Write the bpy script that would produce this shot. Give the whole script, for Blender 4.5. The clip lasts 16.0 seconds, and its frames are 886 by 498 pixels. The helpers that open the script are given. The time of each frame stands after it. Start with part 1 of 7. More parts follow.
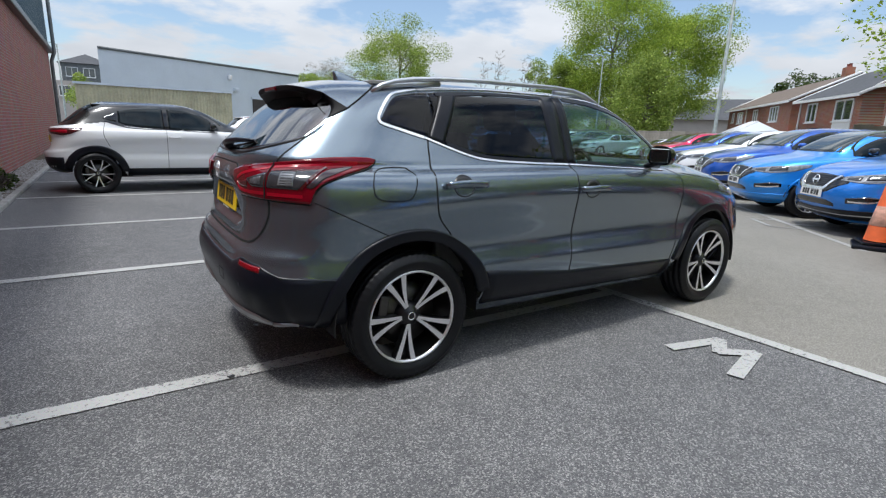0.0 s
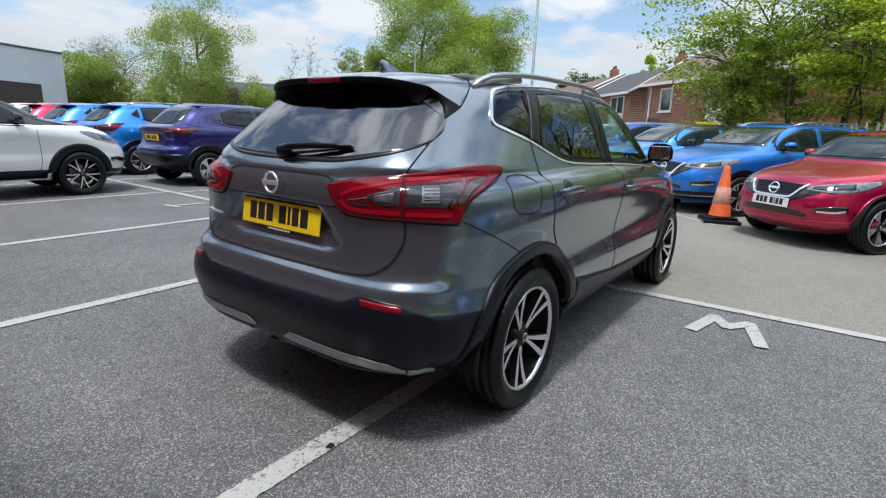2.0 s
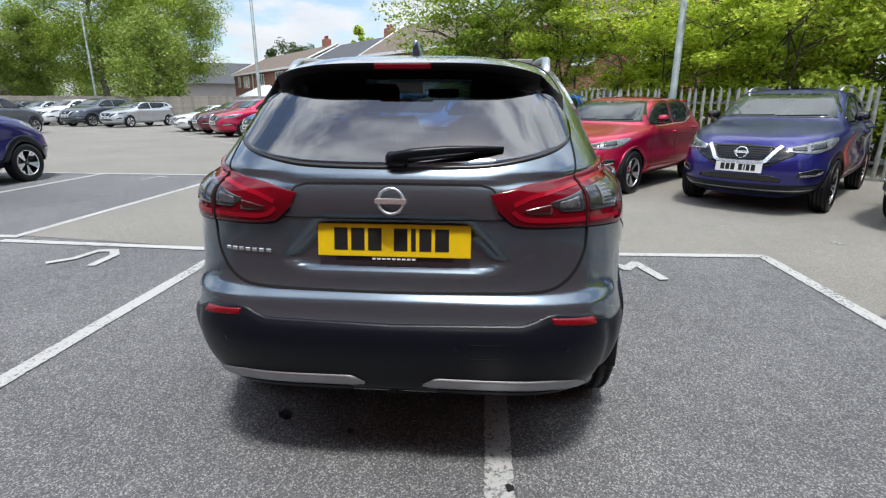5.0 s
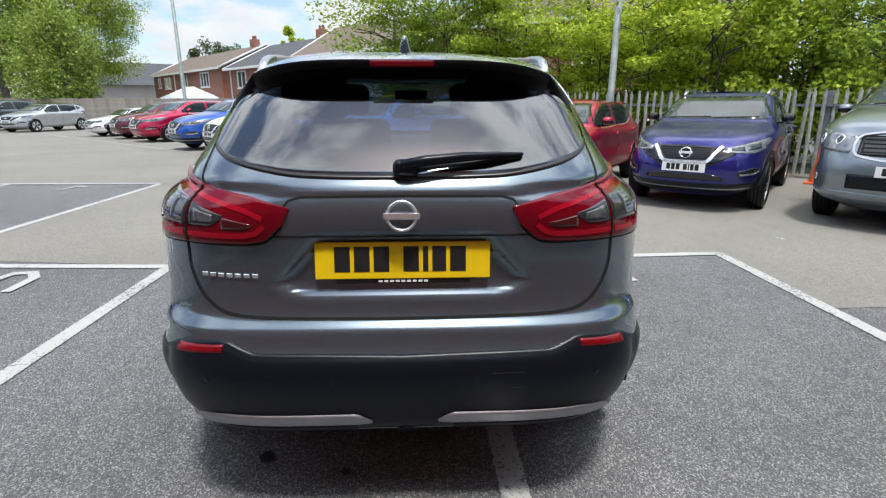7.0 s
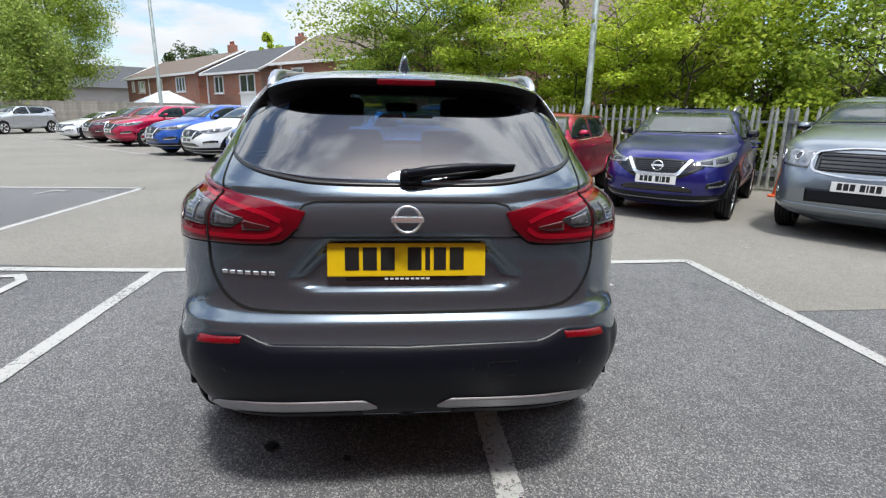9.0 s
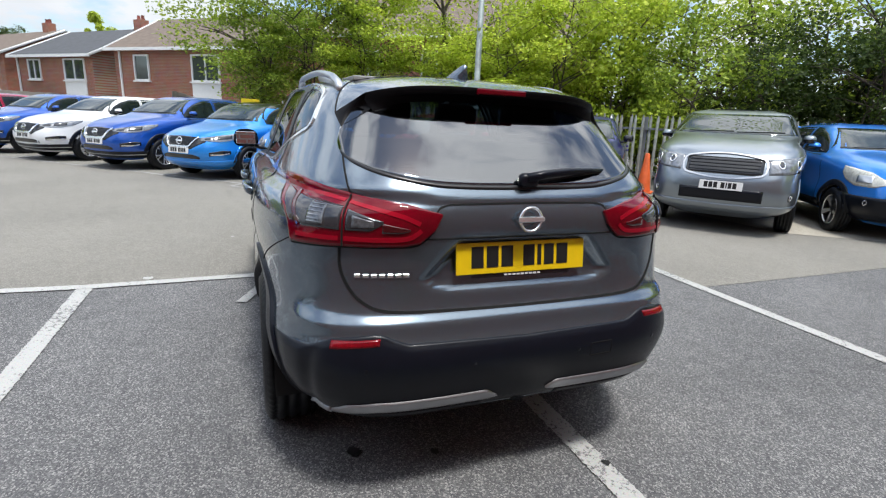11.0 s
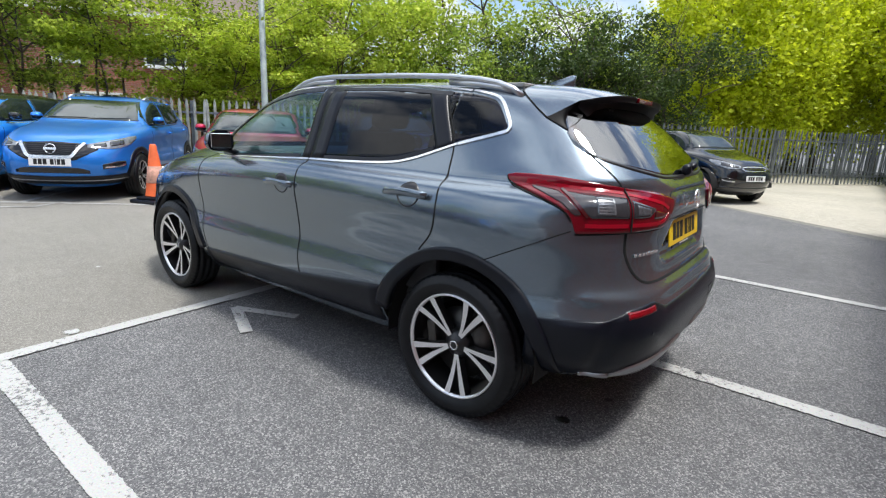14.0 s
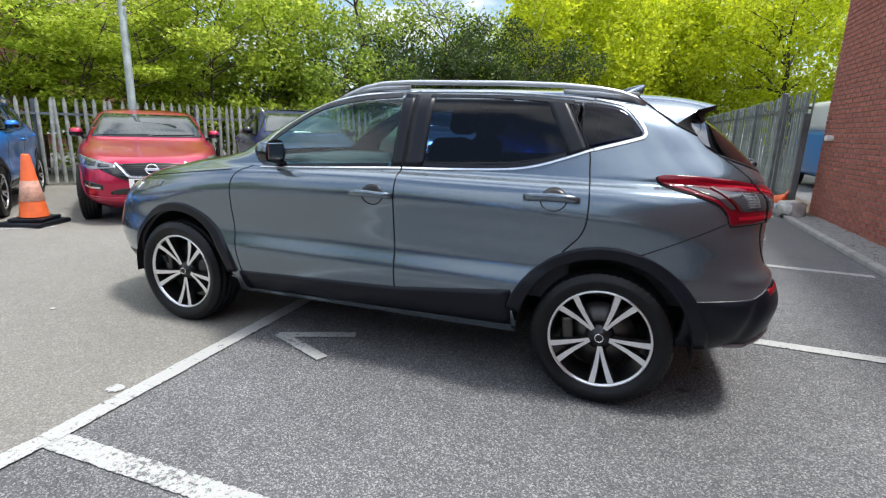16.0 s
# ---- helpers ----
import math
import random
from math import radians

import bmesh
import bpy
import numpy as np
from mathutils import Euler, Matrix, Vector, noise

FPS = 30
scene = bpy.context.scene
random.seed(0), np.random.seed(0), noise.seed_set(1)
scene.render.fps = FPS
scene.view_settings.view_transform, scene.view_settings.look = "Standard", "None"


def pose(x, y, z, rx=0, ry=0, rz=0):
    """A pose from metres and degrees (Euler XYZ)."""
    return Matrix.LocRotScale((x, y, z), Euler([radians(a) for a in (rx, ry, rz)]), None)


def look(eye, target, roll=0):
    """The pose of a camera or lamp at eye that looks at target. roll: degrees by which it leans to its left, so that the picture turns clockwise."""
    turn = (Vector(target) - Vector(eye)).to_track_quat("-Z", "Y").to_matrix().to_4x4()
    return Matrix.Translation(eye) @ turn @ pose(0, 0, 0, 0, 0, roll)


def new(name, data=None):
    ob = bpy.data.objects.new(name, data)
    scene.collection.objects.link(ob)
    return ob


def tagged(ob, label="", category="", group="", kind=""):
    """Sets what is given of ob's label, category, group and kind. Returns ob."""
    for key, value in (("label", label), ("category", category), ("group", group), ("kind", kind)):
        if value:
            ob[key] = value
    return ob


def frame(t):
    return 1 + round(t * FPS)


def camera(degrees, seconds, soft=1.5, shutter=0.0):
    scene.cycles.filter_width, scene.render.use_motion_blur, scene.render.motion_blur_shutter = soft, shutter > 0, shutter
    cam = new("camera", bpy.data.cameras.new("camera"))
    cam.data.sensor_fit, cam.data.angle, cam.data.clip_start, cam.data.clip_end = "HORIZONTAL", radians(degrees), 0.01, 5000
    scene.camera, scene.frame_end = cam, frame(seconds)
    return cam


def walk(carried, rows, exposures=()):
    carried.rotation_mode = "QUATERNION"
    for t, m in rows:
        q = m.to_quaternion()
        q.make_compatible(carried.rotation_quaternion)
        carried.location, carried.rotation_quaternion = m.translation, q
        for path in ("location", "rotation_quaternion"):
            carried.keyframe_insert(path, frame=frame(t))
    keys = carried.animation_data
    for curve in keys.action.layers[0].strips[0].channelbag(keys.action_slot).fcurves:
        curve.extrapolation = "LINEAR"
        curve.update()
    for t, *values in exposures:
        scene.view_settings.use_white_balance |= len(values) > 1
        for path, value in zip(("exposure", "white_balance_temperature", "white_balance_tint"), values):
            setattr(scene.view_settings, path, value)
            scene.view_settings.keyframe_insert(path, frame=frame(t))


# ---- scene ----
cam = camera(82.3, 16.0, soft=1.25)
PATH = [
    (0, (-1.221, -2.975, 1.268), (-0.151, -1.348, 0.813), 2.0),
    (0.5, (-1.488, -2.76, 1.257), (-0.285, -1.227, 0.806), 2.1),
    (1, (-1.72, -2.464, 1.266), (-0.378, -1.055, 0.806), 2.3),
    (1.5, (-1.867, -2.129, 1.272), (-0.394, -0.856, 0.812), 2.3),
    (2, (-2.022, -1.809, 1.273), (-0.44, -0.677, 0.807), 2.1),
    (2.5, (-2.108, -1.489, 1.281), (-0.431, -0.511, 0.802), 1.8),
    (3, (-2.152, -1.174, 1.302), (-0.395, -0.355, 0.808), 1.2),
    (3.5, (-2.261, -0.895, 1.315), (-0.44, -0.248, 0.797), 0.5),
    (4, (-2.331, -0.667, 1.327), (-0.463, -0.2, 0.785), 0.1),
    (6.5, (-2.295, -0.048, 1.331), (-0.371, -0.131, 0.793), 0.2),
    (7, (-2.147, -0.052, 1.327), (-0.224, -0.141, 0.785), 0.1),
    (7.5, (-2.098, -0.059, 1.319), (-0.174, -0.149, 0.782), 0.0),
    (8, (-2.099, -0.053, 1.321), (-0.173, -0.156, 0.791), 0.2),
    (8.5, (-2.162, -0.027, 1.334), (-0.235, -0.158, 0.816), 0.6),
    (9, (-2.31, 0.033, 1.347), (-0.384, -0.147, 0.839), 1.2),
    (11.5, (-2.176, 1.218, 1.349), (-0.444, 0.34, 0.867), 3.2),
    (12, (-2.066, 1.528, 1.347), (-0.424, 0.484, 0.884), 3.7),
    (12.5, (-1.945, 1.832, 1.34), (-0.403, 0.643, 0.884), 3.7),
    (13, (-1.714, 2.082, 1.332), (-0.28, 0.767, 0.867), 3.3),
    (13.5, (-1.489, 2.333, 1.298), (-0.172, 0.901, 0.834), 3.0),
    (14, (-1.253, 2.581, 1.302), (-0.064, 1.043, 0.832), 2.6),
    (14.5, (-0.96, 2.755, 1.307), (0.101, 1.126, 0.835), 2.3),
    (15, (-0.674, 2.963, 1.301), (0.258, 1.257, 0.832), 2.1),
    (15.5, (-0.404, 3.164, 1.313), (0.404, 1.395, 0.85), 1.9),
    (16, (-0.073, 3.274, 1.304), (0.6, 1.448, 0.843), 1.8),
]


walk(cam, [(t, look(eye, target, roll)) for t, eye, target, roll in PATH], [(0, 0.10, 6250, 9), (4, 0.33, 6300, 9), (8, 0.43, 6400, 9), (11.5, 0.40, 6400, 9), (16, 0.54, 6400, 9)])

# ---- world and sun ----
SUN_EL, SUN_AZ = radians(72.5), radians(190)  # the sun stands high behind the car, veiled; azimuth counted from +x towards +y
world = bpy.data.worlds.new("world")
scene.world = world
world.use_nodes = True
wn, wl = world.node_tree.nodes, world.node_tree.links
wn.clear()
sky = wn.new("ShaderNodeTexSky")
sky.sky_type, sky.sun_disc, sky.sun_elevation, sky.sun_rotation = "NISHITA", False, SUN_EL, radians(90) - SUN_AZ
sky.air_density, sky.dust_density, sky.ozone_density = 1.0, 1.2, 1.0
w_co = wn.new("ShaderNodeTexCoord")
w_dir, w_low, w_flat, w_map = (wn.new("ShaderNode" + k) for k in ("SeparateXYZ", "Math", "CombineXYZ", "Mapping"))
w_low.operation, w_low.inputs[1].default_value = "ADD", 0.20
w_u, w_v = wn.new("ShaderNodeMath"), wn.new("ShaderNodeMath")
w_u.operation = w_v.operation = "DIVIDE"
wl.new(w_co.outputs["Generated"], w_dir.inputs["Vector"])
wl.new(w_dir.outputs["Z"], w_low.inputs[0])
for axis, node in (("X", w_u), ("Y", w_v)):
    wl.new(w_dir.outputs[axis], node.inputs[0])
    wl.new(w_low.outputs[0], node.inputs[1])
    wl.new(node.outputs[0], w_flat.inputs[axis])
w_map.inputs["Location"].default_value = (0.35, 0.1, 0.0)
w_big = wn.new("ShaderNodeTexNoise")
w_big.inputs["Scale"].default_value, w_big.inputs["Detail"].default_value, w_big.inputs["Roughness"].default_value = 1.7, 9, 0.56
w_ramp = wn.new("ShaderNodeValToRGB")
w_ramp.color_ramp.elements[0].position, w_ramp.color_ramp.elements[1].position = 0.45, 0.56
w_ramp.color_ramp.elements[0].color = (0.03, 0.03, 0.03, 1)
w_tone = wn.new("ShaderNodeTexNoise")
w_tone.inputs["Scale"].default_value, w_tone.inputs["Detail"].default_value = 2.6, 6
w_cloud = wn.new("ShaderNodeMixRGB")
w_cloud.inputs[1].default_value, w_cloud.inputs[2].default_value = (6.6, 7.0, 7.6, 1), (9.8, 9.9, 10.2, 1)
w_mix = wn.new("ShaderNodeMixRGB")
w_bg = wn.new("ShaderNodeBackground")
w_bg.inputs["Strength"].default_value = 0.15
w_out = wn.new("ShaderNodeOutputWorld")
wl.new(w_flat.outputs["Vector"], w_map.inputs["Vector"])
wl.new(w_map.outputs["Vector"], w_big.inputs["Vector"])
wl.new(w_map.outputs["Vector"], w_tone.inputs["Vector"])
w_cover = wn.new("ShaderNodeMath")  # the cloud thins out a little towards -y
w_cover.operation = "MULTIPLY_ADD"
w_cover.inputs[1].default_value = 0.01
wl.new(w_dir.outputs["Y"], w_cover.inputs[0])
wl.new(w_big.outputs["Fac"], w_cover.inputs[2])
wl.new(w_cover.outputs[0], w_ramp.inputs["Fac"])
wl.new(w_tone.outputs["Fac"], w_cloud.inputs["Fac"])
wl.new(w_ramp.outputs["Color"], w_mix.inputs["Fac"])
wl.new(sky.outputs["Color"], w_mix.inputs[1])
w_up = wn.new("ShaderNodeSeparateXYZ")
w_gain = wn.new("ShaderNodeMapRange")
w_gain.inputs["From Min"].default_value, w_gain.inputs["From Max"].default_value = 0.1, 0.95
w_gain.inputs["To Min"].default_value, w_gain.inputs["To Max"].default_value = 0.51, 1.38
w_scale = wn.new("ShaderNodeVectorMath")
w_scale.operation = "SCALE"
wl.new(w_co.outputs["Generated"], w_up.inputs["Vector"])
wl.new(w_up.outputs["Z"], w_gain.inputs["Value"])
wl.new(w_cloud.outputs["Color"], w_scale.inputs[0])
wl.new(w_gain.outputs["Result"], w_scale.inputs["Scale"])
wl.new(w_scale.outputs["Vector"], w_mix.inputs[2])
wl.new(w_mix.outputs["Color"], w_bg.inputs["Color"])
wl.new(w_bg.outputs["Background"], w_out.inputs["Surface"])
sun = new("sun", bpy.data.lights.new("sun", "SUN"))
sun.data.energy, sun.data.angle, sun.data.color = 2.65, radians(8.0), (1.0, 0.975, 0.93)
sun.matrix_world = look((0, 0, 30), (-30 * math.cos(SUN_AZ) / math.tan(SUN_EL), -30 * math.sin(SUN_AZ) / math.tan(SUN_EL), 0))


# ---- materials ----
def mat(name, color, rough=0.5, metal=0.0, coat=0.0, vary=0.0, vscale=4.0, bump=0.0, bscale=60.0, spec=0.5, alpha=None, emit=0.0,
        trans=0.0, color2=None, rvary=0.0, each=0.0):
    """A procedural material: base colour varied at two scales, roughness variation and fine relief."""
    m = bpy.data.materials.new(name)
    m.use_nodes = True
    nt = m.node_tree
    b = nt.nodes["Principled BSDF"]
    b.inputs["Base Color"].default_value = (*color, 1)
    b.inputs["Roughness"].default_value = rough
    b.inputs["Metallic"].default_value = metal
    b.inputs["Coat Weight"].default_value = coat
    b.inputs["Coat Roughness"].default_value = 0.03
    b.inputs["Specular IOR Level"].default_value = spec
    b.inputs["Transmission Weight"].default_value = trans
    if emit:
        b.inputs["Emission Color"].default_value = (*color, 1)
        b.inputs["Emission Strength"].default_value = emit
    co = nt.nodes.new("ShaderNodeTexCoord")
    if vary or color2 or rvary or each:
        n1, n2 = nt.nodes.new("ShaderNodeTexNoise"), nt.nodes.new("ShaderNodeTexNoise")
        n1.inputs["Scale"].default_value, n1.inputs["Detail"].default_value = vscale, 6
        n2.inputs["Scale"].default_value, n2.inputs["Detail"].default_value = vscale * 11, 4
        nt.links.new(co.outputs["Object"], n1.inputs["Vector"])
        nt.links.new(co.outputs["Object"], n2.inputs["Vector"])
        add = nt.nodes.new("ShaderNodeMath")
        add.operation = "MULTIPLY_ADD"
        add.inputs[1].default_value = 0.45
        nt.links.new(n2.outputs["Fac"], add.inputs[0])
        nt.links.new(n1.outputs["Fac"], add.inputs[2])
        rng = nt.nodes.new("ShaderNodeMapRange")
        rng.inputs["From Min"].default_value, rng.inputs["From Max"].default_value = 0.5, 0.95
        nt.links.new(add.outputs[0], rng.inputs["Value"])
        mix = nt.nodes.new("ShaderNodeMixRGB")
        dark = color2 if color2 else tuple(c * (1 - vary) for c in color)
        lite = color if color2 else tuple(min(1, c * (1 + vary)) for c in color)
        mix.inputs[1].default_value, mix.inputs[2].default_value = (*dark, 1), (*lite, 1)
        nt.links.new(rng.outputs["Result"], mix.inputs["Fac"])
        last = mix.outputs["Color"]
        if each:
            info, hsv = nt.nodes.new("ShaderNodeObjectInfo"), nt.nodes.new("ShaderNodeHueSaturation")
            r2 = nt.nodes.new("ShaderNodeMapRange")
            r2.inputs["To Min"].default_value, r2.inputs["To Max"].default_value = 1 - each, 1 + each
            nt.links.new(info.outputs["Random"], r2.inputs["Value"])
            nt.links.new(r2.outputs["Result"], hsv.inputs["Value"])
            nt.links.new(last, hsv.inputs["Color"])
            last = hsv.outputs["Color"]
        nt.links.new(last, b.inputs["Base Color"])
        if rvary:
            r3 = nt.nodes.new("ShaderNodeMapRange")
            r3.inputs["From Min"].default_value, r3.inputs["From Max"].default_value = 0.5, 0.95
            r3.inputs["To Min"].default_value, r3.inputs["To Max"].default_value = max(0, rough - rvary), min(1, rough + rvary)
            nt.links.new(add.outputs[0], r3.inputs["Value"])
            nt.links.new(r3.outputs["Result"], b.inputs["Roughness"])
    if bump:
        n3, bp = nt.nodes.new("ShaderNodeTexNoise"), nt.nodes.new("ShaderNodeBump")
        n3.inputs["Scale"].default_value, n3.inputs["Detail"].default_value = bscale, 5
        bp.inputs["Strength"].default_value, bp.inputs["Distance"].default_value = bump, 0.01
        nt.links.new(co.outputs["Object"], n3.inputs["Vector"])
        nt.links.new(n3.outputs["Fac"], bp.inputs["Height"])
        nt.links.new(bp.outputs["Normal"], b.inputs["Normal"])
    return m


def glass_mat(name, color, clear, f0=0.05, rough=0.01):
    """Car and window glass: a mirror-like gloss over a tinted see-through pane; the facing weight drives the gloss alone."""
    m = bpy.data.materials.new(name)
    m.use_nodes = True
    nt = m.node_tree
    nt.nodes.clear()
    out, tr, gl, mx, lw, pw, ma = (nt.nodes.new("ShaderNode" + k) for k in ("OutputMaterial", "BsdfTransparent", "BsdfGlossy", "MixShader", "LayerWeight", "Math", "Math"))
    tr.inputs["Color"].default_value = (*[c * clear for c in color], 1)
    gl.inputs["Roughness"].default_value = rough
    lw.inputs["Blend"].default_value = 0.5
    pw.operation, ma.operation = "POWER", "MULTIPLY_ADD"
    pw.inputs[1].default_value = 4.0
    ma.inputs[1].default_value, ma.inputs[2].default_value = 1 - f0, f0
    nt.links.new(lw.outputs["Facing"], pw.inputs[0])
    nt.links.new(pw.outputs[0], ma.inputs[0])
    nt.links.new(ma.outputs[0], mx.inputs["Fac"])
    nt.links.new(tr.outputs["BSDF"], mx.inputs[1])
    nt.links.new(gl.outputs["BSDF"], mx.inputs[2])
    nt.links.new(mx.outputs["Shader"], out.inputs["Surface"])
    return m


def asphalt(name, dark, lite, stone, big, rough=0.85, grain=190.0, patch=1.0):
    """Tarmac: bound chippings of mixed tone, wide stains, and a rough relief."""
    m = bpy.data.materials.new(name)
    m.use_nodes = True
    nt = m.node_tree
    b = nt.nodes["Principled BSDF"]
    b.inputs["Specular IOR Level"].default_value = 0.35
    co = nt.nodes.new("ShaderNodeTexCoord")
    v, n1, n2, n3 = nt.nodes.new("ShaderNodeTexVoronoi"), *(nt.nodes.new("ShaderNodeTexNoise") for _ in range(3))
    v.inputs["Scale"].default_value = grain
    n1.inputs["Scale"].default_value, n1.inputs["Detail"].default_value = 0.55 * patch, 7
    n2.inputs["Scale"].default_value, n2.inputs["Detail"].default_value = 7.0, 6
    n3.inputs["Scale"].default_value, n3.inputs["Detail"].default_value = grain * 0.45, 3
    for n in (v, n1, n2, n3):
        nt.links.new(co.outputs["Object"], n.inputs["Vector"])
    sep = nt.nodes.new("ShaderNodeSeparateColor")
    nt.links.new(v.outputs["Color"], sep.inputs["Color"])
    ramp = nt.nodes.new("ShaderNodeValToRGB")
    e = ramp.color_ramp.elements
    e[0].position, e[0].color, e[1].position, e[1].color = 0.0, (*dark, 1), 1.0, (*stone, 1)
    mid = e.new(0.7)
    mid.color = (*lite, 1)
    nt.links.new(sep.outputs[0], ramp.inputs["Fac"])
    m1 = nt.nodes.new("ShaderNodeMixRGB")
    m1.blend_type = "MULTIPLY"
    m1.inputs["Fac"].default_value = 1.0
    r1 = nt.nodes.new("ShaderNodeValToRGB")
    f = r1.color_ramp.elements
    f[0].position, f[0].color, f[1].position, f[1].color = 0.32, (1 - big, 1 - big, 1 - big, 1), 0.68, (1 + big, 1 + big * 0.97, 1 + big * 0.93, 1)
    addn = nt.nodes.new("ShaderNodeMath")
    addn.operation = "MULTIPLY_ADD"
    addn.inputs[1].default_value, addn.inputs[2].default_value = 0.35, 0.0
    nt.links.new(n2.outputs["Fac"], addn.inputs[0])
    addm = nt.nodes.new("ShaderNodeMath")
    addm.operation = "MULTIPLY_ADD"
    addm.inputs[1].default_value = 0.65
    nt.links.new(n1.outputs["Fac"], addm.inputs[0])
    nt.links.new(addn.outputs[0], addm.inputs[2])
    nt.links.new(addm.outputs[0], r1.inputs["Fac"])
    nt.links.new(ramp.outputs["Color"], m1.inputs[1])
    nt.links.new(r1.outputs["Color"], m1.inputs[2])
    nt.links.new(m1.outputs["Color"], b.inputs["Base Color"])
    b.inputs["Roughness"].default_value = rough
    bp = nt.nodes.new("ShaderNodeBump")
    bp.inputs["Strength"].default_value, bp.inputs["Distance"].default_value = 0.55, 0.006
    bm_mix = nt.nodes.new("ShaderNodeMath")
    bm_mix.operation = "MULTIPLY_ADD"
    bm_mix.inputs[1].default_value = -0.7
    nt.links.new(v.outputs["Distance"], bm_mix.inputs[0])
    nt.links.new(n3.outputs["Fac"], bm_mix.inputs[2])
    nt.links.new(bm_mix.outputs[0], bp.inputs["Height"])
    nt.links.new(bp.outputs["Normal"], b.inputs["Normal"])
    return m


def worn_paint(name, color, under, wear=0.5):
    """Road paint, flaked off to the tarmac in places."""
    m = bpy.data.materials.new(name)
    m.use_nodes = True
    nt = m.node_tree
    b = nt.nodes["Principled BSDF"]
    b.inputs["Roughness"].default_value = 0.7
    co, n1, n2 = nt.nodes.new("ShaderNodeTexCoord"), nt.nodes.new("ShaderNodeTexNoise"), nt.nodes.new("ShaderNodeTexNoise")
    n1.inputs["Scale"].default_value, n1.inputs["Detail"].default_value = 48.0, 8
    n1.inputs["Roughness"].default_value = 0.7
    n2.inputs["Scale"].default_value, n2.inputs["Detail"].default_value = 1.6, 3
    for n in (n1, n2):
        nt.links.new(co.outputs["Object"], n.inputs["Vector"])
    mul = nt.nodes.new("ShaderNodeMath")
    mul.operation = "MULTIPLY_ADD"
    mul.inputs[1].default_value = 0.35
    nt.links.new(n2.outputs["Fac"], mul.inputs[0])
    nt.links.new(n1.outputs["Fac"], mul.inputs[2])
    r = nt.nodes.new("ShaderNodeValToRGB")
    e = r.color_ramp.elements
    e[0].position, e[0].color, e[1].position, e[1].color = wear, (*under, 1), wear + 0.07, (*color, 1)
    nt.links.new(mul.outputs[0], r.inputs["Fac"])
    n4, m4 = nt.nodes.new("ShaderNodeTexNoise"), nt.nodes.new("ShaderNodeMixRGB")
    n4.inputs["Scale"].default_value, n4.inputs["Detail"].default_value = 120.0, 3
    m4.blend_type = "MULTIPLY"
    m4.inputs["Fac"].default_value = 0.45
    nt.links.new(co.outputs["Object"], n4.inputs["Vector"])
    nt.links.new(r.outputs["Color"], m4.inputs[1])
    nt.links.new(n4.outputs["Color"], m4.inputs[2])
    nt.links.new(m4.outputs["Color"], b.inputs["Base Color"])
    bp = nt.nodes.new("ShaderNodeBump")
    bp.inputs["Strength"].default_value, bp.inputs["Distance"].default_value = 0.5, 0.005
    nt.links.new(n4.outputs["Fac"], bp.inputs["Height"])
    nt.links.new(bp.outputs["Normal"], b.inputs["Normal"])
    return m


def leaf_mat(name, color, yellow):
    """Leaves: light and dark ones by island, letting some light through."""
    m = bpy.data.materials.new(name)
    m.use_nodes = True
    nt = m.node_tree
    b = nt.nodes["Principled BSDF"]
    out = nt.nodes["Material Output"]
    b.inputs["Roughness"].default_value = 0.55
    geo, ramp = nt.nodes.new("ShaderNodeNewGeometry"), nt.nodes.new("ShaderNodeValToRGB")
    e = ramp.color_ramp.elements
    e[0].color, e[1].color = (*[c * 0.65 for c in color], 1), (*yellow, 1)
    e.new(0.55).color = (*color, 1)
    nt.links.new(geo.outputs["Random Per Island"], ramp.inputs["Fac"])
    nt.links.new(ramp.outputs["Color"], b.inputs["Base Color"])
    t, mx = nt.nodes.new("ShaderNodeBsdfTranslucent"), nt.nodes.new("ShaderNodeMixShader")
    mx.inputs["Fac"].default_value = 0.5
    nt.links.new(ramp.outputs["Color"], t.inputs["Color"])
    nt.links.new(b.outputs["BSDF"], mx.inputs[1])
    nt.links.new(t.outputs["BSDF"], mx.inputs[2])
    nt.links.new(mx.outputs["Shader"], out.inputs["Surface"])
    return m


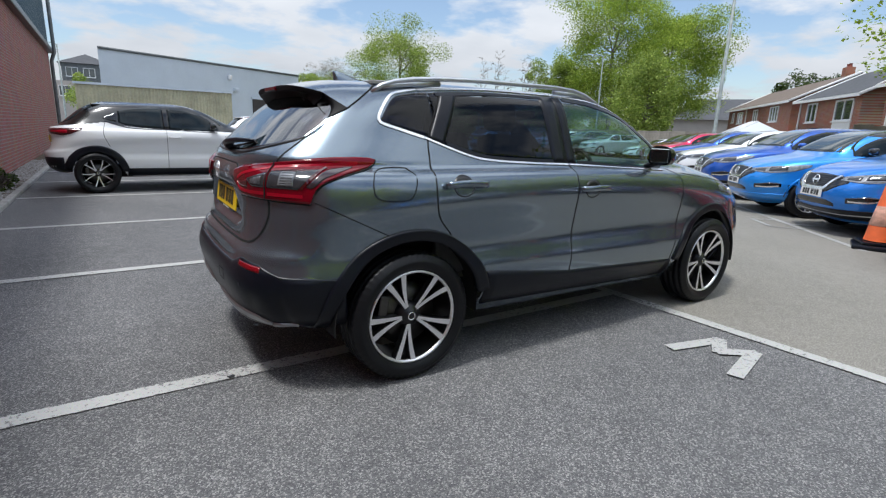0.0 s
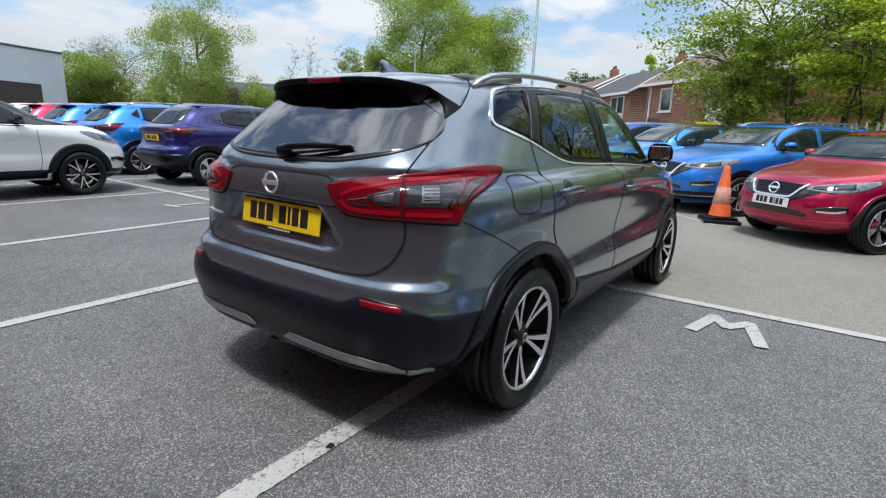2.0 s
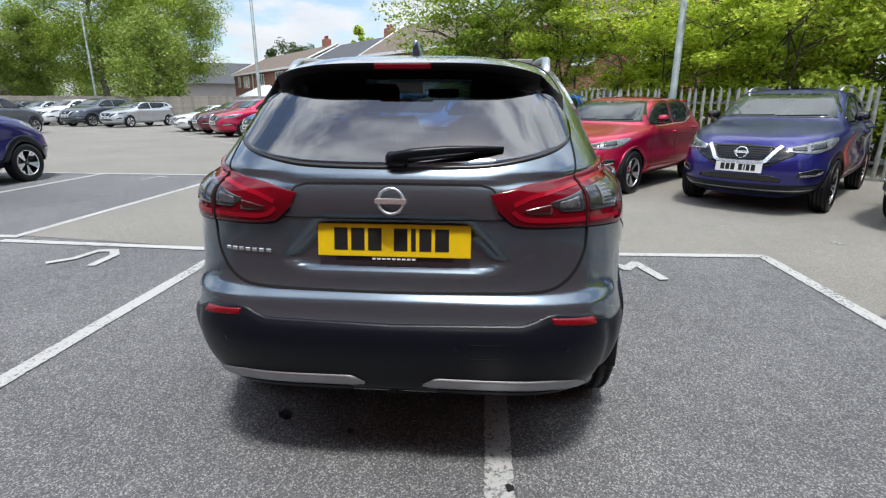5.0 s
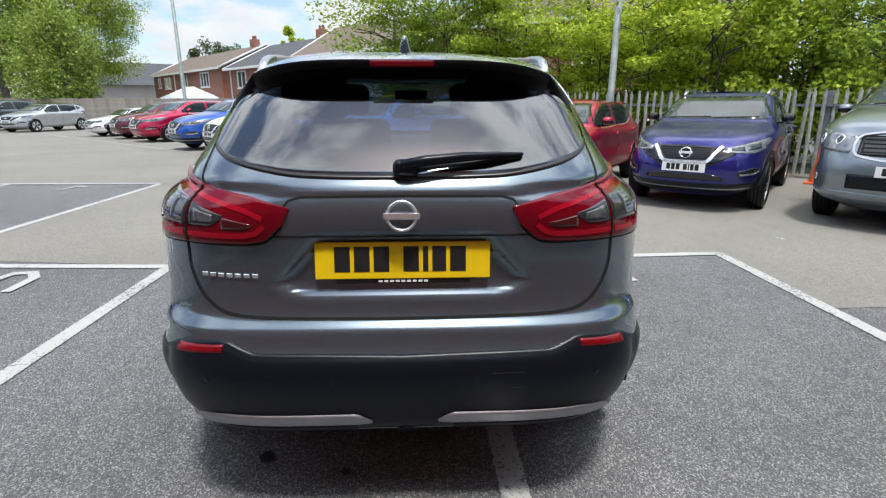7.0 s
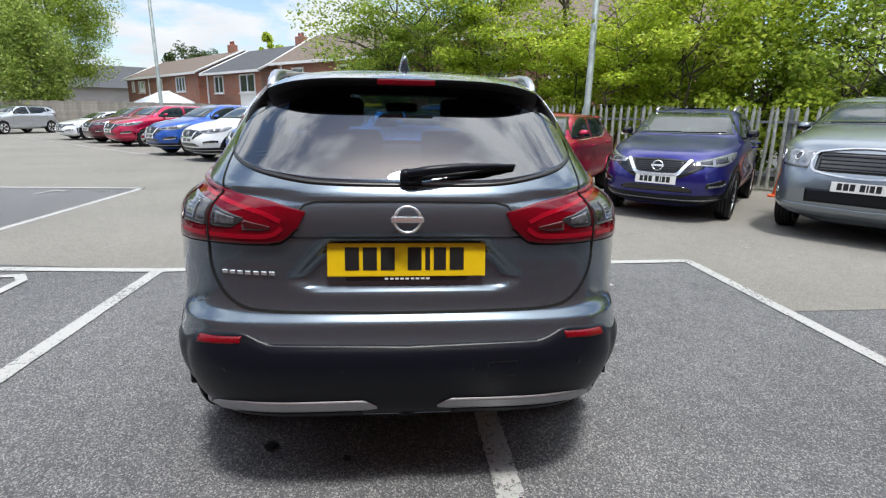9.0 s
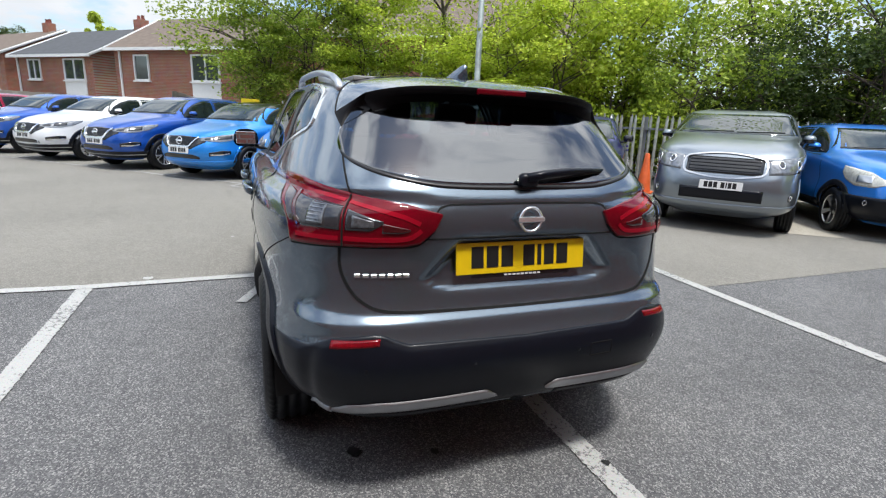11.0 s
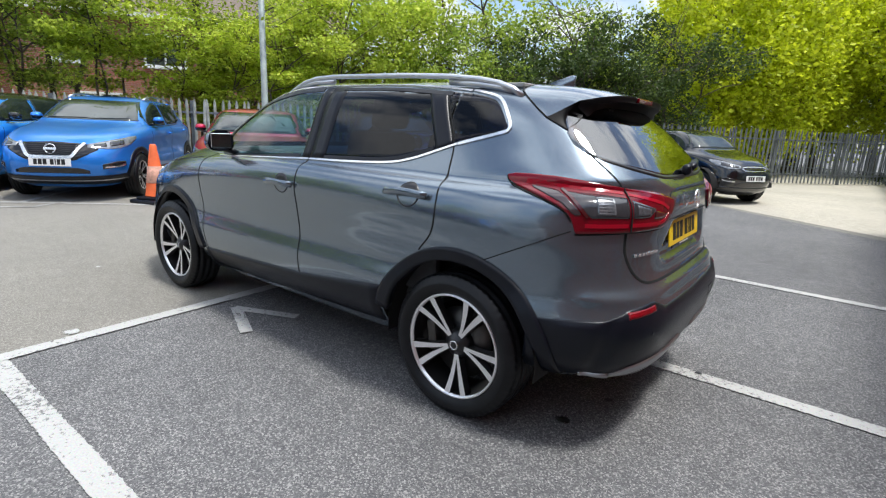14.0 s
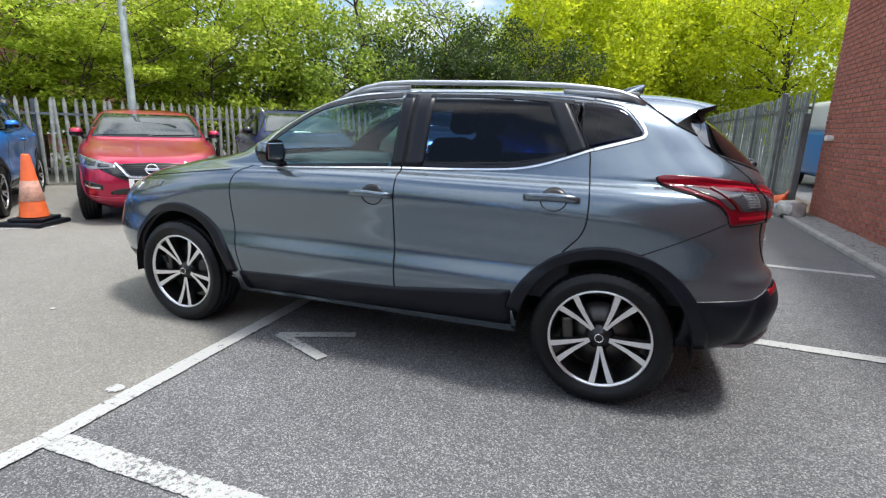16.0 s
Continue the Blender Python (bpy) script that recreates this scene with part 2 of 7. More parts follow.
def brick_mat(name, c1, c2, mortar, wide=0.225, high=0.075, axis="YZ"):
    """Stretcher-bond brickwork for walls seen from afar, with recessed joints."""
    m = bpy.data.materials.new(name)
    m.use_nodes = True
    nt = m.node_tree
    b = nt.nodes["Principled BSDF"]
    b.inputs["Roughness"].default_value = 0.85
    co, sx, cx, br = (nt.nodes.new("ShaderNode" + k) for k in ("TexCoord", "SeparateXYZ", "CombineXYZ", "TexBrick"))
    nt.links.new(co.outputs["Object"], sx.inputs["Vector"])
    nt.links.new(sx.outputs[axis[0]], cx.inputs["X"])
    nt.links.new(sx.outputs[axis[1]], cx.inputs["Y"])
    nt.links.new(cx.outputs["Vector"], br.inputs["Vector"])
    br.inputs["Scale"].default_value = 1.0
    br.inputs["Brick Width"].default_value, br.inputs["Row Height"].default_value = wide, high
    br.inputs["Mortar Size"].default_value, br.inputs["Mortar Smooth"].default_value = 0.010, 0.2
    br.inputs["Color1"].default_value, br.inputs["Color2"].default_value, br.inputs["Mortar"].default_value = (*c1, 1), (*c2, 1), (*mortar, 1)
    n, mx = nt.nodes.new("ShaderNodeTexNoise"), nt.nodes.new("ShaderNodeMixRGB")
    n.inputs["Scale"].default_value, n.inputs["Detail"].default_value = 2.0, 8
    mx.blend_type = "MULTIPLY"
    mx.inputs["Fac"].default_value = 0.55
    nt.links.new(co.outputs["Object"], n.inputs["Vector"])
    nt.links.new(br.outputs["Color"], mx.inputs[1])
    nt.links.new(n.outputs["Color"], mx.inputs[2])
    hs = nt.nodes.new("ShaderNodeHueSaturation")
    hs.inputs["Value"].default_value, hs.inputs["Saturation"].default_value = 1.35, 1.0
    nt.links.new(mx.outputs["Color"], hs.inputs["Color"])
    nt.links.new(hs.outputs["Color"], b.inputs["Base Color"])
    bp = nt.nodes.new("ShaderNodeBump")
    bp.inputs["Strength"].default_value, bp.inputs["Distance"].default_value = 0.6, 0.01
    bp.invert = True
    nt.links.new(br.outputs["Fac"], bp.inputs["Height"])
    nt.links.new(bp.outputs["Normal"], b.inputs["Normal"])
    return m


def car_paint(name, color, metal=0.55, rough=0.32):
    return mat(name, color, rough, metal, coat=0.95, vary=0.05, vscale=400.0)


M_TARMAC = asphalt("bay_tarmac", (0.070, 0.071, 0.076), (0.146, 0.147, 0.151), (0.33, 0.327, 0.318), 0.26, grain=175)
M_ROAD = asphalt("road_tarmac", (0.165, 0.155, 0.135), (0.235, 0.225, 0.20), (0.32, 0.305, 0.275), 0.12, grain=170)
M_CONC = asphalt("pale_concrete", (0.35, 0.32, 0.265), (0.43, 0.40, 0.335), (0.52, 0.49, 0.41), 0.16, grain=60)
M_LINE = worn_paint("line_paint", (0.56, 0.56, 0.54), (0.17, 0.17, 0.17), 0.55)
M_LINE_OLD = worn_paint("old_line_paint", (0.52, 0.52, 0.50), (0.22, 0.215, 0.20), 0.63)
M_KERB = mat("kerb_concrete", (0.36, 0.35, 0.33), 0.9, vary=0.25, vscale=5, bump=0.4, bscale=80)
M_SOIL = mat("soil", (0.10, 0.075, 0.05), 0.95, vary=0.5, vscale=6, bump=1.0, bscale=30)
M_OIL = mat("oil_stain", (0.015, 0.015, 0.016), 0.5, vary=0.3, vscale=40)
M_GREY = car_paint("grey_metallic_paint", (0.160, 0.201, 0.242), 0.80, 0.22)
M_PLASTIC = mat("black_plastic", (0.0045, 0.006, 0.011), 0.30, spec=0.30, vary=0.12, vscale=30, bump=0.08, bscale=900)
M_GLOSSBLK = mat("gloss_black", (0.008, 0.008, 0.009), 0.08, coat=0.5)
M_RUBBER = mat("tyre_rubber", (0.005, 0.0055, 0.007), 0.42, spec=0.30, vary=0.2, vscale=18, bump=0.1, bscale=200)
M_SPOILER = mat("dull_black_spoiler_plastic", (0.004, 0.004, 0.005), 0.5, spec=0.15)
M_GAP = mat("shut_line_black", (0.004, 0.004, 0.004), 0.9)
M_MIRROR = mat("mirror_silver", (0.80, 0.82, 0.82), 0.02, 1.0)
M_CHROME = mat("chrome", (0.90, 0.91, 0.92), 0.22, 0.82)
M_SATIN = mat("satin_silver", (0.60, 0.61, 0.63), 0.30, 1.0, vary=0.05, vscale=30)
M_SKID = mat("satin_skid_metal", (0.38, 0.385, 0.40), 0.42, 1.0, vary=0.06, vscale=30)
M_REFLECT = mat("red_reflector", (0.17, 0.0015, 0.006), 0.2, spec=0.4, vary=0.3, vscale=90)
M_RIM = mat("machined_alloy", (0.88, 0.88, 0.89), 0.28, 0.85, vary=0.06, vscale=60)
M_RIMDARK = mat("black_alloy", (0.012, 0.012, 0.013), 0.3, vary=0.2, vscale=30)
M_DISC = mat("brake_disc", (0.10, 0.095, 0.09), 0.4, 1.0, vary=0.2, vscale=20)
M_RED = mat("red_lamp_lens", (0.15, 0.0005, 0.007), 0.06, spec=0.30, coat=0.3, vary=0.2, vscale=7)
M_REDLIT = mat("red_light_guide", (0.34, 0.003, 0.016), 0.2, spec=0.25, coat=0.2)
M_SMOKE = mat("dark_smoked_lens", (0.045, 0.030, 0.034), 0.10, 0.2, coat=0.6, vary=0.3, vscale=14)
M_LENSGREY = mat("faceted_grey_lens", (0.13, 0.14, 0.155), 0.15, 0.4, coat=0.6, vary=0.6, vscale=45)
M_REDDARK = mat("dark_red_lamp", (0.06, 0.002, 0.004), 0.15, coat=1.0)
M_CLEAR = mat("grey_lamp_lens", (0.040, 0.042, 0.048), 0.10, 0.2, coat=0.6, vary=0.3, vscale=14)
M_LAMPOLD = mat("hazed_lamp_lens", (0.56, 0.56, 0.50), 0.25, 0.2, coat=0.5, vary=0.25, vscale=30)
M_LAMPWHITE = mat("clear_lamp_lens", (0.24, 0.255, 0.275), 0.18, 0.45, coat=0.5, vary=0.45, vscale=22)
M_YELLOW = mat("yellow_plate", (0.88, 0.60, 0.006), 0.35, vary=0.04, vscale=20)
M_WHITE = mat("white_plate", (0.78, 0.78, 0.77), 0.35, vary=0.04, vscale=20)
M_INK = mat("plate_ink", (0.012, 0.012, 0.012), 0.5)
# dark side glass; the navy in its tint stands in for reflected blue sky
M_GLASS_D = glass_mat("privacy_glass", (0.05, 0.09, 0.19), 0.8, 0.03)
M_GLASS_R = glass_mat("tailgate_privacy_glass", (0.20, 0.23, 0.27), 0.8, 0.22)
M_GLASS_C = glass_mat("clear_car_glass", (0.66, 0.88, 0.88), 0.98, 0.05)
M_GLASS_O = mat("dark_car_window", (0.010, 0.016, 0.019), 0.03, spec=0.38, vary=0.5, vscale=4)
M_GLASS_W = mat("windscreen", (0.030, 0.040, 0.038), 0.03, spec=1.0, vary=0.6, vscale=3)
M_TRIM = mat("interior_black", (0.05, 0.052, 0.055), 0.8, vary=0.3, vscale=12)
M_CLOTH = mat("seat_cloth", (0.035, 0.036, 0.04), 0.9, vary=0.3, vscale=20, bump=0.3, bscale=400)
M_GREYTRIM = mat("interior_grey", (0.32, 0.32, 0.30), 0.8, vary=0.1, vscale=10)
M_STEEL = mat("galvanised_steel", (0.40, 0.41, 0.36), 0.55, 0.35, vary=0.35, vscale=7, each=0.18, bump=0.1, bscale=90)
M_STEELGR = mat("green_grey_steel", (0.25, 0.285, 0.275), 0.55, 0.3, vary=0.3, vscale=5, each=0.15)
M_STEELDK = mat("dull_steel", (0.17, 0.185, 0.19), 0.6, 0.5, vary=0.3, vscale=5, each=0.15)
M_BRICK = mat("red_brick", (0.34, 0.115, 0.085), 0.9, vary=0.28, vscale=9, each=0.16, bump=0.5, bscale=60)
M_MORTAR = mat("mortar", (0.30, 0.26, 0.23), 0.95, vary=0.2, vscale=15, bump=0.4, bscale=120)
M_BRICKFAR = brick_mat("brickwork", (0.36, 0.12, 0.09), (0.28, 0.09, 0.07), (0.30, 0.25, 0.22))
M_HOUSE = brick_mat("house_brickwork", (0.36, 0.13, 0.075), (0.28, 0.095, 0.06), (0.32, 0.26, 0.21), axis="XZ")
M_GRAVEL = mat("gravel_stone", (0.34, 0.33, 0.32), 0.9, vary=0.35, vscale=30, each=0.3)
M_BARK = mat("bark", (0.085, 0.07, 0.055), 0.95, vary=0.45, vscale=8, bump=0.8, bscale=25)
M_LEAF_G = leaf_mat("hedge_leaves", (0.27, 0.385, 0.045), (0.55, 0.65, 0.10))
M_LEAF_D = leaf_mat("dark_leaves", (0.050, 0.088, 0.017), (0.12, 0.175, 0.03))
M_LEAF_Y = leaf_mat("yellow_green_leaves", (0.58, 0.66, 0.022), (0.84, 0.88, 0.05))
M_LEAF_L = leaf_mat("lime_leaves", (0.44, 0.56, 0.05), (0.76, 0.83, 0.13))
M_LEAF_B = leaf_mat("brown_buds", (0.17, 0.15, 0.09), (0.30, 0.27, 0.15))
M_LEAF_F = leaf_mat("far_leaves", (0.27, 0.37, 0.07), (0.50, 0.58, 0.14))
M_ROOFT = mat("brown_roof_tile", (0.16, 0.125, 0.10), 0.9, vary=0.2, vscale=4)
M_ROOFS = mat("slate_grey_roof", (0.075, 0.078, 0.085), 0.85, vary=0.2, vscale=4)
M_UPVC = mat("white_upvc", (0.80, 0.80, 0.79), 0.4, vary=0.03, vscale=5)
M_PANE = mat("house_window_pane", (0.05, 0.06, 0.065), 0.05, spec=0.8, coat=1.0)
M_SHED = mat("pale_grey_cladding", (0.60, 0.66, 0.72), 0.6, vary=0.05, vscale=0.6)
M_YCLAD = mat("stained_cream_cladding", (0.50, 0.47, 0.32), 0.7, vary=0.25, vscale=0.8)
M_DARKDOOR = mat("dark_shutter", (0.06, 0.05, 0.05), 0.6, vary=0.2, vscale=2)
M_WOOD = mat("weathered_fence_wood", (0.26, 0.235, 0.20), 0.9, vary=0.3, vscale=3, each=0.15)
M_ORANGE = mat("cone_orange", (0.78, 0.14, 0.035), 0.55, vary=0.15, vscale=8)
M_SLEEVE = mat("cone_sleeve", (0.62, 0.34, 0.25), 0.5, vary=0.3, vscale=20)
M_SACK = mat("woven_sack", (0.55, 0.53, 0.50), 0.8, vary=0.25, vscale=9, bump=0.6, bscale=60)
M_SACKB = mat("printed_sack", (0.42, 0.48, 0.58), 0.7, vary=0.5, vscale=7, bump=0.5, bscale=50)
M_YSIGN = mat("yellow_sign", (0.75, 0.58, 0.03), 0.5, vary=0.06, vscale=6)
M_CLADBLUE = mat("blue_grey_cladding", (0.10, 0.15, 0.18), 0.5, vary=0.08, vscale=0.8)
M_FLATS = mat("pale_plaster", (0.45, 0.40, 0.36), 0.8, vary=0.1, vscale=0.7)
M_TRUNKFAR = mat("far_bark", (0.16, 0.14, 0.12), 0.95, vary=0.3, vscale=3)


# ---- mesh helpers ----
from mathutils.bvhtree import BVHTree


def mesh_of(name, verts, faces, smooth=True):
    me = bpy.data.meshes.new(name)
    me.from_pydata([tuple(v) for v in verts], [], [tuple(f) for f in faces])
    if smooth:
        me.polygons.foreach_set("use_smooth", [True] * len(me.polygons))
    me.update()
    return me


def as_mesh(name, bm, smooth=False):
    if isinstance(bm, bpy.types.Mesh):
        return bm
    me = bpy.data.meshes.new(name)
    for f in bm.faces:
        f.smooth = smooth
    bm.to_mesh(me)
    bm.free()
    return me


def part(name, bm, material, parent, label="", smooth=False, m=None, kind=""):
    """Links a bmesh or mesh as one object under a thing or a part."""
    me = as_mesh(name, bm, smooth)
    if material is not None and not me.materials:
        for one in material if isinstance(material, (list, tuple)) else (material,):
            me.materials.append(one)
    ob = new(name, me)
    ob.parent = parent
    if m is not None:
        ob.matrix_local = m
    return tagged(ob, label, kind=kind)


def thing(name, label, category, m=None, group="", kind=""):
    ob = new(name)
    ob.empty_display_size = 0.2
    if m is not None:
        ob.matrix_world = m
    return tagged(ob, label, category, group, kind)


def solid(name, bm, material, label, category, m=None, group="", kind="", smooth=False):
    """A thing of one mesh."""
    me = as_mesh(name, bm, smooth)
    if not me.materials:
        me.materials.append(material)
    ob = new(name, me)
    if m is not None:
        ob.matrix_world = m
    return tagged(ob, label, category, group, kind)


def box(size, centre=(0, 0, 0), bevel=0.0, seg=2, bm=None, m=None):
    bm = bm or bmesh.new()
    r = bmesh.ops.create_cube(bm, size=1.0)
    vs = r["verts"]
    bmesh.ops.scale(bm, vec=size, verts=vs)
    bmesh.ops.translate(bm, vec=centre, verts=vs)
    if m is not None:
        bmesh.ops.transform(bm, matrix=m, verts=vs)
    if bevel:
        es = list({e for v in vs for e in v.link_edges})
        bmesh.ops.bevel(bm, geom=es, offset=bevel, segments=seg, affect="EDGES", profile=0.5)
    return bm


def lathe(profile, seg=48, closed=False, start=0.0, sweep=360.0):
    """Turns (radius, y) points about the y axis."""
    vs, fs = [], []
    n, full = len(profile), sweep >= 360
    rings = seg if full else seg + 1
    for k in range(rings):
        a = radians(start + sweep * k / seg)
        vs += [(r * math.cos(a), y, r * math.sin(a)) for r, y in profile]
    for k in range(seg):
        k2 = (k + 1) % rings
        for i in range(n if closed else n - 1):
            j = (i + 1) % n
            fs.append((k * n + i, k * n + j, k2 * n + j, k2 * n + i))
    return mesh_of("lathe", vs, fs)


def sweep(points, w, h, sides=8, power=3.0, taper=None):
    """A bar of rounded section along a line of points."""
    pts = [Vector(p) for p in points]
    vs, fs = [], []
    for i, p in enumerate(pts):
        t = (pts[min(i + 1, len(pts) - 1)] - pts[max(i - 1, 0)]).normalized()
        side = t.cross(Vector((0, 0, 1)))
        side = side.normalized() if side.length > 1e-4 else Vector((1, 0, 0))
        up = side.cross(t)
        for k in range(sides):
            a = 2 * math.pi * (k + 0.5) / sides
            c, s = math.cos(a), math.sin(a)
            q = (abs(c) ** power + abs(s) ** power) ** (-1 / power)
            g = taper[i] if taper else 1.0
            vs.append(p + side * (c * q * w * g / 2) + up * (s * q * h * g / 2))
    n = len(pts)
    for i in range(n - 1):
        for k in range(sides):
            k2 = (k + 1) % sides
            fs.append((i * sides + k, i * sides + k2, (i + 1) * sides + k2, (i + 1) * sides + k))
    fs += [tuple(range(sides))[::-1], tuple(range((n - 1) * sides, n * sides))]
    return mesh_of("bar", vs, fs)


def tube(points, radii, sides=8, bm=None):
    """A tapered round tube, for poles, trunks and limbs; adds to lists of verts and faces."""
    vs, fs = bm if bm else ([], [])
    base = len(vs)
    pts = [Vector(p) for p in points]
    for i, p in enumerate(pts):
        t = (pts[min(i + 1, len(pts) - 1)] - pts[max(i - 1, 0)]).normalized()
        side = t.cross(Vector((0.13, 0.97, 0.2))).normalized()
        up = side.cross(t)
        for k in range(sides):
            a = 2 * math.pi * k / sides
            vs.append(p + (side * math.cos(a) + up * math.sin(a)) * radii[i])
    for i in range(len(pts) - 1):
        for k in range(sides):
            k2 = (k + 1) % sides
            fs.append((base + i * sides + k, base + i * sides + k2, base + (i + 1) * sides + k2, base + (i + 1) * sides + k))
    fs.append(tuple(range(base + (len(pts) - 1) * sides, base + len(pts) * sides)))
    return vs, fs


def spline(values, t):
    """Catmull-Rom through evenly spaced values, at t from 0 to 1."""
    v = np.asarray(values, float)
    n = len(v) - 1
    f = np.clip(np.asarray(t, float) * n, 0, n - 1e-9)
    i = f.astype(int)
    f = f - i
    p0, p1, p2, p3 = v[np.maximum(i - 1, 0)], v[i], v[i + 1], v[np.minimum(i + 2, n)]
    return p1 + 0.5 * f * (p2 - p0 + f * (2 * p0 - 5 * p1 + 4 * p2 - p3 + f * (3 * (p1 - p2) + p3 - p0)))


def piecewise(b):
    if callable(b):
        return b
    if isinstance(b, (int, float)):
        return lambda a: b
    xs, ys = [p[0] for p in b], [p[1] for p in b]
    return lambda a: float(np.interp(a, xs, ys))


class Skin:
    """The outer skin of a car as rows that run round it, from the sill up to the roof's middle line. For each row: the rear end's and
    the front end's x and z in the middle plane, the half width and the height at the side, and how boxy the ends are in plan."""

    def __init__(self, rows, mid, nu, sub, dense=0, relief=None):
        self.mid = mid
        count = len(rows["xr"])
        ts = np.linspace(0, 1, (count - 1) * sub + 1)
        col = {k: spline(v, ts) for k, v in rows.items()}
        self.R, self.N = len(ts), nu
        th = np.linspace(0, np.pi / 2, 160)
        grid = np.zeros((self.R, 2 * nu, 3))
        for r in range(self.R):
            xr, zr, xf, zf, w, zm, nr, nf = (col[k][r] for k in ("xr", "zr", "xf", "zf", "w", "zm", "nr", "nf"))
            w = max(w, 0.0)
            c, s = np.cos(th), np.sin(th)
            x = np.concatenate([mid - (mid - xr) * c ** (2 / nr), mid + (xf - mid) * s[1:] ** (2 / nf)])
            y = np.concatenate([w * s ** (2 / nr), w * c[1:] ** (2 / nf)])
            d = np.concatenate([[0], np.cumsum(np.hypot(np.diff(x), np.diff(y)))])
            q = np.linspace(0, d[-1], nu + 1)
            if dense:
                q = d[-1] * np.concatenate([np.linspace(0, 0.2, dense + 1), np.linspace(0.2, 1, nu - dense + 1)[1:]])
            x, y = np.interp(q, d, x), np.interp(q, d, y)
            a = np.clip((mid - x) / (mid - xr), 0, 1)
            b = np.clip((x - mid) / (xf - mid), 0, 1)
            z = zm + (zr - zm) * a ** 2 + (zf - zm) * b ** 2
            grid[r, : nu + 1] = np.stack([x, y, z], 1)
            grid[r, nu + 1:] = np.stack([x, -y, z], 1)[nu - 1:0:-1]
        if relief:
            grid = relief(grid)
        self.verts = grid.reshape(-1, 3)
        L = 2 * nu
        self.faces = [(r * L + k, r * L + (k + 1) % L, (r + 1) * L + (k + 1) % L, (r + 1) * L + k) for r in range(self.R - 1) for k in range(L)]
        self.bvh = BVHTree.FromPolygons([tuple(v) for v in self.verts], self.faces)
        me = mesh_of("skin", self.verts, self.faces)
        bm = bmesh.new()
        bm.from_mesh(me)
        bm.normal_update()
        self.normals = [v.normal.copy() for v in bm.verts]
        bm.free()
        bpy.data.meshes.remove(me)
        probe = self.normals[(self.R // 3) * L + nu // 2]
        self.sign = 1 if probe.y > 0 else -1
        self.normals = [n * self.sign for n in self.normals]

    def hit(self, start, way):
        p, n, i, d = self.bvh.ray_cast(Vector(start), Vector(way).normalized())
        if p is None:
            p, n, i, d = self.bvh.find_nearest(Vector(start) + Vector(way) * 2)
        f = self.faces[i]
        ws = [1 / (1e-6 + (Vector(self.verts[k]) - p).length) for k in f]
        m = sum((self.normals[k] * w for k, w in zip(f, ws)), Vector()) / sum(ws)
        return p, m.normalized()

    def side(self, sign):
        return lambda x, z: self.hit((x, sign * 2, z), (0, -sign, 0))

    def rear(self, y, z):
        return self.hit((-4, y, z), (1, 0, 0))

    def front(self, y, z):
        return self.hit((8, y, z), (-1, 0, 0))

    def top(self, x, y):
        return self.hit((x, y, 4), (0, 0, -1))

    def wrap(self, centre):
        """Angle from the rear's middle (degrees, + to the left) and height, towards an upright axis."""
        def f(phi, z):
            a = radians(phi)
            d = Vector((-math.cos(a), math.sin(a), 0))
            return self.hit(Vector((centre, 0, z)) + d * 5, -d)
        return f

    def split(self, tests, gone):
        """Faces sorted by the first test that their middle passes; those that gone takes are left out."""
        V = self.verts
        out = {}
        for f in self.faces:
            c = (V[f[0]] + V[f[1]] + V[f[2]] + V[f[3]]) / 4
            if gone(*c):
                continue
            for name, test in tests:
                if test(*c):
                    out.setdefault(name, []).append(f)
                    break
        return out

    def piece(self, name, faces):
        used = sorted({i for f in faces for i in f})
        at = {k: i for i, k in enumerate(used)}
        fs = [tuple(at[k] for k in (f if self.sign > 0 else f[::-1])) for f in faces]
        me = mesh_of(name, [self.verts[k] for k in used], fs)
        me.normals_split_custom_set_from_vertices([tuple(self.normals[k]) for k in used])
        return me


def patch(proj, a0, a1, na, lo, hi, nb, off=0.003, thick=0.01):
    """A panel that lies on a skin between two edges, a little proud of it, with its rim turned in."""
    lo, hi = piecewise(lo), piecewise(hi)
    vs, ns = [], []
    for i in range(na + 1):
        a = a0 + (a1 - a0) * i / na
        for j in range(nb + 1):
            p, n = proj(a, lo(a) + (hi(a) - lo(a)) * j / nb)
            vs.append(p + n * off)
            ns.append(n)
    W = nb + 1
    fs = [(i * W + j, (i + 1) * W + j, (i + 1) * W + j + 1, i * W + j + 1) for i in range(na) for j in range(nb)]
    ring = [i * W for i in range(na)] + [na * W + j for j in range(nb)] + [i * W + nb for i in range(na, 0, -1)] + [j for j in range(nb, 0, -1)]
    base = len(vs)
    vs += [vs[k] - ns[k] * thick for k in ring]
    m = len(ring)
    fs += [(ring[(k + 1) % m], ring[k], base + k, base + (k + 1) % m) for k in range(m)]
    a, b, c = (vs[k] for k in fs[len(fs) // 4][:3])
    mid = fs[(na // 2) * nb + nb // 2]
    nn = (vs[mid[1]] - vs[mid[0]]).cross(vs[mid[3]] - vs[mid[0]])
    if nn.dot(ns[mid[0]]) < 0:
        fs = [f[::-1] for f in fs]
    return mesh_of("patch", vs, fs)


